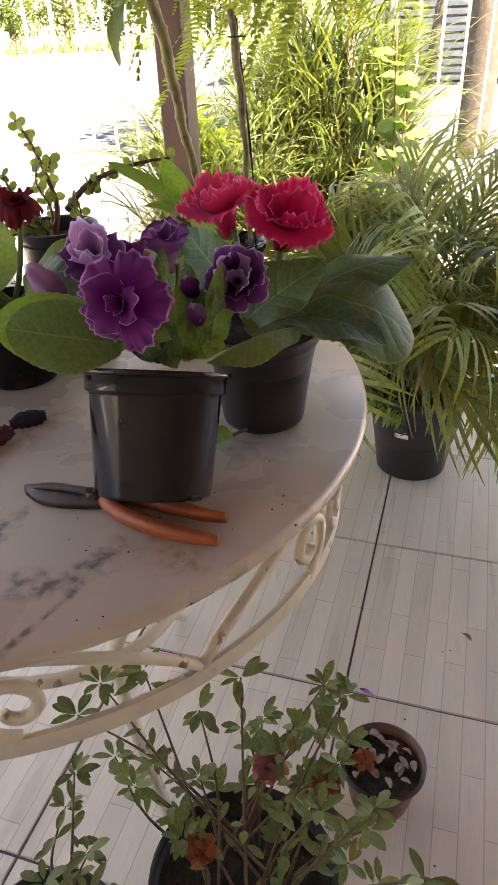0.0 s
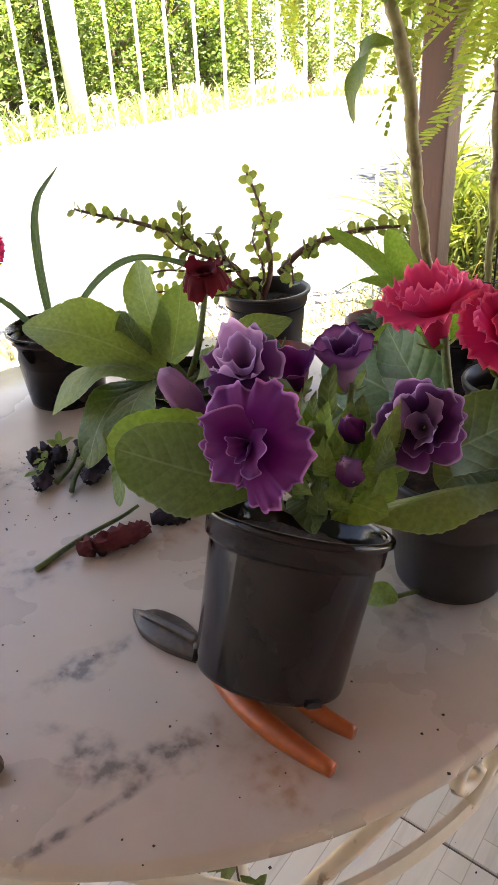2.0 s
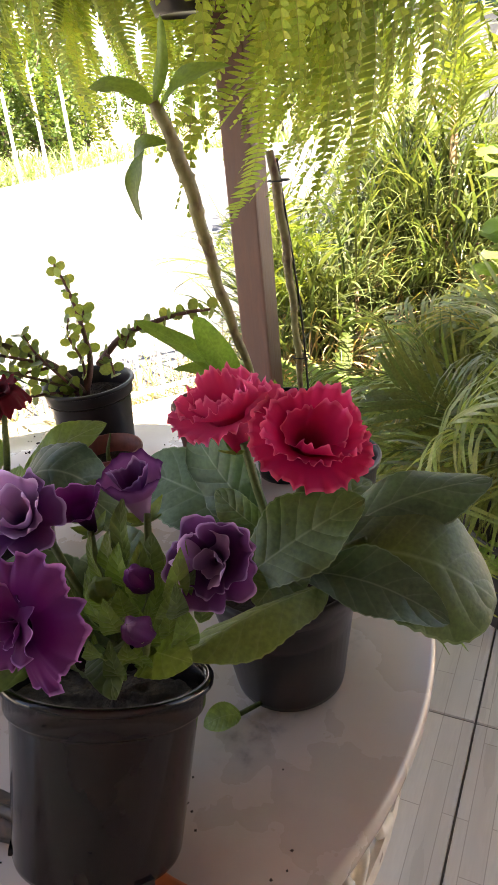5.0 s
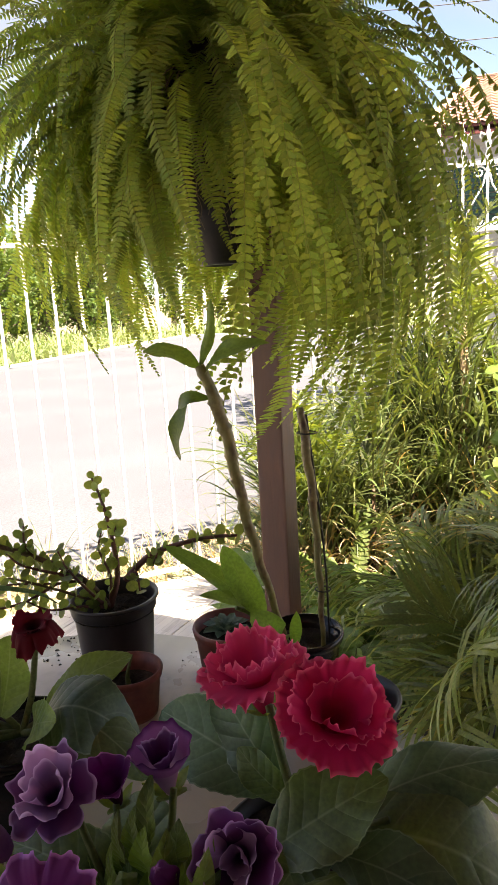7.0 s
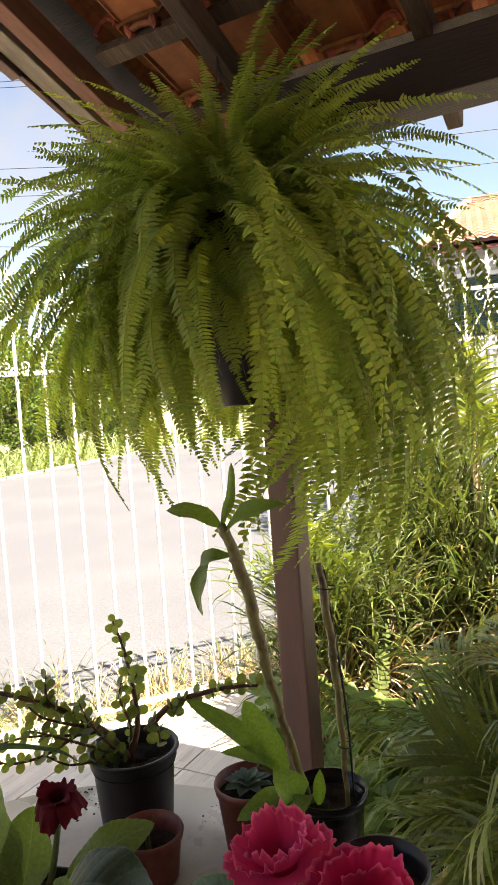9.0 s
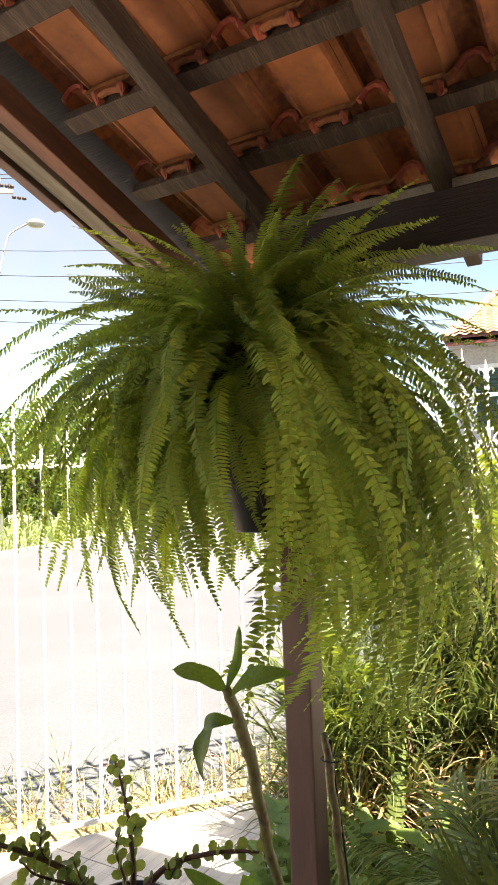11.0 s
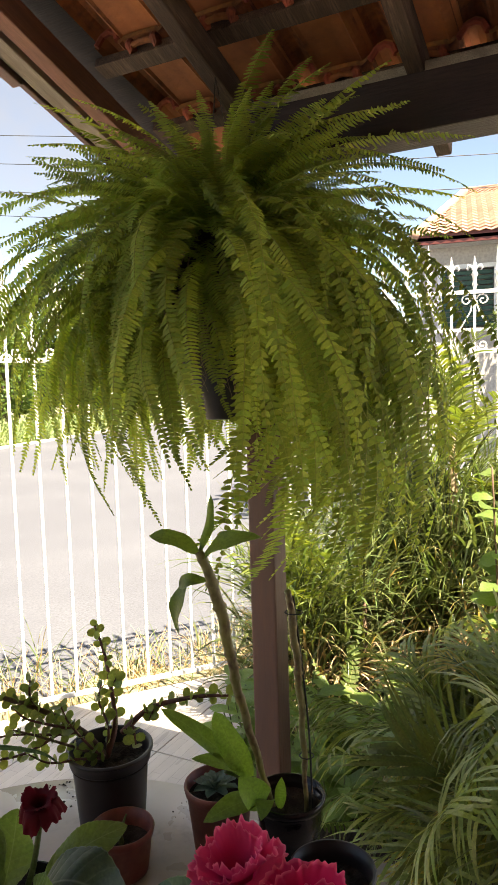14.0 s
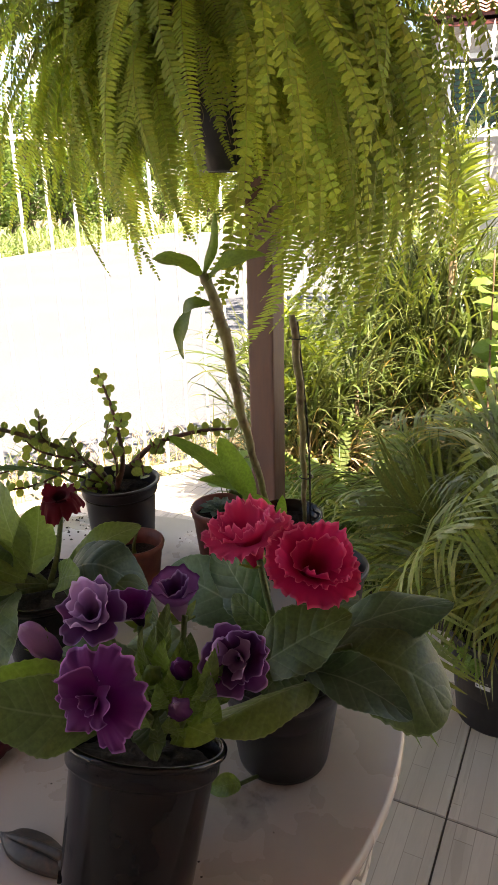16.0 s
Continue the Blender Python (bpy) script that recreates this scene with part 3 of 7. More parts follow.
# ---- post, beam and roof ----
def structure():
    me = bevelled(Geo().box((-0.0449, -0.045, 0), (0.0201, 0.020, 1.906)), 0.004, "post", "post")
    ob = new("post", me)
    ob.matrix_world = PORCH
    tagged(ob, "square brown painted wooden porch post", "post", kind="structure")
    me = bevelled(Geo().box((-0.05, -0.055, 1.906), (4.2, 0.055, 2.016)), 0.004, "beam", "beam")
    ob = new("beam", me)
    ob.matrix_world = PORCH
    tagged(ob, "dark brown wooden beam resting on the porch post", "beam", kind="structure")
    me = bevelled(Geo().box((-0.03, -0.050, 2.016), (4.2, -0.005, 2.036)), 0.003, "trim", "board")
    ob = new("trim", me)
    ob.matrix_world = PORCH
    tagged(ob, "weathered pale strip of wood on the beam", "trim", kind="structure")


structure()
SLOPE = math.radians(17.5)
ROOF = PORCH @ pose(0, 0, 2.062) @ Matrix.Rotation(-SLOPE, 4, "X")      # the battens' underside; local Y runs down the slope


def roof_tile_mesh(seed):
    """A clay tile from below: a flat pan between two ribs, a hollow roll on one side, a lug that hooks over the batten."""
    rnd = random.Random(seed)
    w, up, down = 0.190, -0.040, 0.262
    prof = [(0.0, 0.004), (0.006, 0.016), (0.018, 0.031), (0.034, 0.036), (0.048, 0.030), (0.058, 0.014), (0.062, 0.000), (0.068, -0.004),
            (0.074, 0.001), (0.100, 0.003), (0.135, 0.003), (0.160, 0.001), (0.166, -0.004), (0.172, 0.0), (0.180, 0.008), (w, 0.014)]
    g = Geo()
    low = []
    for y, z0 in ((up, 0.024), (up + 0.02, 0.0245), (0.10, 0.035), (down - 0.02, 0.046), (down, 0.044)):
        low.append([(x + rnd.uniform(-0.0006, 0.0006), y, z + z0 + rnd.uniform(-0.0008, 0.0008)) for x, z in prof])
    top = [[(x, y, z + 0.011) for x, y, z in row] for row in low]
    g.grid(low)
    g.grid([row[::-1] for row in top])
    for row, t_ in ((low[0], top[0]), (low[-1], top[-1])):
        g.grid([row, t_])
    g.grid([[p[-1], q[-1]] for p, q in zip(low, top)])
    # lug: a rounded bridge with a hole in its middle
    for x in (0.088, 0.150):
        g.tube([(x, up + 0.012, 0.030), (x + 0.002, up + 0.006, 0.014), (x + 0.006, up + 0.010, 0.003), (x + 0.010, up + 0.018, 0.012)], [0.010, 0.010, 0.008, 0.006], 8)
    g.tube([(0.092, up + 0.008, 0.012), (0.120, up + 0.004, 0.016), (0.152, up + 0.008, 0.012)], [0.007, 0.006, 0.007], 7)
    # the roll's upper collar
    g.tube([(0.004, up, 0.030), (0.016, up, 0.052), (0.034, up, 0.059), (0.050, up, 0.052), (0.060, up, 0.030)], 0.007, 6)
    return g.mesh("roof_tile", "roof", False)


def roof():
    rnd = random.Random(11)
    r = thing("roof", "clay tiled porch roof on weathered rafters and battens", "roof", kind="structure")
    r.matrix_world = ROOF
    for k in range(10):
        u = -0.0405 + 0.395 * k
        g = Geo().box((u - 0.0175, -4.6, -0.060), (u + 0.0175, 0.245, 0.0))
        part("rafter", bevelled(g, 0.004, "rafter", "rafter"), None, r)
    pitch = 0.227
    for k in range(20):
        v = 0.043 - pitch * k
        g = Geo().box((-0.315 + rnd.uniform(-0.01, 0.01), v - 0.021, 0.0), (4.2, v + 0.021, 0.022))
        part("batten", bevelled(g, 0.003, "batten", "rafter"), None, r)
    part("verge_board", bevelled(Geo().box((-0.486, -4.6, -0.052), (-0.458, -0.262, 0.060)), 0.003, "verge_board", "post"), None, r, "short dark brown outer board along the roof's edge")
    part("verge_board", bevelled(Geo().box((-0.474, -0.262, -0.046), (-0.458, 0.30, 0.060)), 0.003, "verge_board", "post"), None, r, "narrow brown lip along the roof's edge")
    part("verge_board", bevelled(Geo().box((-0.455, -4.6, -0.040), (-0.408, 0.30, 0.030)), 0.003, "verge_board", "board"), None, r, "grey weathered board along the roof's edge")
    part("verge_strip", bevelled(Geo().box((-0.392, -4.6, -0.040), (-0.352, 0.28, 0.020)), 0.003, "verge_strip", "terra_strip"), None, r, "reddish brown strip inside the verge board")
    kinds = [roof_tile_mesh(k) for k in range(4)]
    rest = Geo()
    n = 0
    for j in range(19):
        for i in range(24):
            u, v = -0.300 + 0.180 * i, 0.043 - pitch * j
            m = pose(u, v, 0.0, rnd.uniform(-0.5, 0.5), rnd.uniform(-0.9, 0.9), rnd.uniform(-0.9, 0.9))
            me = kinds[(i * 7 + j * 3 + i // 3) % 4]
            if j < 12 and n < 288:
                part("roof_tile", me, None, r, m=m)
                n += 1
            else:
                rest.add([m @ p.co for p in me.vertices], [tuple(q.vertices) for q in me.polygons])
    tagged(part("roof_tiles", rest, "roof", r, "clay tiles of the upper roof", smooth=False), kind="stuff")
    # added dark sheet above the tiles, blocks sky light between them
    part("underlay", Geo().box((-0.455, -4.6, 0.105), (4.2, 0.30, 0.115)), "beam", r, smooth=False)


roof()


def house_wall():
    g = Geo().box((-1.2, -3.15, -0.1), (4.4, -3.0, 3.1))
    solid("wall_back", g, "wall", "plain plastered house wall behind the porch", "wall", "structure", turn=PORCH)
    g = Geo().box((3.6, -3.0, -0.1), (3.75, 0.0, 2.4))
    solid("wall_side", g, "wall", "plain plastered side wall of the porch", "wall", "structure", turn=PORCH)


house_wall()


# ---- fence ----
def scroll(start, turns, r0, r1, cx, cz, flip=1, n=18):
    return [(cx + flip * (r0 + (r1 - r0) * k / n) * math.cos(start + turns * 2 * math.pi * k / n), 0, cz + (r0 + (r1 - r0) * k / n) * math.sin(start + turns * 2 * math.pi * k / n)) for k in range(n + 1)]


def fence(name, origin, direction, length, first_tall=0):
    f = thing(name, "white painted wrought-iron fence with scrolls and spear tops", "fence", kind="structure")
    f.matrix_world = Matrix.Translation(origin) @ Matrix.Rotation(math.atan2(direction.y, direction.x), 4, "Z")
    P = 0.109
    n = int(length / P)
    bar = Geo().box((-0.006, -0.006, 0.05), (0.006, 0.006, 1.86)).mesh("bar", "white", False)
    sp = Geo()
    sp.lathe([(0.006, 1.85), (0.012, 1.87), (0.016, 1.885), (0.010, 1.90), (0.009, 1.91), (0.018, 1.925), (0.020, 1.935), (0.011, 1.955), (0.009, 1.97), (0.011, 1.985), (0.0005, 2.075)], 8)
    spear = sp.mesh("spear", "white")
    fl = Geo()
    fl.lathe([(0.006, 1.85), (0.013, 1.87), (0.008, 1.89), (0.012, 1.91), (0.016, 1.92), (0.008, 1.94), (0.010, 1.965), (0.0005, 2.01)], 8)
    for s in (-1, 1):
        fl.tube([(0, 0, 1.92), (s * 0.012, 0, 1.955), (s * 0.03, 0, 1.965), (s * 0.036, 0, 1.95), (s * 0.03, 0, 1.938)], [0.005, 0.006, 0.006, 0.005, 0.003], 5)
    fleur = fl.mesh("fleur", "white")
    sc = Geo()
    for s in (-1, 1):
        sc.tube([(s * (0.006 + 0.04 * math.sin(k / 10 * math.pi * 0.5)), 0, 1.60 + 0.17 * k / 10) for k in range(0)] or [(s * 0.054, 0, 1.55), (s * 0.054, 0, 1.56)], 0.004, 5)
        sc.tube(scroll(math.pi * 0.95, -1.35, 0.030, 0.006, s * 0.038, 1.795, s), 0.0042, 5)
        sc.tube(scroll(-math.pi * 0.95, 1.35, 0.026, 0.006, s * 0.036, 1.575, s), 0.0042, 5)
        sc.tube([(s * 0.008, 0, 1.79), (s * 0.02, 0, 1.74), (s * 0.085, 0, 1.63), (s * 0.104, 0, 1.575)], 0.0042, 5)
    scr = sc.mesh("scrollwork", "white")
    for z in (0.06, 1.545, 1.835):
        part("rail", Geo().box((0, -0.009, z - 0.009), (n * P, 0.009, z + 0.009)), "white", f, smooth=False)
    for k in range(n + 1):
        part("bar", bar, None, f, m=pose(k * P, 0, 0))
        part("spear" if (k + first_tall) % 3 == 0 else "fleur", spear if (k + first_tall) % 3 == 0 else fleur, None, f, m=pose(k * P, 0, 0))
        if k % 2 == 0:
            part("scrollwork", scr, None, f, m=pose(k * P, 0, 0))
    return f


fence("fence", CORNER - FENCE_DIR * 5.45, FENCE_DIR, 5.45)
fence("fence", CORNER + Vector((0.12, 0, 0)), Vector((1, 0, 0)), 4.5, 1)


# ---- the table ----
TC, TR, TZ = Vector((-0.188, 0.955, 0)), 0.446, 0.76


def table():
    t = thing("table", "round cream garden table with a worn top and scrolled iron base", "table", at=TC)
    top = Geo()
    top.lathe([(0.0, TZ - 0.022), (TR - 0.010, TZ - 0.022), (TR - 0.004, TZ - 0.020), (TR - 0.0005, TZ - 0.014), (TR, TZ - 0.008), (TR - 0.002, TZ - 0.002), (TR - 0.005, TZ), (TR * 0.75, TZ), (TR * 0.4, TZ), (0.0, TZ)], 96)
    part("tabletop", top, "marble", t)
    z0 = 0.615
    rr = 0.416
    ring = Geo()
    n = 96
    rows = []
    for k in range(n + 1):
        a = 2 * math.pi * k / n
        c, s = math.cos(a), math.sin(a)
        q = [(rr - 0.003, z0 - 0.011), (rr + 0.003, z0 - 0.011), (rr + 0.003, z0 + 0.011), (rr - 0.003, z0 + 0.011), (rr - 0.003, z0 - 0.011)]
        rows.append([(c * r, s * r, z) for r, z in q])
    ring.grid(rows)
    part("apron_ring", ring, "iron", t, smooth=False)
    for k in range(6):
        a0 = math.radians(60 * k - 47)
        arc = Geo()
        pts = []
        for i in range(21):
            s = i / 20
            a = a0 + math.radians(60) * s
            z = z0 + 0.012 + (TZ - 0.03 - z0 - 0.012) * (math.sin(math.pi * s) ** 0.8)
            pts.append((math.cos(a) * rr, math.sin(a) * rr, z))
        arc.tube(pts, 0.0065, 6)
        part("arch", arc, "iron", t)
        for side in (-1, 1):
            sc = Geo()
            pts = []
            for i in range(26):
                s = i / 25
                r = 0.040 * (1 - 0.72 * s)
                th = math.pi * (-0.5 + 2.3 * s)
                da = (side * (0.048 - r * math.cos(th) * 1.0)) / rr
                a = a0 + math.radians(30) + da
                pts.append((math.cos(a) * rr, math.sin(a) * rr, z0 + 0.052 + r * math.sin(th)))
            sc.tube(pts, 0.0065, 6)
            part("scroll", sc, "iron", t)
    for k in range(3):
        a = math.radians(120 * k + 75)
        c, s = math.cos(a), math.sin(a)
        leg = Geo()
        leg.tube(bezier((c * 0.36, s * 0.36, TZ - 0.024), (c * 0.30, s * 0.30, 0.62), (c * 0.16, s * 0.16, 0.40), (c * 0.22, s * 0.22, 0.16), (c * 0.34, s * 0.34, 0.008), n=7), 0.011, 8)
        part("leg", leg, "iron", t)
    lr = Geo()
    lr.tube([(0.2 * math.cos(2 * math.pi * k / 40), 0.2 * math.sin(2 * math.pi * k / 40), 0.44) for k in range(40)], 0.010, 6, True)
    part("lower_ring", lr, "iron", t)


table()


# ---- pots ----
def pot_geo(r_top, r_bot, h, rim=0.012, lip=0.006, wall=0.003, foot=0.006):
    return Geo().lathe([(0.0, 0.004), (r_bot - 0.006, 0.004), (r_bot - 0.004, 0.0), (r_bot, 0.001), (r_bot + (r_top - r_bot) * foot / h, foot),
                        (r_top - lip, h - rim), (r_top - 0.001, h - rim + 0.001), (r_top + 0.001, h - 0.003), (r_top, h), (r_top - wall, h),
                        (r_top - wall - 0.002, h - rim * 1.5), (r_bot, 0.02), (0.0, 0.02)], 48)


def flanged_pot_geo(r_top, r_bot, h):
    """A nursery pot: thin flange, a plain band below it, a step, and a straight tapering body on a notched foot."""
    rb = r_top - 0.0045
    return Geo().lathe([(0.0, 0.004), (r_bot - 0.006, 0.004), (r_bot - 0.0035, 0.0), (r_bot - 0.0005, 0.0004), (r_bot + 0.0002, 0.003), (rb - 0.0040, h - 0.0225), (rb - 0.0034, h - 0.0205),
                        (rb - 0.0006, h - 0.0195), (rb, h - 0.018), (rb + 0.0006, h - 0.0062), (r_top - 0.0012, h - 0.0050), (r_top, h - 0.0042), (r_top, h - 0.0010), (r_top - 0.0010, h), (r_top - 0.0048, h),
                        (rb - 0.0026, h - 0.0050), (rb - 0.0062, h - 0.024), (r_bot - 0.002, 0.02), (0.0, 0.02)], 72)


def pot(parent, r_top, r_bot, h, mat, soil=None, m=None, rim=0.012, lip=0.006, flange=False):
    p = part("pot", flanged_pot_geo(r_top, r_bot, h) if flange else pot_geo(r_top, r_bot, h, rim, lip), mat, parent, m=m)
    sh = h * 0.86 if soil is None else soil
    rs = r_bot + (r_top - r_bot) * sh / h - 0.003
    part("soil", Geo().disc(rs, sh, 30, rough=0.004), "soil", parent, m=m)
    return p


# ---- leaves and flowers ----
def uv_mesh(name, rows, mat, smooth=True, mats=None):
    """A grid mesh; U runs along the rows from first to last, V across."""
    h, w = len(rows), len(rows[0])
    me = bpy.data.meshes.new(name)
    faces = [(i * w + j, i * w + j + 1, (i + 1) * w + j + 1, (i + 1) * w + j) for i in range(h - 1) for j in range(w - 1)]
    me.from_pydata([tuple(p) for r in rows for p in r], [], faces)
    lay = me.uv_layers.new(name="UVMap")
    co = []
    for f in faces:
        for k in f:
            co += [(k // w) / (h - 1), (k % w) / (w - 1)]
    lay.data.foreach_set("uv", co)
    me.polygons.foreach_set("use_smooth", [smooth] * len(faces))
    me.materials.append(MAT[mat])
    me.update()
    return me


def leaf(parent, base, tip, width, normal, mat="glox", lift=0.02, cup=0.15, quilt=0.0005, scallop=0.022, n=37, w=13, widest=0.5, name="leaf", fold=0.0, tip_drop=0.0, label="", point=0.62):
    """A broad leaf from base to tip, facing normal; fold turns its two halves about the midrib, tip_drop bends its end down."""
    base, tip, up = Vector(base), Vector(tip), Vector(normal)
    d = tip - base
    up = (up - d.normalized() * up.dot(d.normalized())).normalized()
    side = d.normalized().cross(up)
    rows = []
    rnd = random.Random(int((abs(base.x) + abs(tip.y) + abs(tip.z) * 3) * 1e5))
    ph = rnd.uniform(0, 6)
    for i in range(n):
        s = i / (n - 1)
        c = base + d * s + up * lift * math.sin(math.pi * s) - Vector((0, 0, 1)) * tip_drop * s ** 3
        e = s ** (math.log(0.5) / math.log(widest))
        half = width * 0.5 * max(0.0, math.sin(math.pi * min(1, 0.03 + 0.97 * e))) ** point
        half *= 1 + (scallop * math.sin(88 * s + ph) if n > 20 else 0) + scallop * 0.8 * math.sin(13 * s + ph * 2)
        row = []
        for j in range(w):
            q = -1 + 2 * j / (w - 1)
            wave = abs(((s - 0.22 * abs(q)) * 7) % 1 - 0.5)
            z = cup * half * (q * q) + quilt * (1 - 4 * wave * wave) * (1 - abs(q) ** 4) + fold * abs(q) * half * (1.0 if q > 0 else 0.3)
            z += 0.17 * half * math.sin(10 * s + ph + (2 if q > 0 else 0)) * abs(q) ** 3
            row.append(c + side * q * half + up * z)
        rows.append(row)
    return part(name, uv_mesh(name, rows, mat), None, parent, label)


def aim(center, axis, spin=0.0):
    return Matrix.Translation(center) @ Vector(axis).to_track_quat("Z", "Y").to_matrix().to_4x4() @ Matrix.Rotation(spin, 4, "Z")


def corolla(radius, depth, mat, seed, lobes=5, cut=0.12, ruffle=0.08, waves=9, cup=0.0, neck=0.24, wobble=0.10, back=0.10, name="petals", n=24, w=132, shift=(0, 0)):
    """One joined ring of petals, from the foot of its tube through the throat to a lobed, frilled edge; cup closes it upwards."""
    rnd = random.Random(seed)
    p = [rnd.uniform(0, 6.28) for _ in range(8)]
    rows = []
    for i in range(n):
        a = i / (n - 1)
        row = []
        for j in range(w + 1):
            th = 2 * math.pi * j / w
            if a < 0.36:
                k = a / 0.36
                r, z = 0.09 + (neck - 0.09) * k ** 0.8, 0.0
                zz = -depth * (1 - k) ** 1.1
            else:
                k = (a - 0.36) / 0.64
                lobe = 1 - cut * (1 - abs(math.sin(0.5 * lobes * th + p[0])) ** 0.45) + 0.035 * math.sin(2 * th + p[1])
                r = neck + (lobe - neck) * k ** 0.9 * (1 - 0.42 * min(1.2, cup) * k ** 0.7)
                z = cup * 0.95 * k ** 1.15 - back * (1 - min(1, cup)) * k ** 3
                z += wobble * k * (math.sin(2 * th + p[2]) + 0.7 * math.sin(3 * th + p[3]))
                e = k ** 4.2
                z += ruffle * e * (math.sin(waves * th + p[4]) + 0.6 * math.sin(int(1.7 * waves) * th + p[5]) + 0.35 * math.sin(3 * waves * th + p[6]))
                r += ruffle * 0.55 * e * (math.sin(int(1.4 * waves) * th + p[6]) + 0.5 * math.sin(int(2.3 * waves) * th + p[7]))
                zz = z * radius
            row.append(Vector((radius * (r * math.cos(th) + shift[0] * a), radius * (r * math.sin(th) + shift[1] * a), zz)))
        rows.append(row)
    return uv_mesh(name, rows, mat)


def bloom(parent, center, axis, rings, label="", calyx=0.0, spin=0.0):
    """A gloxinia flower: an outer ring of petals with smaller rings set into it, over a star of sepals."""
    m = aim(center, axis, spin)
    f = part("flower", corolla(**rings[0]), None, parent, label, m=m)
    for ring in rings[1:]:
        part("petals", corolla(**ring), None, f, m=Matrix.Translation((0, 0, ring["radius"] * 0.10)))
    depth = rings[0]["depth"]
    if calyx:
        for q in range(5):
            an = 2 * math.pi * q / 5
            rows = []
            for i in range(6):
                u = i / 5
                hw = 0.34 * calyx * math.sin(math.pi * (0.22 + 0.78 * u)) ** 0.9
                r = calyx * (0.18 + 0.95 * u)
                z = -depth * 1.02 + calyx * (0.30 * u + 0.35 * u * u)
                c, sn = math.cos(an), math.sin(an)
                rows.append([Vector((r * c - b * hw * sn, r * sn + b * hw * c, z + 0.10 * calyx * abs(b))) for b in (-1, -0.5, 0, 0.5, 1)])
            part("sepal", uv_mesh("sepal", rows, "sepal"), None, f)
    return f


def ring(radius, depth, mat, seed, **more):
    return dict(radius=radius, depth=depth, mat=mat, seed=seed, **more)


def stalk(parent, pts, r0, r1, mat="stem", name="stem", sides=7, n=6):
    path = bezier(*pts, n=n)
    return part(name, Geo().tube(path, [r0 + (r1 - r0) * k / (len(path) - 1) for k in range(len(path))], sides), mat, parent)


def bud(parent, base, tip, r, mat, seed=1, sepals=True):
    base, tip = Vector(base), Vector(tip)
    L = (tip - base).length
    m = aim(base, tip - base)
    g = Geo()
    rows = []
    for i in range(12):
        s = i / 11
        rr = r * (0.25 + 0.95 * math.sin(math.pi * (0.12 + 0.83 * s)) ** 0.9) if i < 11 else r * 0.05
        row = []
        for k in range(21):
            an = 2 * math.pi * k / 20
            q = rr * (1 + (0.10 + 0.14 * s) * math.sin(4 * an + 6 * s) + 0.06 * math.sin(7 * an - 4 * s))
            row.append((q * math.cos(an), q * math.sin(an), L * s))
        rows.append(row)
    b = part("bud", uv_mesh("bud", rows, mat), None, parent, m=m)
    if sepals:
        for q in range(5):
            an = 2 * math.pi * q / 5 + seed
            rr = []
            for i in range(6):
                s = i / 5
                hw = r * 0.5 * (1 - s) ** 0.7
                rad = r * (0.35 + 1.0 * s)
                rr.append([Vector((rad * math.cos(an) - e * hw * math.sin(an), rad * math.sin(an) + e * hw * math.cos(an), L * (-0.03 + 0.62 * s))) for e in (-1, 0, 1)])
            part("sepal", uv_mesh("sepal", rr, "sepal"), None, b)
    return b


def crumbs(name, label, category, center, radius, count, size, mat, seed):
    rnd = random.Random(seed)
    g = Geo()
    for k in range(count):
        a, r = rnd.uniform(0, 6.28), radius * math.sqrt(rnd.random())
        x, y, s = r * math.cos(a), r * math.sin(a), size * rnd.uniform(0.4, 1.2)
        t = rnd.uniform(0, 3)
        p = [(x + s * math.cos(t + q) * rnd.uniform(0.6, 1), y + s * math.sin(t + q) * rnd.uniform(0.6, 1), 0) for q in (0, 1.6, 3.1, 4.7)]
        p.append((x, y, s * 0.8))
        g.add(p, [(0, 1, 4), (1, 2, 4), (2, 3, 4), (3, 0, 4), (3, 2, 1, 0)])
    return solid(name, g, mat, label, category, "stuff", at=center)


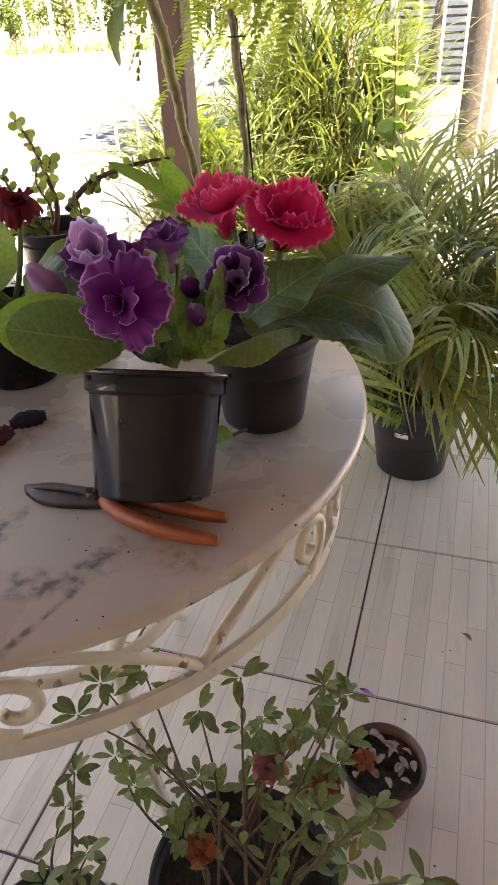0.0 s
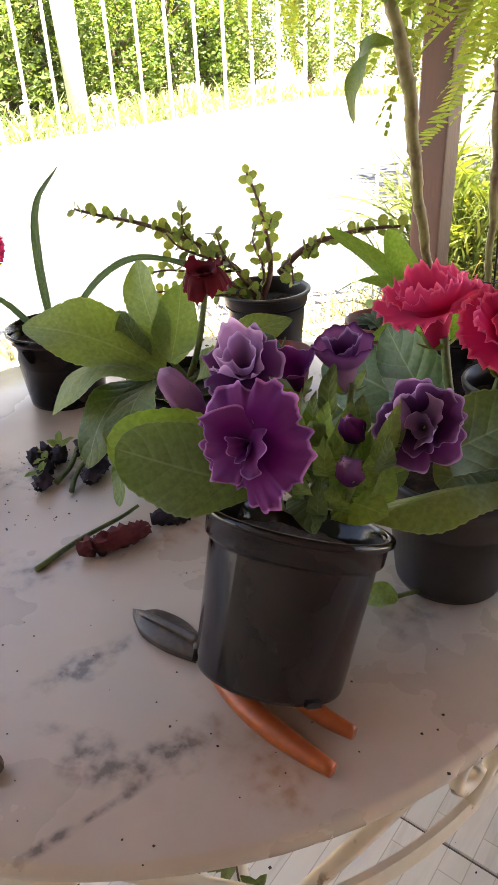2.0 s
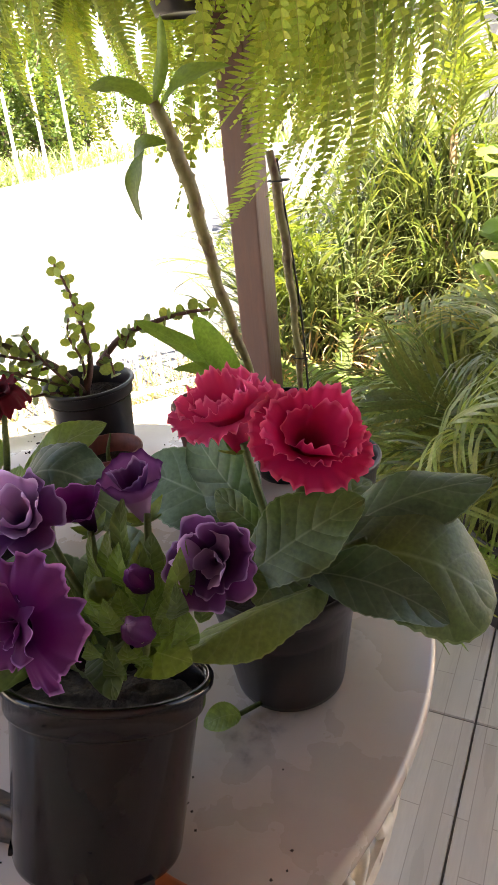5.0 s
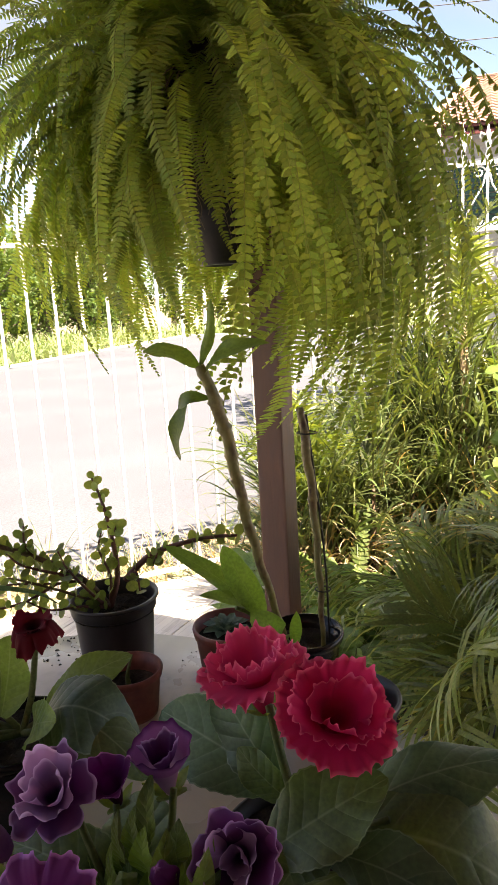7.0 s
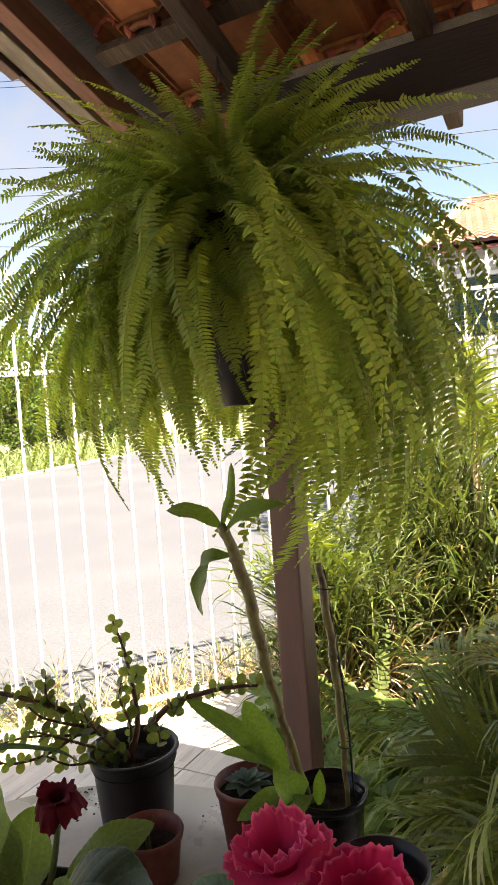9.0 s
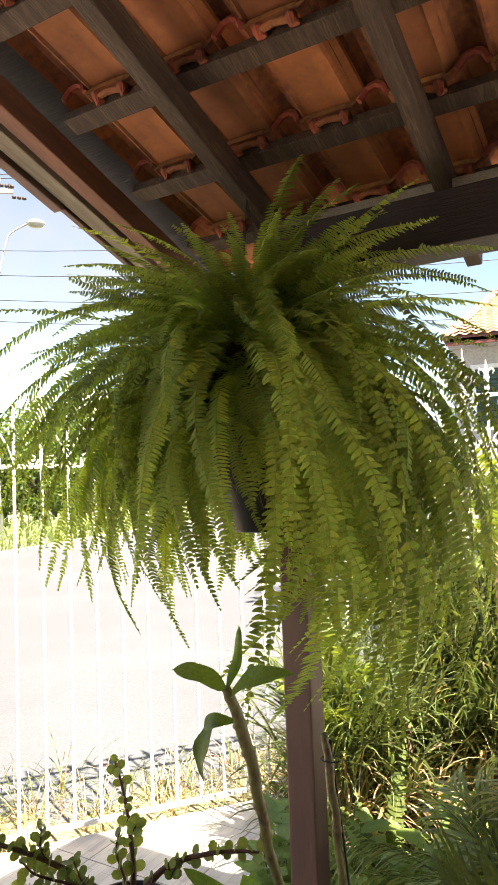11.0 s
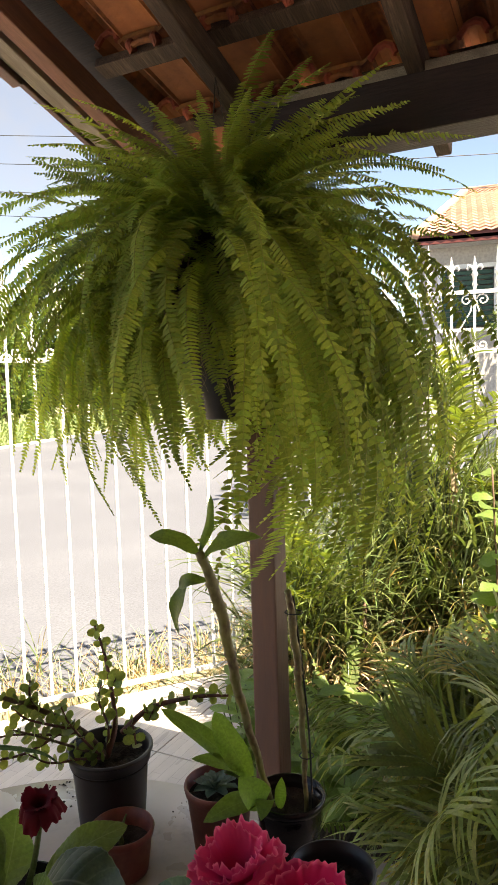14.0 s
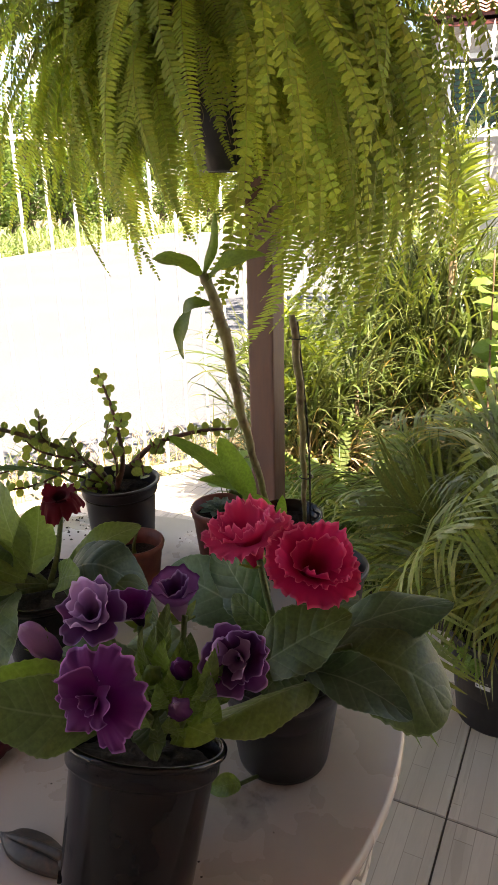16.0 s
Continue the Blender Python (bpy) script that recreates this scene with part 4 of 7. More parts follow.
# ---- the purple gloxinia, its pot standing on the shears ----
def gloxinia_purple():
    P = thing("gloxinia", "purple double gloxinia in a glossy black plastic pot", "potted plant", group="gloxinias on the table")
    tilt = aim((0.053, 0.713, TZ + 0.026), (0.02, 0.52, 1.0), 0.3)
    pot(P, 0.068, 0.053, 0.112, "pot_black", soil=0.094, m=tilt, flange=True)
    for a in (0.2, 2.3, 4.1, 5.2):
        part("pot_foot", Geo().box((0.040, -0.006, 0.0), (0.055, 0.006, 0.004)), "pot_black", P, m=tilt @ Matrix.Rotation(a, 4, "Z"), smooth=False)
    c = Vector((0.052, 0.785, 0.885))
    bloom(P, (0.052, 0.704, 0.974), (-0.14, -0.92, 0.30), [
        ring(0.0390, 0.020, "purple", 3, lobes=5, cut=0.24, ruffle=0.062, waves=14, wobble=0.12, neck=0.20, back=0.14),
        ring(0.0265, 0.010, "purple", 4, lobes=3, cut=0.42, ruffle=0.10, waves=6, cup=0.22, wobble=0.22, neck=0.20, shift=(-0.30, -0.10)),
        ring(0.0110, 0.005, "purple", 6, lobes=2, cut=0.40, ruffle=0.12, waves=4, cup=0.7, wobble=0.3, shift=(-0.3, -0.2))], "large deep purple flower with pale frilled edges", 0.012)
    stalk(P, (c, (0.055, 0.75, 0.93), (0.052, 0.722, 0.964)), 0.0032, 0.0028)
    bloom(P, (0.004, 0.788, 0.980), (0.10, -0.55, 0.83), [
        ring(0.0330, 0.024, "plum", 5, lobes=5, cut=0.28, ruffle=0.09, waves=7, cup=0.30, wobble=0.12),
        ring(0.0270, 0.016, "lilac", 15, lobes=2, cut=0.45, ruffle=0.11, waves=7, cup=0.70, wobble=0.30, neck=0.3),
        ring(0.0190, 0.010, "lilac", 25, lobes=3, cut=0.35, ruffle=0.09, waves=4, cup=1.10, wobble=0.22, neck=0.3)], "purple flower with lilac inner petals", 0.012)
    stalk(P, (c, (0.02, 0.80, 0.93), (-0.002, 0.812, 0.963)), 0.003, 0.0026)
    bloom(P, (0.059, 0.838, 0.974), (-0.05, -0.15, 1.0), [
        ring(0.0270, 0.024, "bell", 7, lobes=5, cut=0.08, ruffle=0.05, waves=6, cup=0.72, wobble=0.08, neck=0.42),
        ring(0.0190, 0.012, "plum", 17, lobes=4, cut=0.25, ruffle=0.09, waves=5, cup=0.95, wobble=0.16)], "half-open lilac bell flower", 0.016)
    stalk(P, (c, (0.066, 0.82, 0.93), (0.068, 0.832, 0.962)), 0.003, 0.0026)
    bloom(P, (0.030, 0.815, 0.972), (-0.1, -0.3, 1.0), [ring(0.0220, 0.020, "purple", 9, lobes=5, cut=0.15, ruffle=0.06, waves=6, cup=0.55, wobble=0.12, neck=0.36)], "half-open purple flower", 0.012)
    stalk(P, (c, (0.035, 0.81, 0.93), (0.032, 0.816, 0.956)), 0.0028, 0.0024)
    bloom(P, (0.130, 0.786, 0.962), (0.06, -0.86, 0.50), [
        ring(0.0330, 0.026, "plum", 11, lobes=5, cut=0.28, ruffle=0.08, waves=7, cup=0.42, wobble=0.12, neck=0.34),
        ring(0.0275, 0.016, "plum", 21, lobes=2, cut=0.40, ruffle=0.10, waves=7, cup=0.60, wobble=0.24, neck=0.3, shift=(0.12, 0.1)),
        ring(0.0235, 0.010, "lilac", 31, lobes=2, cut=0.45, ruffle=0.09, waves=6, cup=0.80, wobble=0.32, neck=0.3, shift=(-0.1, 0.12)),
        ring(0.0130, 0.006, "lilac", 41, lobes=2, cut=0.40, ruffle=0.10, waves=4, cup=1.1, wobble=0.3)], "crumpled plum flower with a lilac heart", 0.013)
    stalk(P, (c, (0.10, 0.79, 0.925), (0.128, 0.792, 0.952)), 0.003, 0.0026)
    bud(P, (-0.020, 0.766, 0.950), (-0.040, 0.752, 0.988), 0.0090, "lilac", 1)
    stalk(P, (c, (0.01, 0.775, 0.920), (-0.020, 0.766, 0.951)), 0.0028, 0.0024)
    bud(P, (0.097, 0.762, 0.958), (0.091, 0.754, 0.976), 0.0062, "purple", 2)
    stalk(P, (c, (0.085, 0.775, 0.93), (0.097, 0.762, 0.958)), 0.0026, 0.0022)
    bud(P, (0.104, 0.738, 0.944), (0.101, 0.724, 0.964), 0.0065, "plum", 3)
    stalk(P, (c, (0.09, 0.75, 0.915), (0.104, 0.738, 0.945)), 0.0026, 0.0022)
    bud(P, (0.073, 0.755, 0.955), (0.072, 0.748, 0.97), 0.006, "sepal", 4)
    # leaves
    leaf(P, (0.036, 0.736, 0.924), (-0.046, 0.702, 0.952), 0.060, (-0.15, -0.85, 0.45), "glox", 0.006, 0.10, widest=0.55, point=0.52)
    leaf(P, (0.035, 0.752, 0.922), (-0.062, 0.714, 0.950), 0.062, (-0.15, -0.80, 0.5), "bright", 0.006, 0.10, widest=0.55, point=0.52)
    leaf(P, (0.06, 0.77, 0.900), (0.085, 0.722, 0.914), 0.030, (0.1, -0.6, 0.8), "glox", 0.008, 0.2, tip_drop=0.005)
    leaf(P, (0.05, 0.79, 0.895), (-0.045, 0.80, 0.925), 0.06, (-0.2, -0.2, 0.95), "glox", 0.015, 0.15)
    leaf(P, (0.06, 0.80, 0.895), (0.02, 0.865, 0.925), 0.055, (0, -0.4, 0.9), "glox", 0.012, 0.15)
    leaf(P, (0.080, 0.77, 0.900), (0.122, 0.750, 0.915), 0.034, (0.2, -0.6, 0.8), "glox_pale", 0.008, 0.25)
    rnd = random.Random(8)
    for k in range(64):
        a = rnd.uniform(0, 6.28)
        r = rnd.uniform(0.012, 0.066)
        b = Vector((0.070 + r * 0.7 * math.cos(a), 0.775 + r * 0.7 * math.sin(a), rnd.uniform(0.895, 0.945)))
        t = b + Vector((math.cos(a) * rnd.uniform(0.004, 0.02), math.sin(a) * rnd.uniform(0.004, 0.02), rnd.uniform(0.020, 0.042)))
        leaf(P, b, t, rnd.uniform(0.011, 0.021), (math.cos(a) * 0.6, -0.7, 0.4), ("glox_pale", "bright", "glox_pale", "glox")[k % 4], 0.004, 0.3, 0.0006, 0.02, 9, 7, widest=0.4, point=0.9)


def gloxinia_red():
    P = thing("gloxinia", "gloxinia with two frilled crimson flowers in a black pot", "potted plant", group="gloxinias on the table")
    m = Matrix.Translation((0.137, 0.906, TZ))
    pot(P, 0.064, 0.046, 0.112, "pot_matt", soil=0.098, m=m, rim=0.016, lip=0.005)
    c = Vector((0.14, 0.912, 0.862))
    bloom(P, (0.166, 0.906, 0.982), (0.27, -0.34, 0.90), [
        ring(0.0480, 0.036, "red", 21, lobes=6, cut=0.06, ruffle=0.052, waves=23, cup=0.16, wobble=0.06, neck=0.36),
        ring(0.0420, 0.024, "red", 22, lobes=5, cut=0.12, ruffle=0.065, waves=19, cup=0.42, wobble=0.10, neck=0.40),
        ring(0.0300, 0.014, "red", 27, lobes=3, cut=0.40, ruffle=0.080, waves=9, cup=0.55, wobble=0.22, neck=0.42, shift=(0.1, -0.12))], "wide crimson flower with a frilled pink edge", 0.016)
    stalk(P, (c, (0.152, 0.918, 0.92), (0.158, 0.922, 0.955)), 0.0042, 0.0036)
    bloom(P, (0.096, 0.941, 0.986), (-0.20, -0.08, 0.97), [
        ring(0.0480, 0.034, "pink", 23, lobes=6, cut=0.06, ruffle=0.060, waves=21, cup=0.22, wobble=0.07, neck=0.34),
        ring(0.0420, 0.022, "pink", 24, lobes=5, cut=0.10, ruffle=0.068, waves=18, cup=0.48, wobble=0.11, neck=0.38),
        ring(0.0330, 0.020, "pink", 26, lobes=4, cut=0.16, ruffle=0.080, waves=14, cup=0.70, wobble=0.14, neck=0.4)], "rose-pink frilled flower turned upwards", 0.016)
    stalk(P, (c, (0.118, 0.93, 0.92), (0.108, 0.935, 0.965)), 0.0042, 0.0036)
    for k, (x, y) in enumerate(((0.147, 0.897), (0.132, 0.902), (0.155, 0.905))):
        bud(P, (x, y, 0.905), (x + 0.004, y - 0.006, 0.925), 0.005, "sepal", k)
        stalk(P, (c, (x, y, 0.905)), 0.0024, 0.002)
    up = (0, 0, 1)
    leaf(P, (0.122, 0.872, 0.888), (0.205, 0.902, 0.940), 0.064, (-0.35, -0.72, 0.6), "glox", 0.006, 0.12, widest=0.45, fold=0.15)
    leaf(P, (0.112, 0.946, 0.885), (0.046, 0.984, 0.952), 0.062, (-0.25, -0.93, 0.30), "glox_blue", 0.006, 0.05)
    leaf(P, (0.110, 0.950, 0.882), (-0.018, 0.995, 0.905), 0.074, (0.05, -0.72, 0.70), "glox_blue", 0.012, 0.12)
    leaf(P, (0.120, 0.935, 0.880), (0.075, 0.945, 0.915), 0.035, (-0.3, -0.9, 0.4), "glox", 0.004, 0.1)
    leaf(P, (0.165, 0.918, 0.884), (0.296, 0.968, 0.924), 0.060, (0.0, -0.30, 0.95), "glox_blue", 0.016, -0.22)
    leaf(P, (0.165, 0.906, 0.884), (0.300, 0.905, 0.878), 0.104, (0.18, -0.50, 0.85), "glox", 0.026, -0.20, tip_drop=0.022, widest=0.62, point=0.5)
    leaf(P, (0.160, 0.885, 0.884), (0.266, 0.856, 0.884), 0.050, (0.05, -0.45, 0.88), "glox_blue", 0.012, 0.16, tip_drop=0.012, widest=0.55, fold=0.15)
    leaf(P, (0.178, 0.868, 0.886), (0.098, 0.784, 0.884), 0.052, (-0.35, -0.45, 0.80), "glox_pale", 0.006, -0.25, fold=-0.5)
    leaf(P, (0.150, 0.895, 0.878), (0.135, 0.838, 0.886), 0.045, (0.0, -0.6, 0.8), "glox", 0.006, 0.2)
    leaf(P, (0.150, 0.930, 0.880), (0.200, 0.990, 0.905), 0.060, (0.2, -0.3, 0.9), "glox", 0.012, 0.1)
    for q in ((0.205, 0.902, 0.905), (0.11, 0.94, 0.885), (0.17, 0.905, 0.88), (0.165, 0.888, 0.88), (0.175, 0.87, 0.885), (0.125, 0.875, 0.888)):
        stalk(P, (c, Vector(q)), 0.0034, 0.0028)


def gloxinia_maroon():
    P = thing("gloxinia", "broad-leaved gloxinia with one wilting maroon flower", "potted plant", group="gloxinias on the table")
    m = Matrix.Translation((-0.190, 0.995, TZ))
    pot(P, 0.062, 0.046, 0.100, "pot_black", soil=0.088, m=m)
    c = Vector((-0.182, 0.998, 0.855))
    stalk(P, (c, (-0.165, 0.998, 0.90), (-0.150, 0.995, 0.958)), 0.004, 0.003)
    bloom(P, (-0.146, 0.990, 0.984), (0.05, -0.25, 0.97), [
        ring(0.0245, 0.018, "maroon", 31, lobes=5, cut=0.22, ruffle=0.10, waves=9, cup=0.0, back=0.75, wobble=0.12, neck=0.45),
        ring(0.0205, 0.012, "maroon", 32, lobes=5, cut=0.25, ruffle=0.10, waves=7, cup=0.30, wobble=0.14, neck=0.45)], "wilting maroon flower", 0.012)
    g = "glox"
    leaf(P, (-0.205, 0.985, 0.868), (-0.350, 0.930, 0.922), 0.078, (0.1, -0.5, 0.86), "glox_pale", 0.020, 0.15, fold=0.2)
    leaf(P, (-0.205, 0.995, 0.880), (-0.252, 1.022, 0.980), 0.058, (-0.1, -0.95, 0.2), "glox_pale", 0.008, 0.2)
    leaf(P, (-0.195, 0.985, 0.880), (-0.182, 1.000, 0.965), 0.054, (0.2, -0.95, 0.2), "glox_pale", -0.006, 0.2)
    leaf(P, (-0.225, 0.985, 0.880), (-0.245, 0.975, 0.935), 0.038, (0, -0.9, 0.3), "glox", 0.004, 0.2)
    leaf(P, (-0.205, 0.965, 0.872), (-0.285, 0.885, 0.845), 0.062, (-0.3, -0.5, 0.75), "glox_pale", 0.035, 0.10, fold=-0.3)
    leaf(P, (-0.200, 0.955, 0.870), (-0.168, 0.862, 0.812), 0.064, (-0.1, -0.8, 0.6), g, 0.022, 0.1)
    leaf(P, (-0.215, 0.960, 0.868), (-0.232, 0.868, 0.800), 0.060, (-0.1, -0.8, 0.5), g, 0.022, 0.1)
    leaf(P, (-0.160, 1.000, 0.872), (-0.052, 1.010, 0.872), 0.088, (0.1, -0.45, 0.90), "glox_blue", 0.036, -0.15, tip_drop=0.02)
    leaf(P, (-0.165, 1.020, 0.872), (-0.085, 1.070, 0.915), 0.045, (0.1, -0.5, 0.85), "glox_pale", 0.012, 0.1)
    leaf(P, (-0.160, 0.985, 0.868), (-0.115, 0.965, 0.900), 0.050, (0.1, -0.6, 0.8), "glox_pale", 0.008, 0.2)
    leaf(P, (-0.155, 1.005, 0.868), (-0.030, 0.980, 0.860), 0.066, (0.1, -0.3, 0.95), g, 0.026, -0.2, tip_drop=0.02)
    leaf(P, (-0.225, 0.99, 0.866), (-0.318, 1.01, 0.905), 0.060, (0, -0.4, 0.9), g, 0.018, 0.1)
    for q in ((-0.21, 0.985, 0.868), (-0.205, 0.995, 0.882), (-0.205, 0.965, 0.872), (-0.2, 0.957, 0.868), (-0.16, 1.0, 0.872), (-0.16, 0.985, 0.868), (-0.225, 0.985, 0.878)):
        stalk(P, (c, Vector(q)), 0.0042, 0.0034)


def gloxinia_pink():
    P = thing("gloxinia", "gloxinia with a pink flower in a black pot", "potted plant", group="gloxinias on the table")
    m = Matrix.Translation((-0.520, 0.930, TZ))
    pot(P, 0.055, 0.042, 0.095, "pot_black", m=m)
    c = Vector((-0.52, 0.93, 0.845))
    bloom(P, (-0.530, 1.060, 0.957), (0.3, -0.6, 0.75), [
        ring(0.0330, 0.030, "pink", 41, lobes=6, cut=0.08, ruffle=0.07, waves=12, cup=0.30, wobble=0.09, neck=0.34),
        ring(0.0260, 0.020, "pink", 42, lobes=5, cut=0.10, ruffle=0.08, waves=10, cup=0.65, wobble=0.10, neck=0.4)], "salmon-pink frilled flower", 0.013)
    stalk(P, (c, (-0.50, 0.98, 0.89), (-0.536, 1.071, 0.932)), 0.004, 0.003)
    leaf(P, c, (-0.435, 0.925, 0.872), 0.05, (0.1, -0.3, 0.95), "glox", 0.02, -0.1, tip_drop=0.03)
    leaf(P, c, (-0.452, 0.980, 0.890), 0.05, (0.1, -0.3, 0.95), "glox", 0.02, -0.1)
    leaf(P, c, (-0.595, 0.90, 0.885), 0.055, (0, -0.3, 0.95), "glox", 0.02, -0.1)
    leaf(P, c, (-0.53, 0.845, 0.865), 0.05, (0, -0.5, 0.85), "glox", 0.02, -0.1)
    leaf(P, c, (-0.50, 1.01, 0.90), 0.05, (0, -0.5, 0.85), "glox", 0.02, -0.1)


gloxinia_purple()
gloxinia_red()
gloxinia_maroon()
gloxinia_pink()


def blade(parent, pts, width, mat, name="leaf", n=7, fold=0.25, label=""):
    """A long strap leaf along a curve."""
    path = bezier(*pts, n=n)
    rows = []
    for i, p in enumerate(path):
        s = i / (len(path) - 1)
        d = (path[min(i + 1, len(path) - 1)] - path[max(i - 1, 0)]).normalized()
        side = d.cross(Vector((0.3, -1, 0.2))).normalized()
        nrm = side.cross(d)
        h = width * 0.5 * min(1, 0.5 + s * 3) * max(0.02, 1 - max(0, s - 0.45) / 0.55) ** 0.7
        rows.append([p - side * h + nrm * h * fold, p, p + side * h + nrm * h * fold])
    return part(name, uv_mesh(name, rows, mat), None, parent, label)


def strap_pot():
    P = thing("strap_leaf_plant", "few long strap leaves in a grey-black plastic pot", "potted plant")
    m = Matrix.Translation((-0.438, 1.072, TZ))
    pot(P, 0.068, 0.052, 0.106, "pot_black", soil=0.085, m=m)
    blade(P, ((-0.448, 1.075, 0.845), (-0.455, 1.08, 0.95), (-0.446, 1.085, 1.02), (-0.405, 1.09, 1.066)), 0.013, "glox_blue")
    blade(P, ((-0.43, 1.08, 0.845), (-0.385, 1.09, 0.915), (-0.325, 1.11, 0.955), (-0.255, 1.14, 0.945), (-0.222, 1.15, 0.925)), 0.009, "glox_blue")
    blade(P, ((-0.46, 1.07, 0.845), (-0.505, 1.06, 0.89), (-0.54, 1.05, 0.91)), 0.010, "glox_blue")
    blade(P, ((-0.44, 1.06, 0.845), (-0.41, 1.04, 0.885), (-0.36, 1.02, 0.89)), 0.010, "glox_blue")


strap_pot()


# ---- succulents ----
def round_leaf(g, p, d, nrm, size):
    """A small thick round succulent leaf added to g."""
    d = d.normalized()
    s = d.cross(nrm).normalized()
    n = s.cross(d)
    ring = []
    for k in range(8):
        a = 2 * math.pi * k / 8
        ring.append(p + d * size * (0.55 - 0.55 * math.cos(a)) + s * size * 0.46 * math.sin(a))
    g.add(ring + [p + d * size * 0.55 - n * size * 0.09], [(k, (k + 1) % 8, 8) for k in range(8)])


def jade():
    rnd = random.Random(5)
    P = thing("succulent_bush", "small-leaved jade bush in a charcoal plastic pot", "potted plant")
    m = Matrix.Translation((-0.226, 1.286, TZ))
    pot(P, 0.066, 0.050, 0.118, "pot_matt", soil=0.095, m=m, flange=True)
    b = Vector((-0.234, 1.290, 0.855))
    runs = [
        [b, (-0.262, 1.270, 0.905), (-0.318, 1.245, 0.945), (-0.380, 1.22, 0.972), (-0.44, 1.21, 0.982), (-0.487, 1.20, 0.992)],
        [b, (-0.228, 1.310, 0.90), (-0.252, 1.345, 0.945), (-0.282, 1.380, 0.985), (-0.314, 1.410, 1.016)],
        [(-0.205, 1.29, 0.90), (-0.165, 1.295, 0.938), (-0.115, 1.30, 0.957), (-0.07, 1.30, 0.968), (-0.035, 1.30, 0.972)],
        [b, (-0.265, 1.25, 0.89), (-0.315, 1.225, 0.915), (-0.345, 1.215, 0.925)],
        [(-0.262, 1.27, 0.905), (-0.30, 1.26, 0.90), (-0.36, 1.235, 0.905), (-0.41, 1.22, 0.895)],
        [b, (-0.24, 1.26, 0.885), (-0.262, 1.235, 0.935), (-0.268, 1.225, 0.965)],
        [(-0.318, 1.245, 0.945), (-0.33, 1.24, 0.965), (-0.325, 1.235, 0.995)],
        [b, (-0.235, 1.30, 0.90), (-0.255, 1.31, 0.935), (-0.252, 1.315, 0.96)],
        [(-0.205, 1.29, 0.90), (-0.185, 1.285, 0.915), (-0.178, 1.28, 0.885)],
        [(-0.165, 1.295, 0.938), (-0.16, 1.29, 0.925), (-0.15, 1.288, 0.945)],
        [(-0.30, 1.26, 0.90), (-0.33, 1.23, 0.885), (-0.37, 1.21, 0.878), (-0.40, 1.20, 0.885)],
        [(-0.262, 1.27, 0.905), (-0.285, 1.24, 0.925), (-0.32, 1.215, 0.945), (-0.335, 1.205, 0.965)],
        [b, (-0.255, 1.245, 0.875), (-0.285, 1.215, 0.882), (-0.31, 1.20, 0.90)],
        [(-0.252, 1.345, 0.945), (-0.240, 1.335, 0.955), (-0.232, 1.325, 0.968)],
    ]
    for k, r in enumerate(runs):
        path = bezier(*r, n=8)
        br = part("branch", Geo().tube(path, [(0.0046 if k < 3 else 0.0021) * (1 - 0.72 * i / (len(path) - 1)) + 0.0006 for i in range(len(path))], 7), "twig" if k in (0, 3) else "red_twig", P)
        g = Geo()
        acc = 0.0
        flip = 0
        for i in range(1, len(path)):
            acc += (path[i] - path[i - 1]).length
            if acc > 0.0088 and i > len(path) * (0.22 if k < 3 else 0.15):
                acc = 0
                flip += 1
                d = (path[i] - path[i - 1]).normalized()
                o = d.orthogonal().normalized()
                o = Matrix.Rotation(flip * 1.57 + rnd.uniform(-0.3, 0.3), 3, d) @ o
                sz = rnd.uniform(0.0130, 0.0175)
                for sg in (-1, 1):
                    round_leaf(g, path[i], o * sg + d * 0.25 + Vector((0, 0, 0.25)), Vector((rnd.uniform(-0.6, 0.9), rnd.uniform(-1.2, -0.2), rnd.uniform(0.1, 1.0))), sz * rnd.uniform(0.8, 1.1))
        part("leaves", g, "jade", br)


jade()


def small_pots():
    P = thing("plant_pot", "small terracotta-coloured plastic pot with a dry stub", "plant pot")
    m = Matrix.Translation((-0.158, 1.188, TZ))
    pot(P, 0.044, 0.034, 0.064, "terra", soil=0.040, m=m, rim=0.012, lip=0.003)
    stalk(P, ((-0.158, 1.185, 0.80), (-0.156, 1.182, 0.82), (-0.146, 1.18, 0.848)), 0.004, 0.0012, "stem", "stub")
    P = thing("echeveria", "blue-green rosette succulent in a terracotta-coloured pot", "potted plant")
    c = Vector((-0.044, 1.272, TZ))
    pot(P, 0.050, 0.038, 0.095, "terra", soil=0.078, m=Matrix.Translation(c), rim=0.014, lip=0.003)
    k = 0
    for ring, (nl, tilt, L) in enumerate(((8, 0.25, 0.036), (7, 0.65, 0.030), (5, 1.05, 0.021))):
        for q in range(nl):
            a = 2 * math.pi * (q + 0.5 * ring) / nl
            o = Vector((math.cos(a) * math.cos(tilt), math.sin(a) * math.cos(tilt), math.sin(tilt)))
            b = c + Vector((-0.004, -0.004, 0.084))
            leaf(P, b, b + o * L, L * 0.42, (-math.cos(a) * math.sin(tilt), -math.sin(a) * math.sin(tilt), math.cos(tilt)), "echeveria", 0.002, 0.5, 0.0, 0.0, 7, 5, 0.62)
    P = thing("plant_pot", "plain black plastic pot with bare soil", "plant pot")
    pot(P, 0.052, 0.040, 0.088, "pot_matt", soil=0.062, m=Matrix.Translation((0.142, 1.148, TZ)), rim=0.012, lip=0.004)


small_pots()


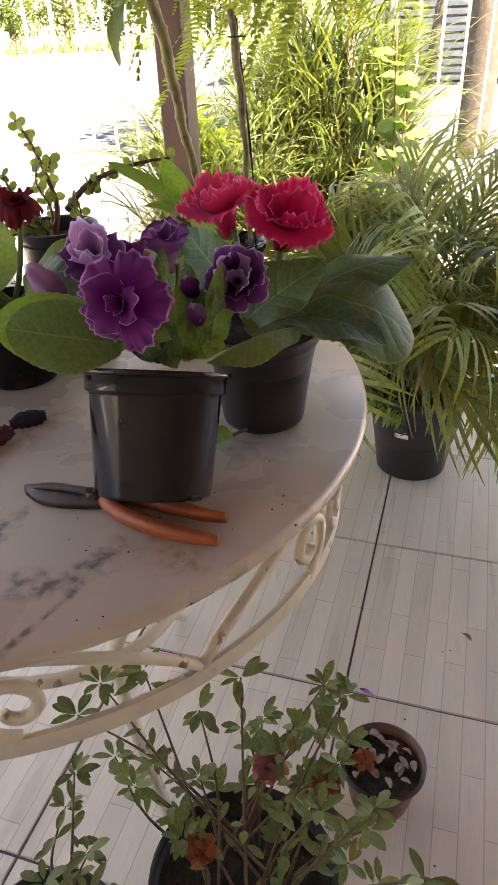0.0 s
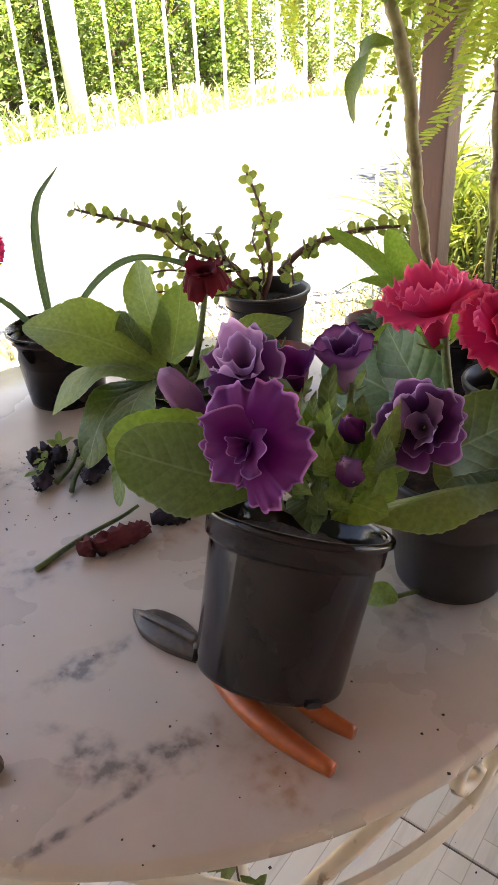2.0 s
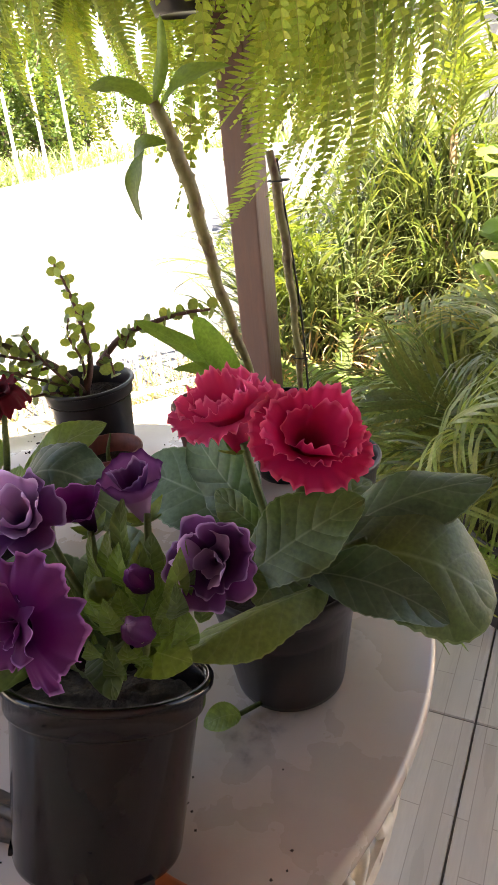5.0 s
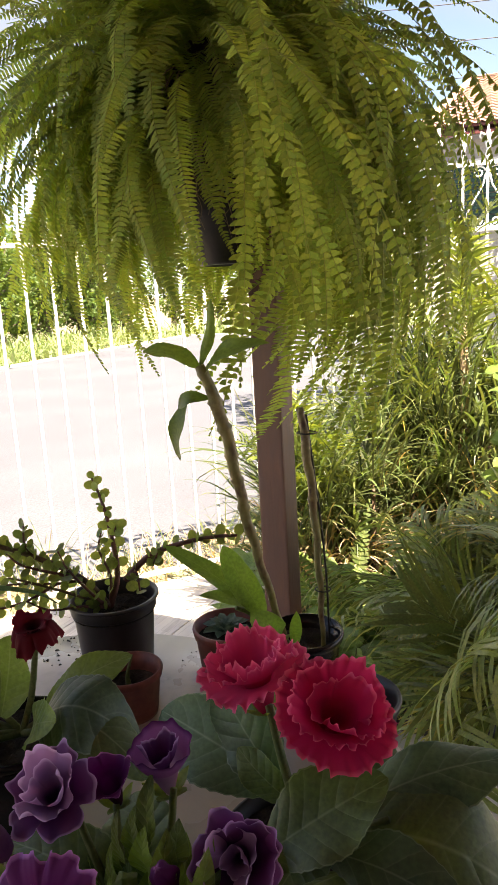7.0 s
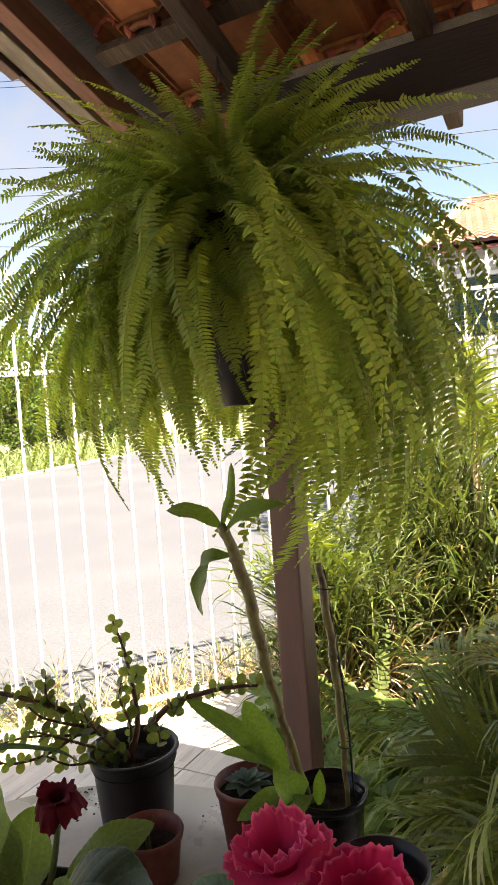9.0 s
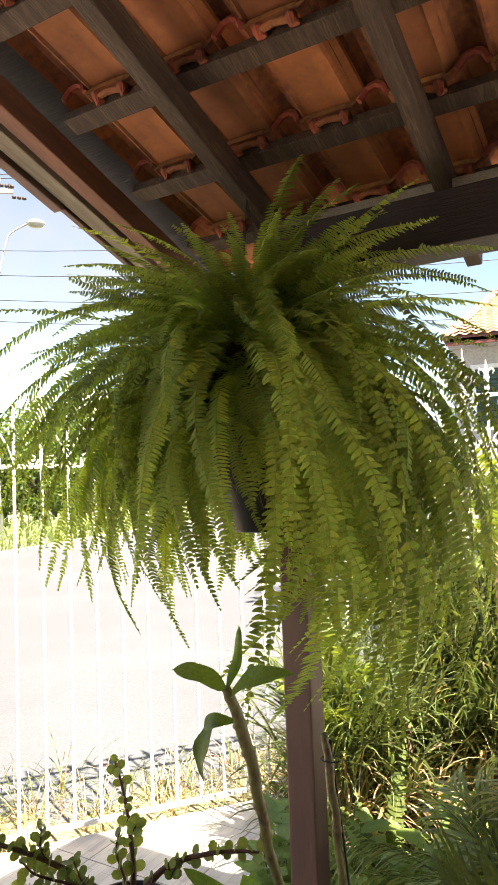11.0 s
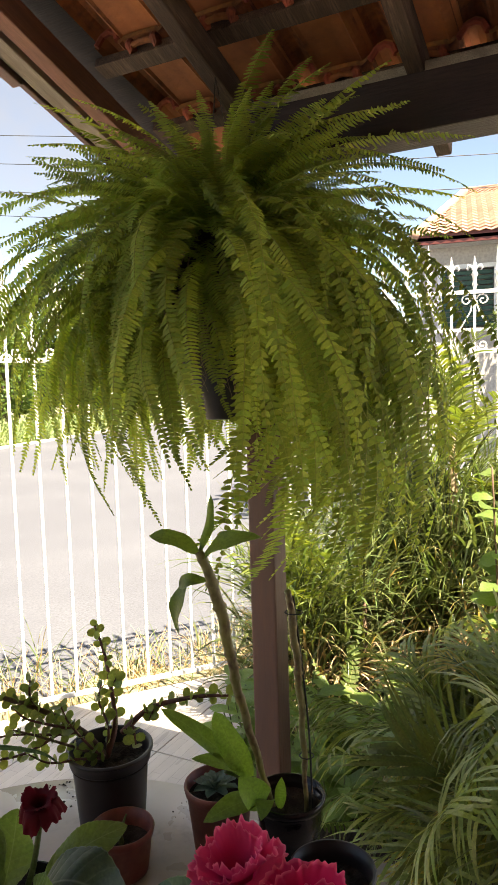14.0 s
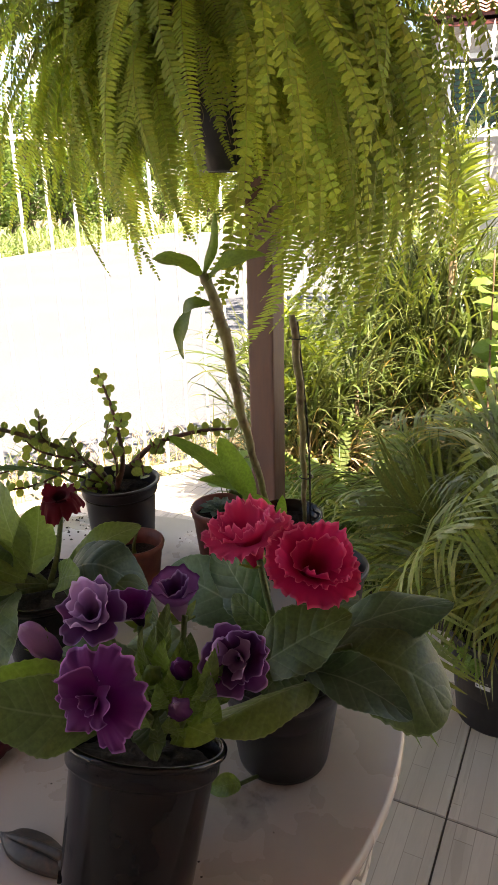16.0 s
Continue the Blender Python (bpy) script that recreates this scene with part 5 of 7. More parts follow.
def orchid():
    P = thing("orchid", "leggy cane orchid with few leaves in a black pot", "potted plant")
    c = Vector((0.062, 1.262, TZ))
    pot(P, 0.050, 0.040, 0.100, "pot_black", soil=0.082, m=Matrix.Translation(c))

    def cane(pts, r):
        path = bezier(*pts, n=14)
        L = [0.0]
        for i in range(1, len(path)):
            L.append(L[-1] + (path[i] - path[i - 1]).length)
        seg = 0.034
        rad = []
        for i, l in enumerate(L):
            s = l / L[-1]
            swell = 1 + 2.0 * max(0, math.cos(2 * math.pi * l / seg)) ** 10
            path[i] += Vector((0.0011 * math.sin(math.pi * l / seg), 0, 0)) * min(1, 6 * s)
            rad.append(r * (0.55 + 0.62 * s ** 0.9 - 0.35 * max(0, s - 0.85) / 0.15) * (0.84 + 0.16 * swell))
        return part("cane", Geo().tube(path, rad, 10), "cane", P)
    cane(((0.040, 1.255, 0.842), (0.022, 1.240, 0.93), (0.006, 1.222, 1.02), (-0.004, 1.210, 1.10), (-0.012, 1.200, 1.155), (-0.030, 1.192, 1.214)), 0.0072)
    top = Vector((-0.031, 1.192, 1.212))
    leaf(P, top, (-0.098, 1.188, 1.233), 0.027, (0.25, -0.55, 0.8), "orchid", 0.010, 0.25, 0.0, 0.0, 11, 7)
    leaf(P, top + Vector((0.004, 0, -0.008)), (0.056, 1.186, 1.243), 0.027, (-0.25, -0.60, 0.75), "orchid", 0.012, 0.25, 0.0, 0.0, 11, 7, tip_drop=0.006)
    leaf(P, top, (-0.012, 1.192, 1.288), 0.017, (0.9, -0.4, 0.1), "orchid", 0.004, 0.4, 0.0, 0.0, 11, 7)
    leaf(P, (-0.022, 1.195, 1.176), (-0.062, 1.195, 1.165), 0.02, (0, -0.8, 0.6), "orchid", 0.012, 0.3, 0.0, 0.0, 9, 7, widest=0.6, name="leaf_base")
    leaf(P, (-0.048, 1.196, 1.176), (-0.066, 1.199, 1.100), 0.025, (-0.55, -0.82, 0.1), "orchid", 0.010, 0.3, 0.0, 0.0, 11, 7)
    stalk(P, ((0.036, 1.262, 0.845), (0.004, 1.228, 1.02), (-0.014, 1.205, 1.16)), 0.0022, 0.002, "red_twig", "stake")
    cane(((0.088, 1.255, 0.842), (0.088, 1.245, 0.95), (0.084, 1.238, 1.06), (0.076, 1.230, 1.158)), 0.0052)
    stalk(P, ((0.096, 1.258, 0.842), (0.095, 1.245, 0.98), (0.082, 1.232, 1.150)), 0.0014, 0.0014, "black_stick", "stake")
    part("tie", Geo().tube([(0.082 + 0.012 * math.cos(k * 0.7), 1.234 + 0.010 * math.sin(k * 0.7), 1.128) for k in range(9)], 0.0009, 5, True), "black_stick", P)
    part("tie", Geo().tube([(0.091 + 0.010 * math.cos(k * 0.7), 1.25 + 0.009 * math.sin(k * 0.7), 0.925) for k in range(9)], 0.0009, 5, True), "black_stick", P)
    b = Vector((0.032, 1.248, 0.845))
    leaf(P, b + Vector((-0.03, -0.01, 0.055)), (-0.108, 1.222, 0.982), 0.026, (0.35, -0.6, 0.7), "shoot", 0.012, 0.25, 0.0, 0.0, 15, 9)
    leaf(P, b + Vector((-0.028, -0.01, 0.05)), (-0.058, 1.205, 0.925), 0.020, (0.2, -0.5, 0.85), "shoot", 0.012, 0.2, 0.0, 0.0, 15, 9)
    leaf(P, b + Vector((-0.018, -0.01, 0.045)), (-0.030, 1.225, 0.985), 0.036, (0.3, -0.93, 0.15), "shoot", 0.008, 0.15, 0.0, 0.0, 15, 9, point=0.5)
    leaf(P, b + Vector((0.0, -0.01, 0.01)), (0.012, 1.195, 0.915), 0.040, (0.3, -0.8, 0.5), "shoot", 0.010, 0.2, 0.0, 0.0, 11, 7)
    leaf(P, b + Vector((0.0, -0.01, 0.02)), (-0.03, 1.17, 0.862), 0.030, (0.1, -0.6, 0.8), "shoot", 0.012, 0.2, 0.0, 0.0, 11, 7)
    leaf(P, b, (0.045, 1.180, 0.870), 0.026, (0.2, -0.6, 0.8), "shoot", 0.016, 0.2, 0.0, 0.0, 11, 7)
    leaf(P, b + Vector((0.02, 0, 0)), (0.062, 1.225, 0.905), 0.016, (0.2, -0.9, 0.1), "shoot", 0.0, 0.4, 0.0, 0.0, 9, 5)
    stalk(P, ((0.03, 1.25, 0.85), (0.0, 1.235, 0.89), (-0.015, 1.22, 0.905)), 0.004, 0.003)


orchid()


# ---- hanging fern ----
def frond(length, droop, pinna, seed, lift=0.6, taper=1.0, pairs=34, ragged=0.03, mat="fern"):
    """One fern frond that rises, arches over and hangs; local X is outwards, Z up."""
    rnd = random.Random(seed)
    rib, leaf = Geo(), Geo()
    pts, ang, p = [], lift, Vector((0, 0, 0))
    bend = rnd.uniform(-0.14, 0.14)
    steps = 26
    for k in range(steps + 1):
        pts.append(p.copy())
        p = p + Vector((math.cos(ang), rnd.uniform(-0.05, 0.05) + bend * (0.4 + k / steps), math.sin(ang))) * (length / steps)
        ang = max(-1.54, ang - droop / steps * (1.35 - 0.7 * k / steps))
    rib.tube(pts, [0.0011 * (1 - 0.75 * k / steps) for k in range(steps + 1)], 4)
    lazy = rnd.uniform(-0.10, 0.35)
    for k in range(2, pairs + 1):
        s = k / (pairs + 0.5)
        x = s * steps
        i = min(int(x), steps - 1)
        q = pts[i].lerp(pts[i + 1], x - i)
        d = (pts[i + 1] - pts[i]).normalized()
        side = Vector((0, 1, 0)) - d * d.y
        side.normalize()
        up = side.cross(d) * -1
        w = pinna * (0.40 + 0.60 * min(1, s / 0.16)) * (1 - max(0, (s - 0.50) / 0.50) ** 2.4 * 0.86 * taper) * rnd.uniform(0.88, 1.08)
        wd = length / pairs * 0.80
        for sg in (-1, 1):
            if rnd.random() < ragged:
                continue
            fold = lazy + rnd.uniform(-0.18, 0.22)
            a = (side * sg + d * rnd.uniform(0.14, 0.30) - up * fold).normalized()
            curl = -up * w * rnd.uniform(0.04, 0.22)
            tip = d * wd * 0.12
            leaf.add([q - d * wd * 0.30, q + d * wd * 0.40,
                      q + a * w * 0.16 + d * wd * 0.52, q + a * w * 0.16 - d * wd * 0.50,
                      q + a * w * 0.62 + d * wd * 0.44 + curl * 0.5, q + a * w * 0.62 - d * wd * 0.36 + curl * 0.5,
                      q + a * w * 0.88 + d * wd * 0.30 + curl * 0.85 + tip, q + a * w * 0.88 - d * wd * 0.14 + curl * 0.85 + tip,
                      q + a * w + curl + tip * 2],
                     [(0, 1, 2, 3), (3, 2, 4, 5), (5, 4, 6, 7), (7, 6, 8)])
    k = len(rib.v)
    me = bpy.data.meshes.new("frond")
    me.from_pydata(rib.v + leaf.v, [], rib.f + [tuple(k + i for i in q) for q in leaf.f])
    me.materials.append(MAT["fern_rib"])
    me.materials.append(MAT[mat])
    me.polygons.foreach_set("material_index", [0] * len(rib.f) + [1] * len(leaf.f))
    me.update()
    return me


def fern():
    rnd = random.Random(21)
    c = Vector((-0.185, 1.775, 1.352))
    f = thing("hanging_fern", "large green sword fern with arching fronds in a dark hanging pot", "fern", at=c)
    part("pot", pot_geo(0.098, 0.050, 0.15), "pot_matt", f, m=Matrix.Translation((0, 0, 0.0)))
    ball = Geo()
    ball.lathe([(0.0, 0.12), (0.085, 0.13), (0.110, 0.19), (0.112, 0.27), (0.085, 0.35), (0.045, 0.40), (0.0, 0.41)], 16)
    part("root_ball", ball, "roots", f, "dark fibrous crown of roots and old stems")
    for k in range(3):
        a = k * 2.1 + 0.4
        part("hanger_wire", Geo().tube([(0.1 * math.cos(a), 0.1 * math.sin(a), 0.145), (0.02 * math.cos(a), 0.02 * math.sin(a), 0.58), (0, 0, 0.70)], 0.0012, 4), "steel", f)
    def family(first, lengths, droop, pinna, lift, step, ragged=0.03):
        return [frond(L, rnd.uniform(*droop), rnd.uniform(*pinna), first + k, rnd.uniform(*lift), pairs=int(L / step), ragged=ragged) for k, L in enumerate(lengths)]

    kinds = {
        "low": family(100, (0.24, 0.30, 0.35, 0.40, 0.44, 0.48, 0.32), (2.0, 2.9), (0.017, 0.023), (0.1, 0.6), 0.0078),
        "hang": family(150, (0.50, 0.54, 0.58, 0.61, 0.64, 0.67, 0.70, 0.56, 0.62), (2.2, 2.9), (0.020, 0.027), (0.4, 0.9), 0.0080),
        "spread": family(180, (0.42, 0.46, 0.50, 0.54, 0.58, 0.61, 0.48, 0.52), (0.7, 1.6), (0.027, 0.038), (0.5, 0.9), 0.0086),
        "arch": family(200, (0.26, 0.30, 0.34, 0.38, 0.42, 0.33), (1.2, 2.3), (0.029, 0.041), (0.3, 0.8), 0.0088),
        "rise": family(300, (0.36, 0.40, 0.44, 0.48, 0.52, 0.38), (0.25, 1.1), (0.029, 0.040), (0.90, 1.25), 0.0086),
        "ragged": family(350, (0.55, 0.62, 0.68, 0.72, 0.58), (2.4, 3.0), (0.011, 0.016), (0.4, 0.8), 0.0095, 0.30),
    }

    def put(kind, a, tilt, r, z, roll=0.0, sc=1.0):
        m = Matrix.Translation((r * math.cos(a), r * math.sin(a), z)) @ Matrix.Rotation(a, 4, "Z") @ Matrix.Rotation(-tilt, 4, "Y") @ Matrix.Rotation(roll, 4, "X") @ Matrix.Scale(sc, 4)
        part("frond", rnd.choice(kinds[kind]), None, f, m=m)

    def bare(a, half):
        return abs((a + 1.42 + math.pi) % (2 * math.pi) - math.pi) < half

    def ahead(a):
        """1 towards the table, 0 to the sides and behind."""
        return max(0.0, math.cos(a + 1.5)) ** 1.5

    golden = 2.39996
    for k in range(150):
        a = k * golden + rnd.uniform(-0.3, 0.3)
        if bare(a, 0.20) and rnd.random() < 0.8:
            continue
        put("low", a, rnd.uniform(-0.5, 0.3), rnd.uniform(0.05, 0.10), rnd.uniform(0.14, 0.34), rnd.uniform(-0.4, 0.4), rnd.uniform(0.8, 1.1))
    for k in range(210):
        a = k * golden + rnd.uniform(-0.4, 0.4)
        if bare(a, 0.18) and rnd.random() < 0.85:
            continue
        if ahead(a) > 0.45 and rnd.random() < 0.5:
            put("low", a, rnd.uniform(-0.5, 0.3), rnd.uniform(0.05, 0.10), rnd.uniform(0.16, 0.40), rnd.uniform(-0.5, 0.5), rnd.uniform(0.9, 1.2))
            continue
        put("hang", a, rnd.uniform(-0.55, 0.15), rnd.uniform(0.03, 0.09), rnd.uniform(0.20, 0.36), rnd.uniform(-0.5, 0.5), rnd.uniform(0.82, 1.02) - 0.22 * ahead(a) + 0.04 * max(0, -math.cos(a)))
    # longer curtain on the garden side
    for k in range(66):
        put("hang", rnd.uniform(-1.0, 0.9), rnd.uniform(-1.0, -0.25), rnd.uniform(0.04, 0.12), rnd.uniform(0.22, 0.38), rnd.uniform(-0.5, 0.5), rnd.uniform(1.0, 1.36))
    for k in range(70):
        put("ragged", rnd.uniform(-1.25, 0.5), rnd.uniform(-0.6, 0.2), rnd.uniform(0.04, 0.10), rnd.uniform(0.18, 0.36), rnd.uniform(-0.3, 0.3), rnd.uniform(0.95, 1.30))
    # bare brown stalks of old fronds in front of the pot
    old = [Geo().tube(bezier((0, 0, 0), (0.03, rnd.uniform(-0.02, 0.02), -0.04), (0.035, rnd.uniform(-0.03, 0.03), -0.10), (0.03, rnd.uniform(-0.04, 0.04), -0.17), n=4), [0.0016 - 0.0001 * q for q in range(13)], 4).mesh("old_stalk", "old_stalk") for k in range(5)]
    for k in range(80):
        a = -1.42 + rnd.uniform(-0.8, 0.7)
        part("old_stalk", rnd.choice(old), None, f, "bare brown stalk of an old frond" if k == 0 else "", m=Matrix.Translation((0.105 * math.cos(a), 0.105 * math.sin(a), rnd.uniform(0.14, 0.36))) @ Matrix.Rotation(a + rnd.uniform(-0.6, 0.6), 4, "Z") @ Matrix.Rotation(rnd.uniform(-0.6, 0.4), 4, "Y") @ Matrix.Scale(rnd.uniform(0.5, 1.0), 4))
    # fronds that reach out level, then bend; short towards the table
    for k in range(120):
        a = k * golden + rnd.uniform(-0.4, 0.4)
        if ahead(a) > 0.4 and rnd.random() < 0.6:
            continue
        put("spread", a, rnd.uniform(-0.40, 0.35), rnd.uniform(0.02, 0.08), rnd.uniform(0.30, 0.46), rnd.uniform(-0.6, 0.6), rnd.uniform(0.80, 1.04) * (1 - 0.55 * ahead(a)) * (1 - 0.08 * max(0, math.cos(a))))
    # fuller on the street side
    for k in range(24):
        put("spread", math.pi + rnd.uniform(-0.9, 0.7), rnd.uniform(-0.65, -0.20), rnd.uniform(0.03, 0.09), rnd.uniform(0.24, 0.38), rnd.uniform(-0.6, 0.6), rnd.uniform(0.80, 0.98))
    for k in range(30):
        put("hang", math.pi + rnd.uniform(-0.8, 0.8), rnd.uniform(-0.30, 0.20), rnd.uniform(0.04, 0.10), rnd.uniform(0.24, 0.36), rnd.uniform(-0.5, 0.5), rnd.uniform(0.92, 1.08))
    for k in range(110):
        a = k * golden + rnd.uniform(-0.4, 0.4)
        put("arch", a, rnd.uniform(-0.5, 0.4), rnd.uniform(0.04, 0.11), rnd.uniform(0.28, 0.46), rnd.uniform(-0.6, 0.6), rnd.uniform(0.7, 1.0) * (1 - 0.2 * ahead(a)))
    for k in range(120):
        a = k * golden + 0.3 + rnd.uniform(-0.3, 0.3)
        put("rise", a, rnd.uniform(-0.40, 0.22), rnd.uniform(0.0, 0.06), rnd.uniform(0.36, 0.46), rnd.uniform(-0.5, 0.5), rnd.uniform(0.72, 1.00) * (1 - 0.35 * ahead(a)))
    # one long frond hanging in front of the pot, beside the old stalks
    put("hang", -1.05, -0.25, 0.07, 0.34, 0.1, 0.92)
    put("hang", -0.95, -0.35, 0.08, 0.30, -0.1, 0.86)


fern()


# ---- shears and litter on the table ----
def shears():
    S = thing("pruning_shears", "old pruning shears with orange grips lying under a pot", "pruning shears", at=(0, 0, TZ))
    n = Geo()
    top = bezier((-0.084, 0.737, 0), (-0.070, 0.750, 0), (-0.040, 0.748, 0), (-0.010, 0.733, 0), (0.004, 0.726, 0), n=4)
    low = bezier((-0.084, 0.735, 0), (-0.066, 0.722, 0), (-0.040, 0.716, 0), (-0.012, 0.716, 0), (0.004, 0.718, 0), n=4)
    rows = [[p + Vector((0, 0, 0.006)) for p in top], [p + Vector((0, 0.0, 0.013)) for p in [a.lerp(b, 0.4) for a, b in zip(top, low)]], [p + Vector((0, 0, 0.009)) for p in low], [p + Vector((0, 0, 0.0015)) for p in low], [p + Vector((0, 0, 0.0015)) for p in top], [p + Vector((0, 0, 0.006)) for p in top]]
    n.grid(rows)
    part("blade", n, "steel", S, "dark worn steel blade")
    part("jaw", Geo().tube(bezier((-0.080, 0.7365, 0.010), (-0.060, 0.733, 0.0135), (-0.035, 0.730, 0.0145), (-0.012, 0.7265, 0.0140), n=4), [0.0012, 0.0022, 0.0028, 0.0030, 0.0032, 0.0034, 0.0036, 0.0038, 0.0040, 0.0042, 0.0044, 0.0046, 0.0048], 8), "steel", S, "narrow hooked counter blade")
    part("pivot", Geo().lathe([(0.0, 0.016), (0.005, 0.0155), (0.0065, 0.013), (0.0065, 0.009)], 14, Matrix.Translation((-0.012, 0.726, 0))), "steel", S)
    h2 = bezier((0.000, 0.722, 0.008), (0.020, 0.705, 0.0085), (0.055, 0.687, 0.009), (0.090, 0.677, 0.008), (0.118, 0.671, 0.008), n=6)
    part("grip", Geo().tube(h2, [0.0045 + 0.0042 * math.sin(math.pi * min(1, 0.15 + 0.8 * k / (len(h2) - 1))) for k in range(len(h2))], 10), "orange", S, "orange plastic grip")
    h1 = bezier((0.002, 0.727, 0.008), (0.030, 0.728, 0.008), (0.070, 0.716, 0.008), (0.098, 0.707, 0.008), (0.121, 0.703, 0.008), n=6)
    part("grip", Geo().tube(h1, [0.0045 + 0.0030 * math.sin(math.pi * min(1, 0.15 + 0.8 * k / (len(h1) - 1))) for k in range(len(h1))], 10), "orange", S, "orange plastic grip")


shears()


def wilted_bloom(name, label, mat, pts, r, seed, sepal=False):
    rnd = random.Random(seed)
    T = thing(name, label, "fallen flower")
    path = bezier(*pts, n=6)
    rows = []
    for i, p in enumerate(path):
        s = i / (len(path) - 1)
        d = (path[min(i + 1, len(path) - 1)] - path[max(i - 1, 0)]).normalized()
        a = d.orthogonal().normalized()
        b = d.cross(a)
        rr = r * (0.35 + 0.75 * math.sin(math.pi * (0.1 + 0.8 * s)))
        rows.append([p + (a * math.cos(k * 0.4488) + b * math.sin(k * 0.4488)) * rr * (1 + 0.6 * math.sin(k * 3 + i * 1.3 + seed) * rnd.uniform(0.1, 1)) for k in range(15)])
    part("petals", uv_mesh("petals", rows, mat), None, T)
    if sepal:
        for k in range(4):
            q = path[0]
            leaf(T, q, q + Vector((rnd.uniform(-0.02, 0.02), rnd.uniform(-0.02, 0.02), rnd.uniform(0.0, 0.016))), 0.009, (0, -0.3, 1), "glox_pale", 0.003, 0.2, 0, 0, 7, 5, name="sepal")
    return T


def litter():
    z = TZ
    wilted_bloom("fallen_flower", "shrivelled dark red gloxinia flower lying on the table", "wilted", ((-0.182, 0.783, z + 0.009), (-0.166, 0.798, z + 0.012), (-0.150, 0.822, z + 0.011), (-0.142, 0.842, z + 0.010)), 0.009, 1)
    wilted_bloom("fallen_flower", "shrivelled brown gloxinia flower lying on the table", "wilted_dark", ((-0.148, 0.855, z + 0.008), (-0.132, 0.868, z + 0.009), (-0.115, 0.878, z + 0.008)), 0.008, 2)
    wilted_bloom("fallen_flower", "withered blue-black flower with green sepals on the table", "wilted_dark", ((-0.325, 0.915, z + 0.012), (-0.338, 0.905, z + 0.012), (-0.345, 0.893, z + 0.008)), 0.011, 3, True)
    wilted_bloom("fallen_flower", "withered blue-black flower with green sepals on the table", "wilted_dark", ((-0.268, 0.925, z + 0.018), (-0.262, 0.915, z + 0.016), (-0.258, 0.905, z + 0.010)), 0.012, 4, True)
    wilted_bloom("fallen_flower", "withered blue-black flower with green sepals on the table", "wilted_dark", ((-0.300, 0.945, z + 0.018), (-0.295, 0.935, z + 0.020), (-0.285, 0.925, z + 0.014)), 0.010, 5, True)
    T = thing("cut_flower_stalk", "cut green flower stem lying on the table", "stem")
    stalk(T, ((-0.205, 0.750, z + 0.003), (-0.197, 0.80, z + 0.004), (-0.180, 0.848, z + 0.006), (-0.172, 0.868, z + 0.01)), 0.0030, 0.0018)
    for k, (x, y) in enumerate(((-0.318, 0.893), (-0.303, 0.872), (-0.262, 0.905), (-0.272, 0.93), (-0.325, 0.925))):
        wilted_bloom("fallen_flower", "withered blue-black flower with green sepals on the table", "wilted_dark", ((x, y, z + 0.014), (x + 0.006, y - 0.009, z + 0.013), (x + 0.010, y - 0.02, z + 0.008)), 0.0085, 10 + k, True)
    T = thing("cut_flower_stalk", "cut green flower stem lying on the table", "stem")
    stalk(T, ((-0.262, 0.868, z + 0.004), (-0.272, 0.892, z + 0.012), (-0.262, 0.925, z + 0.035)), 0.0032, 0.0024)
    T = thing("cut_flower_stalk", "cut green flower stem lying on the table", "stem")
    stalk(T, ((-0.290, 0.875, z + 0.004), (-0.292, 0.905, z + 0.010), (-0.300, 0.930, z + 0.022)), 0.0035, 0.0025)
    T = thing("fallen_leaf", "limp green leaf fallen on the table", "leaf")
    leaf(T, (-0.205, 0.915, z + 0.05), (-0.190, 0.860, z + 0.008), 0.03, (-0.3, -0.8, 0.4), "glox_pale", 0.006, 0.2)
    T = thing("fallen_leaf", "small green leaf with its stalk on the table", "leaf")
    leaf(T, (0.108, 0.848, z + 0.006), (0.082, 0.832, z + 0.005), 0.022, (0.1, -0.5, 0.85), "glox_pale", 0.010, 0.2)
    stalk(T, ((0.108, 0.848, z + 0.006), (0.122, 0.862, z + 0.006)), 0.0022, 0.002)
    T = thing("seed_pod", "round brown seed pod on the table", "seed pod", at=(-0.086, 0.577, z))
    g = Geo().lathe([(0.0, 0.0), (0.006, 0.001), (0.0095, 0.006), (0.009, 0.012), (0.005, 0.0155), (0.0, 0.016)], 12)
    part("pod", g, "twig", T)
    crumbs("soil_crumbs", "scattered crumbs of dark soil on the table", "soil", (-0.02, 0.68, z), 0.15, 46, 0.0014, "soil", 1)
    crumbs("soil_crumbs", "scattered crumbs of dark soil on the table", "soil", (0.135, 0.745, z), 0.07, 16, 0.0017, "soil", 2)
    crumbs("soil_crumbs", "scattered crumbs of dark soil on the table", "soil", (-0.31, 0.87, z), 0.09, 70, 0.0015, "soil", 3)
    crumbs("soil_crumbs", "scattered crumbs of dark soil on the table", "soil", (-0.335, 1.315, z), 0.045, 40, 0.0028, "soil", 4)
    crumbs("soil_crumbs", "scattered crumbs of dark soil on the table", "soil", (-0.12, 1.345, z), 0.035, 12, 0.0022, "soil", 5)


litter()


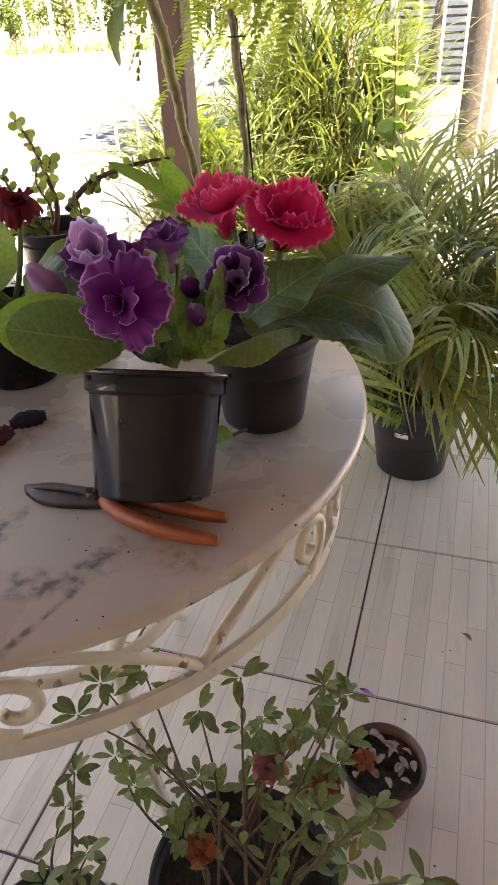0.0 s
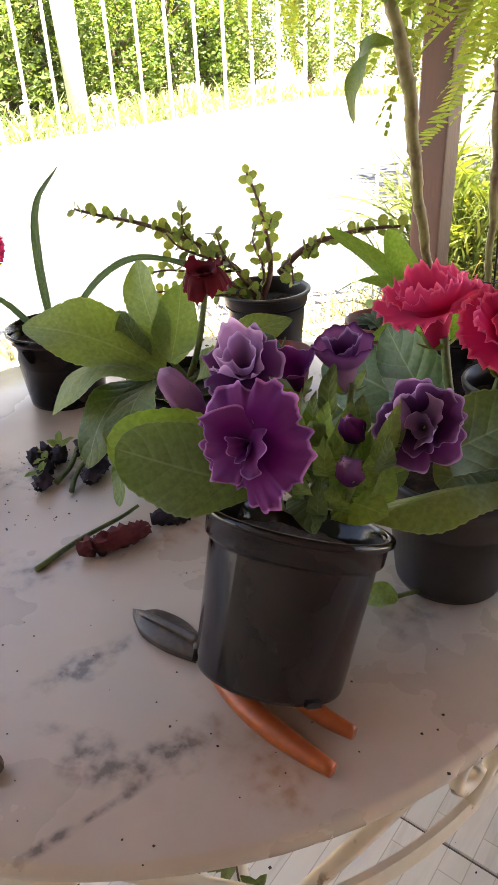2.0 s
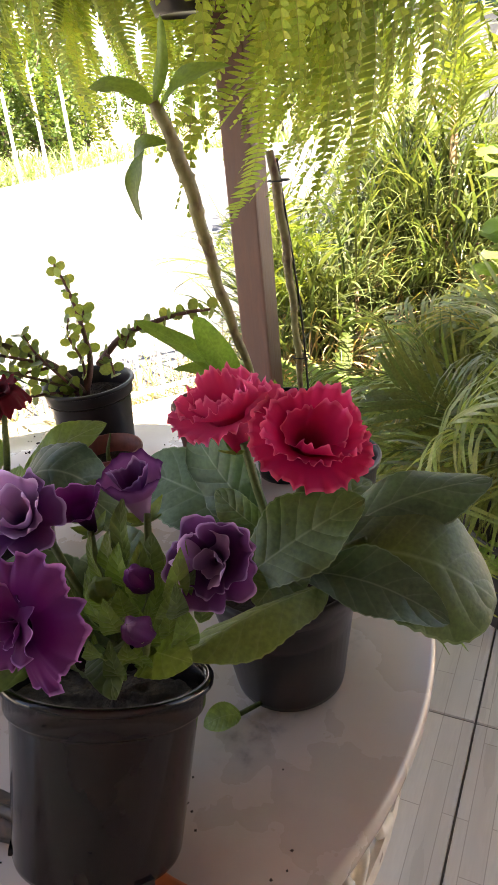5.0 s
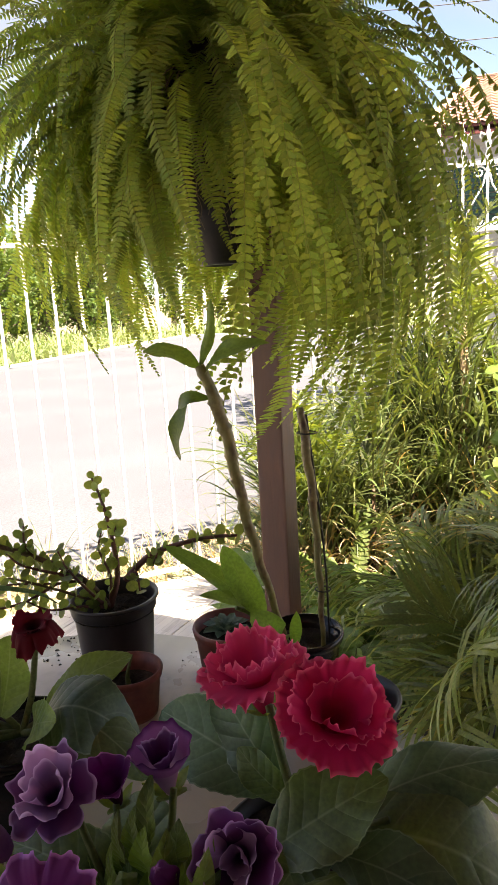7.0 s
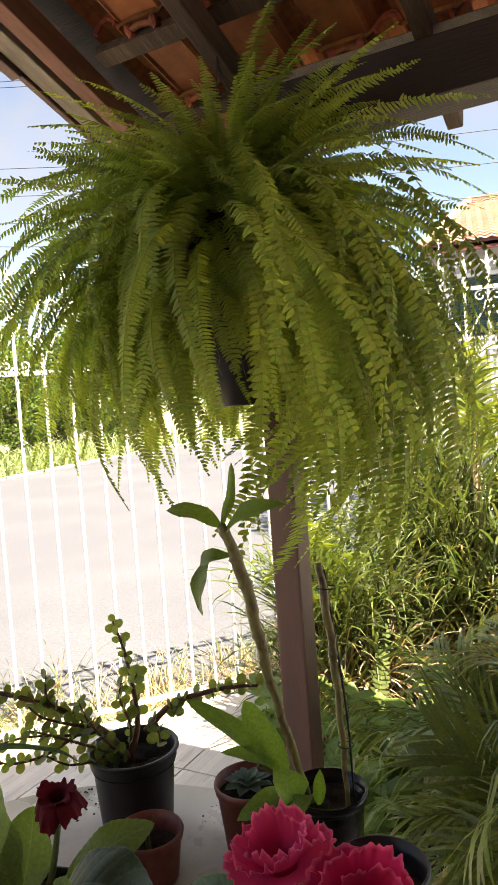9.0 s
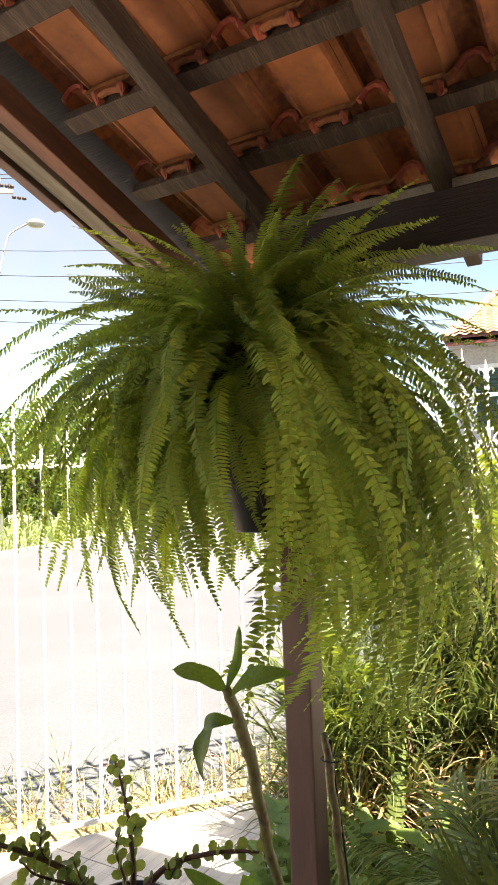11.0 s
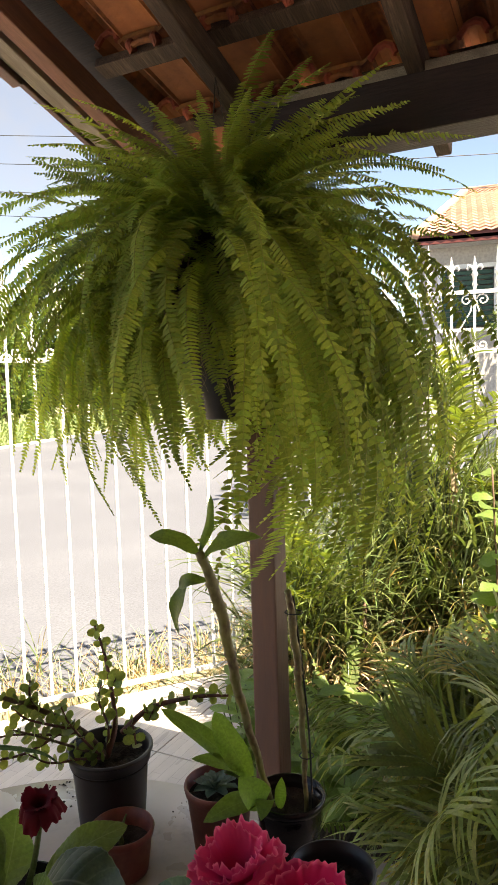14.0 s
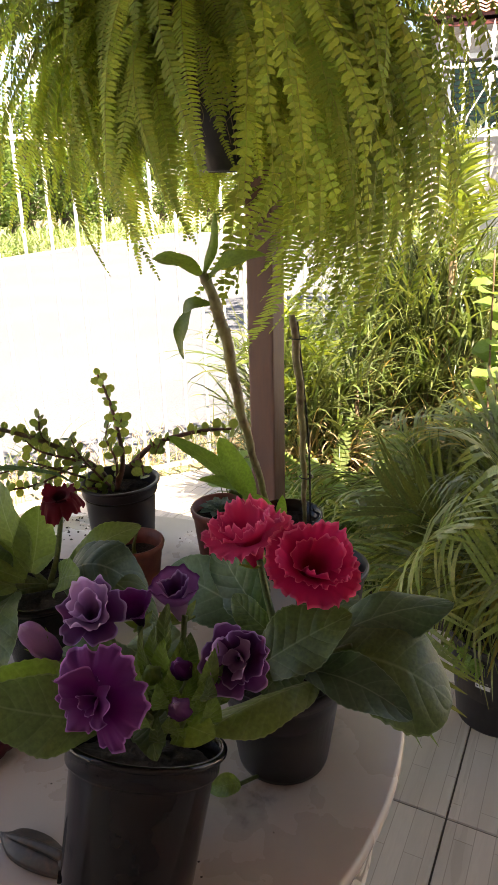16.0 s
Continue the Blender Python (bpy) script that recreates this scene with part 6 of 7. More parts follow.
# ---- on the floor ----
def azalea(center, pot_r, height, spread, seed, label, twigs, leaves, tops=()):
    rnd = random.Random(seed)
    P = thing("azalea", label, "potted plant")
    c = Vector(center)
    pot(P, pot_r, pot_r * 0.74, 0.20, "pot_matt", soil=0.17, m=Matrix.Translation(c), rim=0.018, lip=0.006)
    for k in range(twigs + len(tops)):
        a = rnd.uniform(0, 6.28)
        r = spread * math.sqrt(rnd.random())
        top = c + Vector((r * math.cos(a), r * math.sin(a), height * rnd.uniform(0.62, 1.0) - r * 0.15))
        if k >= twigs:
            top = Vector(tops[k - twigs])
        foot = c + Vector((pot_r * 0.4 * math.cos(a), pot_r * 0.4 * math.sin(a), 0.17))
        mid = foot.lerp(top, 0.5) + Vector((rnd.uniform(-0.02, 0.02), rnd.uniform(-0.02, 0.02), 0.02))
        path = bezier(foot, mid, top, n=6)
        t = part("twig", Geo().tube(path, [0.0028 * (1 - 0.65 * i / (len(path) - 1)) for i in range(len(path))], 5), "twig", P)
        mats = {}
        for q in range(leaves):
            s = 1.0 if q < 8 else rnd.uniform(0.35, 1.0)
            x = s * (len(path) - 1)
            i = min(int(x), len(path) - 2)
            p = path[i].lerp(path[i + 1], x - i)
            an = rnd.uniform(0, 6.28)
            up = rnd.uniform(-0.15, 1.1)
            o = Vector((math.cos(an), math.sin(an), up)).normalized()
            L = rnd.uniform(0.017, 0.032)
            side = o.cross(Vector((0, 0, 1))).normalized()
            nr = side.cross(o)
            w = L * rnd.uniform(0.34, 0.46)
            g = mats.setdefault("azalea" if rnd.random() > 0.05 else "azalea_old", [])
            st = p + o * 0.003
            g.append((st, o, side, nr, L, w))
        for mt, lst in mats.items():
            vs, fs, uvs = [], [], []
            for st, o, side, nr, L, w in lst:
                k0 = len(vs)
                for i, (s, hw) in enumerate(((0, 0.05), (0.28, 0.36), (0.58, 0.5), (0.86, 0.33), (1.0, 0.04))):
                    for e in (-1, 0, 1):
                        vs.append(tuple(st + o * L * s + side * w * hw * e + nr * (w * 0.16 * abs(e) * hw * 2 - L * 0.16 * s * s)))
                        uvs.append((s, 0.5 + 0.5 * e))
                for i in range(4):
                    for j in range(2):
                        fs.append((k0 + i * 3 + j, k0 + i * 3 + j + 1, k0 + i * 3 + j + 4, k0 + i * 3 + j + 3))
            me = bpy.data.meshes.new("leaves")
            me.from_pydata(vs, [], fs)
            lay = me.uv_layers.new(name="UVMap")
            lay.data.foreach_set("uv", [e for f in fs for i in f for e in uvs[i]])
            me.polygons.foreach_set("use_smooth", [True] * len(fs))
            me.materials.append(MAT[mt])
            part("leaves", me, None, t)
    return P


def faded_blossom(parent, at, r, mat, seed):
    rnd = random.Random(seed)
    f = part("blossom", Geo().lathe([(0, -r * 0.6), (r * 0.2, -r * 0.5), (r * 0.3, 0), (0, r * 0.1)], 8), mat, parent, m=Matrix.Translation(at))
    for k in range(7):
        a = k * 0.9
        rows = []
        for i in range(5):
            s = i / 4
            hw = r * 0.42 * math.sin(math.pi * (0.1 + 0.75 * s))
            p = Vector((math.cos(a), math.sin(a), rnd.uniform(-0.2, 0.5))) * r * s
            sd = Vector((-math.sin(a), math.cos(a), 0))
            rows.append([p + sd * e * hw + Vector((0, 0, rnd.uniform(-0.25, 0.25) * r)) for e in (-1, -0.3, 0.3, 1)])
        part("petal", uv_mesh("petal", rows, mat), None, f)


def floor_things():
    A = azalea((0.118, 0.665, 0), 0.125, 0.44, 0.22, 3, "leafy azalea bush in a charcoal pot on the floor", 20, 14, ((0.21, 0.73, 0.43), (0.235, 0.705, 0.40), (0.19, 0.745, 0.405), (0.165, 0.70, 0.42), (0.215, 0.69, 0.385), (0.245, 0.74, 0.39), (0.18, 0.72, 0.44), (-0.035, 0.700, 0.526), (-0.072, 0.700, 0.465), (0.018, 0.700, 0.553), (0.125, 0.700, 0.551), (0.075, 0.700, 0.490), (-0.021, 0.700, 0.351), (0.010, 0.700, 0.381), (0.215, 0.740, 0.497), (0.241, 0.740, 0.481)))
    faded_blossom(A, (0.155, 0.690, 0.405), 0.022, "faded_pink", 1)
    faded_blossom(A, (0.222, 0.690, 0.385), 0.020, "faded", 2)
    faded_blossom(A, (0.080, 0.620, 0.345), 0.020, "faded", 3)
    faded_blossom(A, (0.265, 0.72, 0.39), 0.016, "faded", 4)
    azalea((-0.115, 0.560, 0), 0.095, 0.44, 0.15, 9, "straggly azalea with yellowing leaves in a pot on the floor", 16, 13)
    P = thing("plant_pot", "small brown plastic pot filled with dry fallen leaves", "plant pot")
    c = Vector((0.318, 0.910, 0))
    pot(P, 0.069, 0.050, 0.100, "terra_brown", soil=0.082, m=Matrix.Translation(c), rim=0.010, lip=0.004)
    part("rim_band", Geo().lathe([(0.0685, 0.091), (0.0708, 0.0915), (0.0708, 0.1005), (0.066, 0.1008)], 40), "pot_matt", P, "dark rim of the pot", m=Matrix.Translation(c))
    rnd = random.Random(12)
    for k in range(26):
        a, r = rnd.uniform(0, 6.28), 0.056 * math.sqrt(rnd.random())
        b = c + Vector((r * math.cos(a), r * math.sin(a), 0.086 + rnd.uniform(0, 0.010)))
        o = Vector((rnd.uniform(-1, 1), rnd.uniform(-1, 1), rnd.uniform(-0.1, 0.35))).normalized()
        t = b + o * rnd.uniform(0.018, 0.030)
        if (t - c).xy.length > 0.062:
            t = b - Vector((o.x, o.y, -o.z)) * 0.018
        leaf(P, b, t, rnd.uniform(0.008, 0.013), (rnd.uniform(-0.3, 0.3), rnd.uniform(-0.3, 0.3), 1), "ash_leaf" if k % 4 else "dried", 0.003, 0.4, 0, 0, 6, 5, name="dry_leaf")
    T = thing("cut_branch", "short cut branch lying beside the azalea pot", "branch")
    stalk(T, ((0.165, 0.875, 0.075), (0.215, 0.860, 0.045), (0.268, 0.838, 0.012)), 0.009, 0.008, "twig", "wood", 9)
    T = thing("fallen_leaf", "small dry leaf on the floor tiles", "leaf")
    leaf(T, (0.515, 1.285, 0.002), (0.530, 1.262, 0.004), 0.010, (0, 0, 1), "dried", 0.004, 0.4, 0, 0, 7, 5)
    T = thing("fallen_petal", "small blue-grey petal on the floor tiles", "petal")
    leaf(T, (0.290, 1.125, 0.002), (0.320, 1.105, 0.003), 0.010, (0, 0, 1), "lilac", 0.003, 0.4, 0, 0, 7, 5)
    crumbs("soil_crumbs", "scattered crumbs of dark soil on the floor", "soil", (0.42, 1.05, 0.0), 0.30, 22, 0.0026, "soil", 11)


floor_things()


# ---- palms ----
def palm_frond(length, pairs, leaflet, width, droop, lift, seed, mat, vee=0.5, sweep=(0.5, 0.9), sag=0.17):
    """A feather-leaved palm frond; local X outwards, Z up."""
    rnd = random.Random(seed)
    rib, lf = Geo(), Geo()
    pts, p, ang = [], Vector((0, 0, 0)), lift
    st = 16
    for k in range(st + 1):
        pts.append(p.copy())
        p = p + Vector((math.cos(ang), rnd.uniform(-0.03, 0.03), math.sin(ang))) * (length / st)
        ang -= droop / st * (0.4 + 1.2 * k / st)
    rib.tube(pts, [0.0032 * (1 - 0.8 * k / st) + 0.0005 for k in range(st + 1)], 5)
    for k in range(pairs):
        s = 0.30 + 0.70 * k / (pairs - 1)
        x = s * st
        i = min(int(x), st - 1)
        q = pts[i].lerp(pts[i + 1], x - i)
        d = (pts[i + 1] - pts[i]).normalized()
        side = Vector((0, 1, 0))
        up = side.cross(d) * -1
        L = leaflet * (0.55 + 0.75 * math.sin(math.pi * min(1, 0.18 + 0.8 * (k / (pairs - 1))))) * rnd.uniform(0.72, 1.12)
        for sg in (-1, 1):
            o = (side * sg * rnd.uniform(0.6, 1.0) + d * rnd.uniform(*sweep) + up * (vee * rnd.uniform(-0.1, 1.2))).normalized()
            sd = o.cross(up).normalized()
            c = q.copy()
            dd = o.copy()
            vs = []
            for j in range(6):
                e = j / 5
                hw = width * 0.5 * math.sin(math.pi * min(1, 0.12 + 0.86 * e)) ** 0.8
                vs += [c - sd * hw, c + sd * hw]
                c = c + dd * (L / 5)
                dd = (dd + Vector((0, 0, -sag * rnd.uniform(0.6, 1.4)))).normalized()
            lf.add(vs, [(2 * j, 2 * j + 1, 2 * j + 3, 2 * j + 2) for j in range(5)])
    me = bpy.data.meshes.new("frond")
    k = len(rib.v)
    me.from_pydata(rib.v + lf.v, [], rib.f + [tuple(k + i for i in q) for q in lf.f])
    me.materials.append(MAT["stem"])
    me.materials.append(MAT[mat])
    me.polygons.foreach_set("material_index", [0] * len(rib.f) + [1] * len(lf.f))
    me.update()
    return me


def place_frond(parent, me, at, azimuth, tilt, roll=0.0, scale=1.0, name="frond"):
    m = Matrix.Translation(at) @ Matrix.Rotation(azimuth, 4, "Z") @ Matrix.Rotation(-tilt, 4, "Y") @ Matrix.Rotation(roll, 4, "X") @ Matrix.Scale(scale, 4)
    return part(name, me, None, parent, m=m)


def potted_palm():
    rnd = random.Random(17)
    P = thing("potted_palm", "bushy green palm in a large charcoal plastic pot", "potted plant")
    c = Vector((0.462, 1.945, 0))
    pot(P, 0.138, 0.098, 0.265, "pot_matt", soil=0.235, m=Matrix.Translation(c), rim=0.022, lip=0.008)
    tag = Geo()
    for r0, r1 in ((0.0, 0.014), (0.020, 0.034)):
        rows = []
        for i in range(2):
            z = 0.150 + (r0, r1)[i]
            rad = 0.098 + 0.032 * z / 0.243 + 0.0022
            rows.append([(rad * math.cos(a), rad * math.sin(a), z) for a in [radians(-122 + 3.6 * k) for k in range(6)]])
        tag.grid(rows)
    lb = part("label", tag, "paper", P, "white paper price label", m=Matrix.Translation(c), smooth=False)
    for z, a0, n in ((0.157, -121, 3), (0.177, -120, 4), (0.161, -114, 3), (0.180, -113, 2)):
        rad = 0.098 + 0.032 * z / 0.243 + 0.0030
        g = Geo().grid([[(rad * math.cos(a), rad * math.sin(a), zz) for a in [radians(a0 + 1.5 * k) for k in range(n)]] for zz in (z - 0.0018, z + 0.0018)])
        part("print", g, "ink", lb, smooth=False)
    green = [palm_frond(rnd.uniform(0.44, 0.66), 15, rnd.uniform(0.15, 0.22), 0.0095, rnd.uniform(0.7, 1.6), rnd.uniform(1.2, 1.5), 400 + k, "palm", 0.25, (1.0, 2.2), rnd.uniform(0.18, 0.34)) for k in range(12)]
    low = [palm_frond(rnd.uniform(0.22, 0.36), 11, rnd.uniform(0.16, 0.24), 0.0090, rnd.uniform(1.4, 2.3), rnd.uniform(0.5, 0.9), 430 + k, "palm_dry" if k % 4 == 1 else "palm", 0.05, (0.9, 1.8), 0.40) for k in range(9)]
    for k in range(84):
        a = k * 2.39996 + rnd.uniform(-0.3, 0.3)
        r = rnd.uniform(0.0, 0.085)
        place_frond(P, rnd.choice(green), c + Vector((r * math.cos(a), r * math.sin(a), 0.235 + rnd.uniform(0, 0.20))), a + rnd.uniform(-0.6, 0.6), rnd.uniform(-0.35, 0.25), rnd.uniform(-1.0, 1.0), rnd.uniform(0.70, 1.12) * (0.86 if math.cos(a) < -0.3 else 1.0))
    for k in range(64):
        a = k * 2.39996 + rnd.uniform(-0.3, 0.3)
        r = rnd.uniform(0.03, 0.12)
        place_frond(P, rnd.choice(low), c + Vector((r * math.cos(a), r * math.sin(a), 0.32 + rnd.uniform(0, 0.36))), a + rnd.uniform(-0.4, 0.4), rnd.uniform(-0.2, 0.4), rnd.uniform(-0.8, 0.8), rnd.uniform(0.8, 1.1) * (0.85 if math.cos(a) < -0.3 else 1.0))
    for k in range(22):
        a, r = rnd.uniform(0, 6.28), rnd.uniform(0.01, 0.09)
        b = c + Vector((r * math.cos(a), r * math.sin(a), 0.232))
        stalk(P, (b, b + Vector((math.cos(a) * 0.02, math.sin(a) * 0.02, 0.12)), b + Vector((math.cos(a) * 0.05, math.sin(a) * 0.05, 0.26))), 0.004, 0.003, "twig" if k % 3 else "stem", "stem", 5, 4)
    for k in range(9):
        a = rnd.uniform(3.4, 4.4)
        b = c + Vector((0.115 * math.cos(a), 0.115 * math.sin(a), 0.24))
        for q in range(5):
            an = rnd.uniform(0, 6.28)
            t = b + Vector((math.cos(an) * 0.025, math.sin(an) * 0.025, rnd.uniform(-0.06, 0.02)))
            leaf(P, b + Vector((0, 0, rnd.uniform(-0.03, 0.03))), t + Vector((-0.02, -0.01, 0)), 0.016, (math.cos(an), -0.5, 0.7), "shoot", 0.004, 0.2, 0, 0.06, 6, 5)


potted_palm()


def strap_blades(g, at, count, length, width, spread, rnd, lean=0.5, up=0.9):
    """Arching strap leaves rising from one clump, added to g."""
    for k in range(count):
        a = rnd.uniform(0, 6.28)
        L = length * rnd.uniform(0.55, 1.15)
        p = Vector(at) + Vector((math.cos(a), math.sin(a), 0)) * spread * rnd.random()
        ang = rnd.uniform(up - 0.35, 1.5)
        d_ang = rnd.uniform(0.8, 2.4)
        side = Vector((-math.sin(a), math.cos(a), 0))
        tw = rnd.uniform(-0.5, 0.5)
        side = (side + Vector((0, 0, tw))).normalized()
        w = width * rnd.uniform(0.6, 1.2)
        vs = []
        for j in range(7):
            e = j / 6
            hw = w * 0.5 * (1 - e ** 2.5) * min(1, 0.5 + 2 * e)
            vs += [p - side * hw, p + side * hw]
            p = p + Vector((math.cos(a) * math.cos(ang), math.sin(a) * math.cos(ang), math.sin(ang))) * (L / 6)
            ang -= d_ang / 6 * (0.5 + e)
        g.add(vs, [(2 * j, 2 * j + 1, 2 * j + 3, 2 * j + 2) for j in range(6)])


def garden():
    rnd = random.Random(33)
    # a bank of strap-leaved clumps behind the post, up to the fence
    spots = []
    for k in range(40):
        x = rnd.uniform(-0.38, 0.50)
        y = rnd.uniform(2.75, 3.9)
        if -0.12 < x < 0.55 and y < 3.12:
            continue
        if x < 0.1 and y > 3.65 + x:
            continue
        spots.append((x, y))
    spots += [(rnd.uniform(-0.02, 0.46), rnd.uniform(3.2, 3.85)) for k in range(26)]
    spots += [(rnd.uniform(-0.44, 0.02), rnd.uniform(2.95, 3.55)) for k in range(16)]
    spots += [(rnd.uniform(-0.05, 0.40), rnd.uniform(3.4, 3.8)) for k in range(12)]
    for k, (x, y) in enumerate(spots):
        h = 0.30 + 0.50 * (y - 2.7)
        g, dry = Geo(), Geo()
        z0 = 0.02
        T = thing("strap_leaf_clump", "tangled clump of long green strap leaves in the garden", "garden plant", at=(x, y, z0), group="strap-leaved clumps of the garden bed")
        tall = rnd.uniform(0.55, 0.95) * (0.65 + 0.45 * (y - 2.75)) * (1.1 if k >= len(spots) - 12 else 1.0)
        for lev in (0.15, 0.55, 0.85):
            strap_blades(g, (0, 0, tall * lev), 30, tall * 0.62, 0.0125, 0.13, rnd)
        strap_blades(dry, (0, 0, tall * 0.45), 26, tall * 0.5, 0.011, 0.13, rnd, up=0.1)
        tagged(part("leaves", g, "grass", T, smooth=True), kind="stuff")
        tagged(part("dry_leaves", dry, "straw", T, "dry straw-coloured leaves", smooth=True), kind="stuff")
        part("stem", Geo().tube([(0, 0, -0.02), (0.01, 0, tall * 0.4), (0, 0.02, tall * 0.8)], [0.016, 0.012, 0.006], 6), "twig", T)
    # light fern clumps at the foot of the post
    small = [frond(rnd.uniform(0.24, 0.36), rnd.uniform(0.5, 1.2), 0.030, 500 + k, rnd.uniform(1.0, 1.4), pairs=24, mat="garden_fern") for k in range(6)]
    for x, y, z, n in ((0.10, 2.36, 0.02, 16), (0.26, 2.46, 0.02, 15), (0.02, 2.60, 0.02, 14), (-0.40, 2.45, 0.0, 12), (0.40, 2.62, 0.02, 12), (0.18, 2.72, 0.02, 16), (-0.15, 2.72, 0.02, 12)):
        T = thing("garden_fern", "light green fern growing beside the post", "fern", at=(x, y, z), group="ferns of the garden bed")
        for k in range(n):
            a = rnd.uniform(0, 6.28)
            place_frond(T, rnd.choice(small), (0.02 * math.cos(a), 0.02 * math.sin(a), 0), a, rnd.uniform(-0.3, 0.2), 0, rnd.uniform(0.8, 1.25))
    tall = [frond(rnd.uniform(0.46, 0.62), rnd.uniform(0.4, 1.0), 0.034, 520 + k, rnd.uniform(1.15, 1.45), pairs=32, mat="garden_fern") for k in range(5)]
    for x, y, n in ((-0.03, 2.46, 10), (0.07, 2.52, 9), (-0.10, 2.56, 9), (0.14, 2.40, 8)):
        T = thing("garden_fern", "tall light green fern growing behind the post", "fern", at=(x, y, 0.02), group="ferns of the garden bed")
        for k in range(n):
            a = rnd.uniform(0, 6.28)
            place_frond(T, rnd.choice(tall), (0.02 * math.cos(a), 0.02 * math.sin(a), 0), a, rnd.uniform(-0.15, 0.2), 0, rnd.uniform(0.8, 1.2))
    # broad-leaved weeds
    for k in range(15):
        x, y = rnd.uniform(-0.42, 0.42), rnd.uniform(2.28, 2.8)
        if k < 4:
            x, y = (-0.05 + 0.1 * k, 2.28 + 0.04 * k)
        T = thing("weed", "broad-leaved green weed in the garden bed", "garden plant", at=(x, y, 0.01), group="weeds of the garden bed")
        for q in range(4):
            a = rnd.uniform(0, 6.28)
            h = rnd.uniform(0.22, 0.46)
            top = Vector((math.cos(a) * 0.07, math.sin(a) * 0.07, h))
            stalk(T, ((0, 0, 0), top * 0.5 + Vector((0, 0, 0.03)), top), 0.003, 0.002, n=4, sides=5)
            for s in range(6):
                an = rnd.uniform(0, 6.28)
                b = top * rnd.uniform(0.55, 1.0)
                o = Vector((math.cos(an), math.sin(an), rnd.uniform(-0.2, 0.5)))
                leaf(T, b, b + o * rnd.uniform(0.06, 0.11), rnd.uniform(0.035, 0.055), (0, -0.3, 1), "weed", 0.008, 0.15, 0.0008, 0.03, 8, 5)
    # feather palms by the fence
    gp = [palm_frond(rnd.uniform(0.62, 0.80), 22, 0.19, 0.018, rnd.uniform(0.5, 1.1), rnd.uniform(1.15, 1.4), 600 + k, "areca", 0.7) for k in range(5)]
    for x, y, n, sc, tall in ((0.27, 3.42, 9, 0.66, 1.16), (0.44, 3.66, 6, 0.60, 0.85), (-0.32, 2.95, 8, 0.58, 0.50)):
        T = thing("garden_palm", "young yellow-green feather palm in the garden", "palm", at=(x, y, 0.02), group="palms of the garden bed")
        part("trunk", Geo().tube([(0, 0, 0), (0.01, 0, 0.5 * tall), (0.0, 0, tall)], [0.030, 0.024, 0.012], 9), "straw", T, "yellowish leaf sheaths")
        for k in range(n):
            place_frond(T, rnd.choice(gp), (0, 0, tall * (0.72 + 0.26 * k / n)), k * 2.4 + rnd.uniform(-0.3, 0.3), rnd.uniform(-0.35, 0.15) + 0.35 * k / n, 0, sc * rnd.uniform(0.85, 1.1))
    # tall broad-leaved shrub with lit leaves
    T = thing("shrub", "slender shrub with bright sunlit green leaves", "shrub", at=(0.45, 2.80, 0))
    for q in range(3):
        b = Vector((0.03 * q, 0.02 * q, 0))
        top = Vector((0.05 * q - 0.05, 0.03 * q, 1.12 - 0.16 * q))
        stalk(T, (b, top * 0.5, top), 0.006, 0.003, "twig", n=5)
        for s in range(11):
            e = rnd.uniform(0.55, 1.0)
            p = b.lerp(top, e)
            a = rnd.uniform(0, 6.28)
            o = Vector((math.cos(a), math.sin(a), rnd.uniform(-0.3, 0.4)))
            leaf(T, p, p + o * rnd.uniform(0.07, 0.11), rnd.uniform(0.05, 0.075), (0, -0.5, 0.8), "bright", 0.008, 0.1, 0.0008, 0.03, 8, 5)


garden()


# ---- outside the fence ----
def roadside():
    rnd = random.Random(71)
    g, d = Geo(), Geo()
    nrm = Vector((-FENCE_DIR.y, FENCE_DIR.x, 0))
    for k in range(190):
        p = CORNER - FENCE_DIR * rnd.uniform(0, 5.4) + nrm * rnd.uniform(0.06, 0.70)
        strap_blades(g if rnd.random() < 0.55 else d, (p.x, p.y, -0.12), 12, rnd.uniform(0.16, 0.42), 0.007, 0.07, rnd)
    for k in range(50):
        p = CORNER + Vector((rnd.uniform(0, 4), rnd.uniform(0.08, 0.5), -0.12))
        strap_blades(g, p, 10, rnd.uniform(0.2, 0.4), 0.008, 0.07, rnd)
    solid("roadside_grass", g, "grass", "thin green grass growing outside the fence", "grass", "stuff", smooth=True)
    solid("roadside_straw", d, "straw", "dry yellow grass growing outside the fence", "grass", "stuff", smooth=True)
    gr = Geo()
    rows = []
    for j in range(10):
        q = j / 9
        rows.append([tuple(CORNER - FENCE_DIR * (5.6 - 5.7 * i / 30) + nrm * (0.03 + 0.95 * q * (0.8 + 0.2 * math.sin(i * 1.7))) + Vector((0, 0, -0.10 - 0.03 * q))) for i in range(31)])
    solid("grass_strip", gr.grid(rows), "verge", "dry earth strip outside the fence", "ground", "structure", smooth=True)
    # far bank with tall grass
    b = Geo()
    for k in range(1500):
        x, y = rnd.uniform(-15.5, -11.1), rnd.uniform(4, 30)
        h = 0.5 if x > -12 else 0.9
        strap_blades(b, (x, y, -0.14), 4, h * rnd.uniform(0.6, 1.3), 0.06, 0.3, rnd)
    for k in range(420):
        strap_blades(b, (rnd.uniform(-12, 2), rnd.uniform(28.3, 31), -0.14), 4, rnd.uniform(0.4, 1.0), 0.07, 0.3, rnd)
    solid("bank_grass", b, "tree_dry", "tall sunlit grass on the far bank of the street", "grass", "stuff", smooth=True)


roadside()


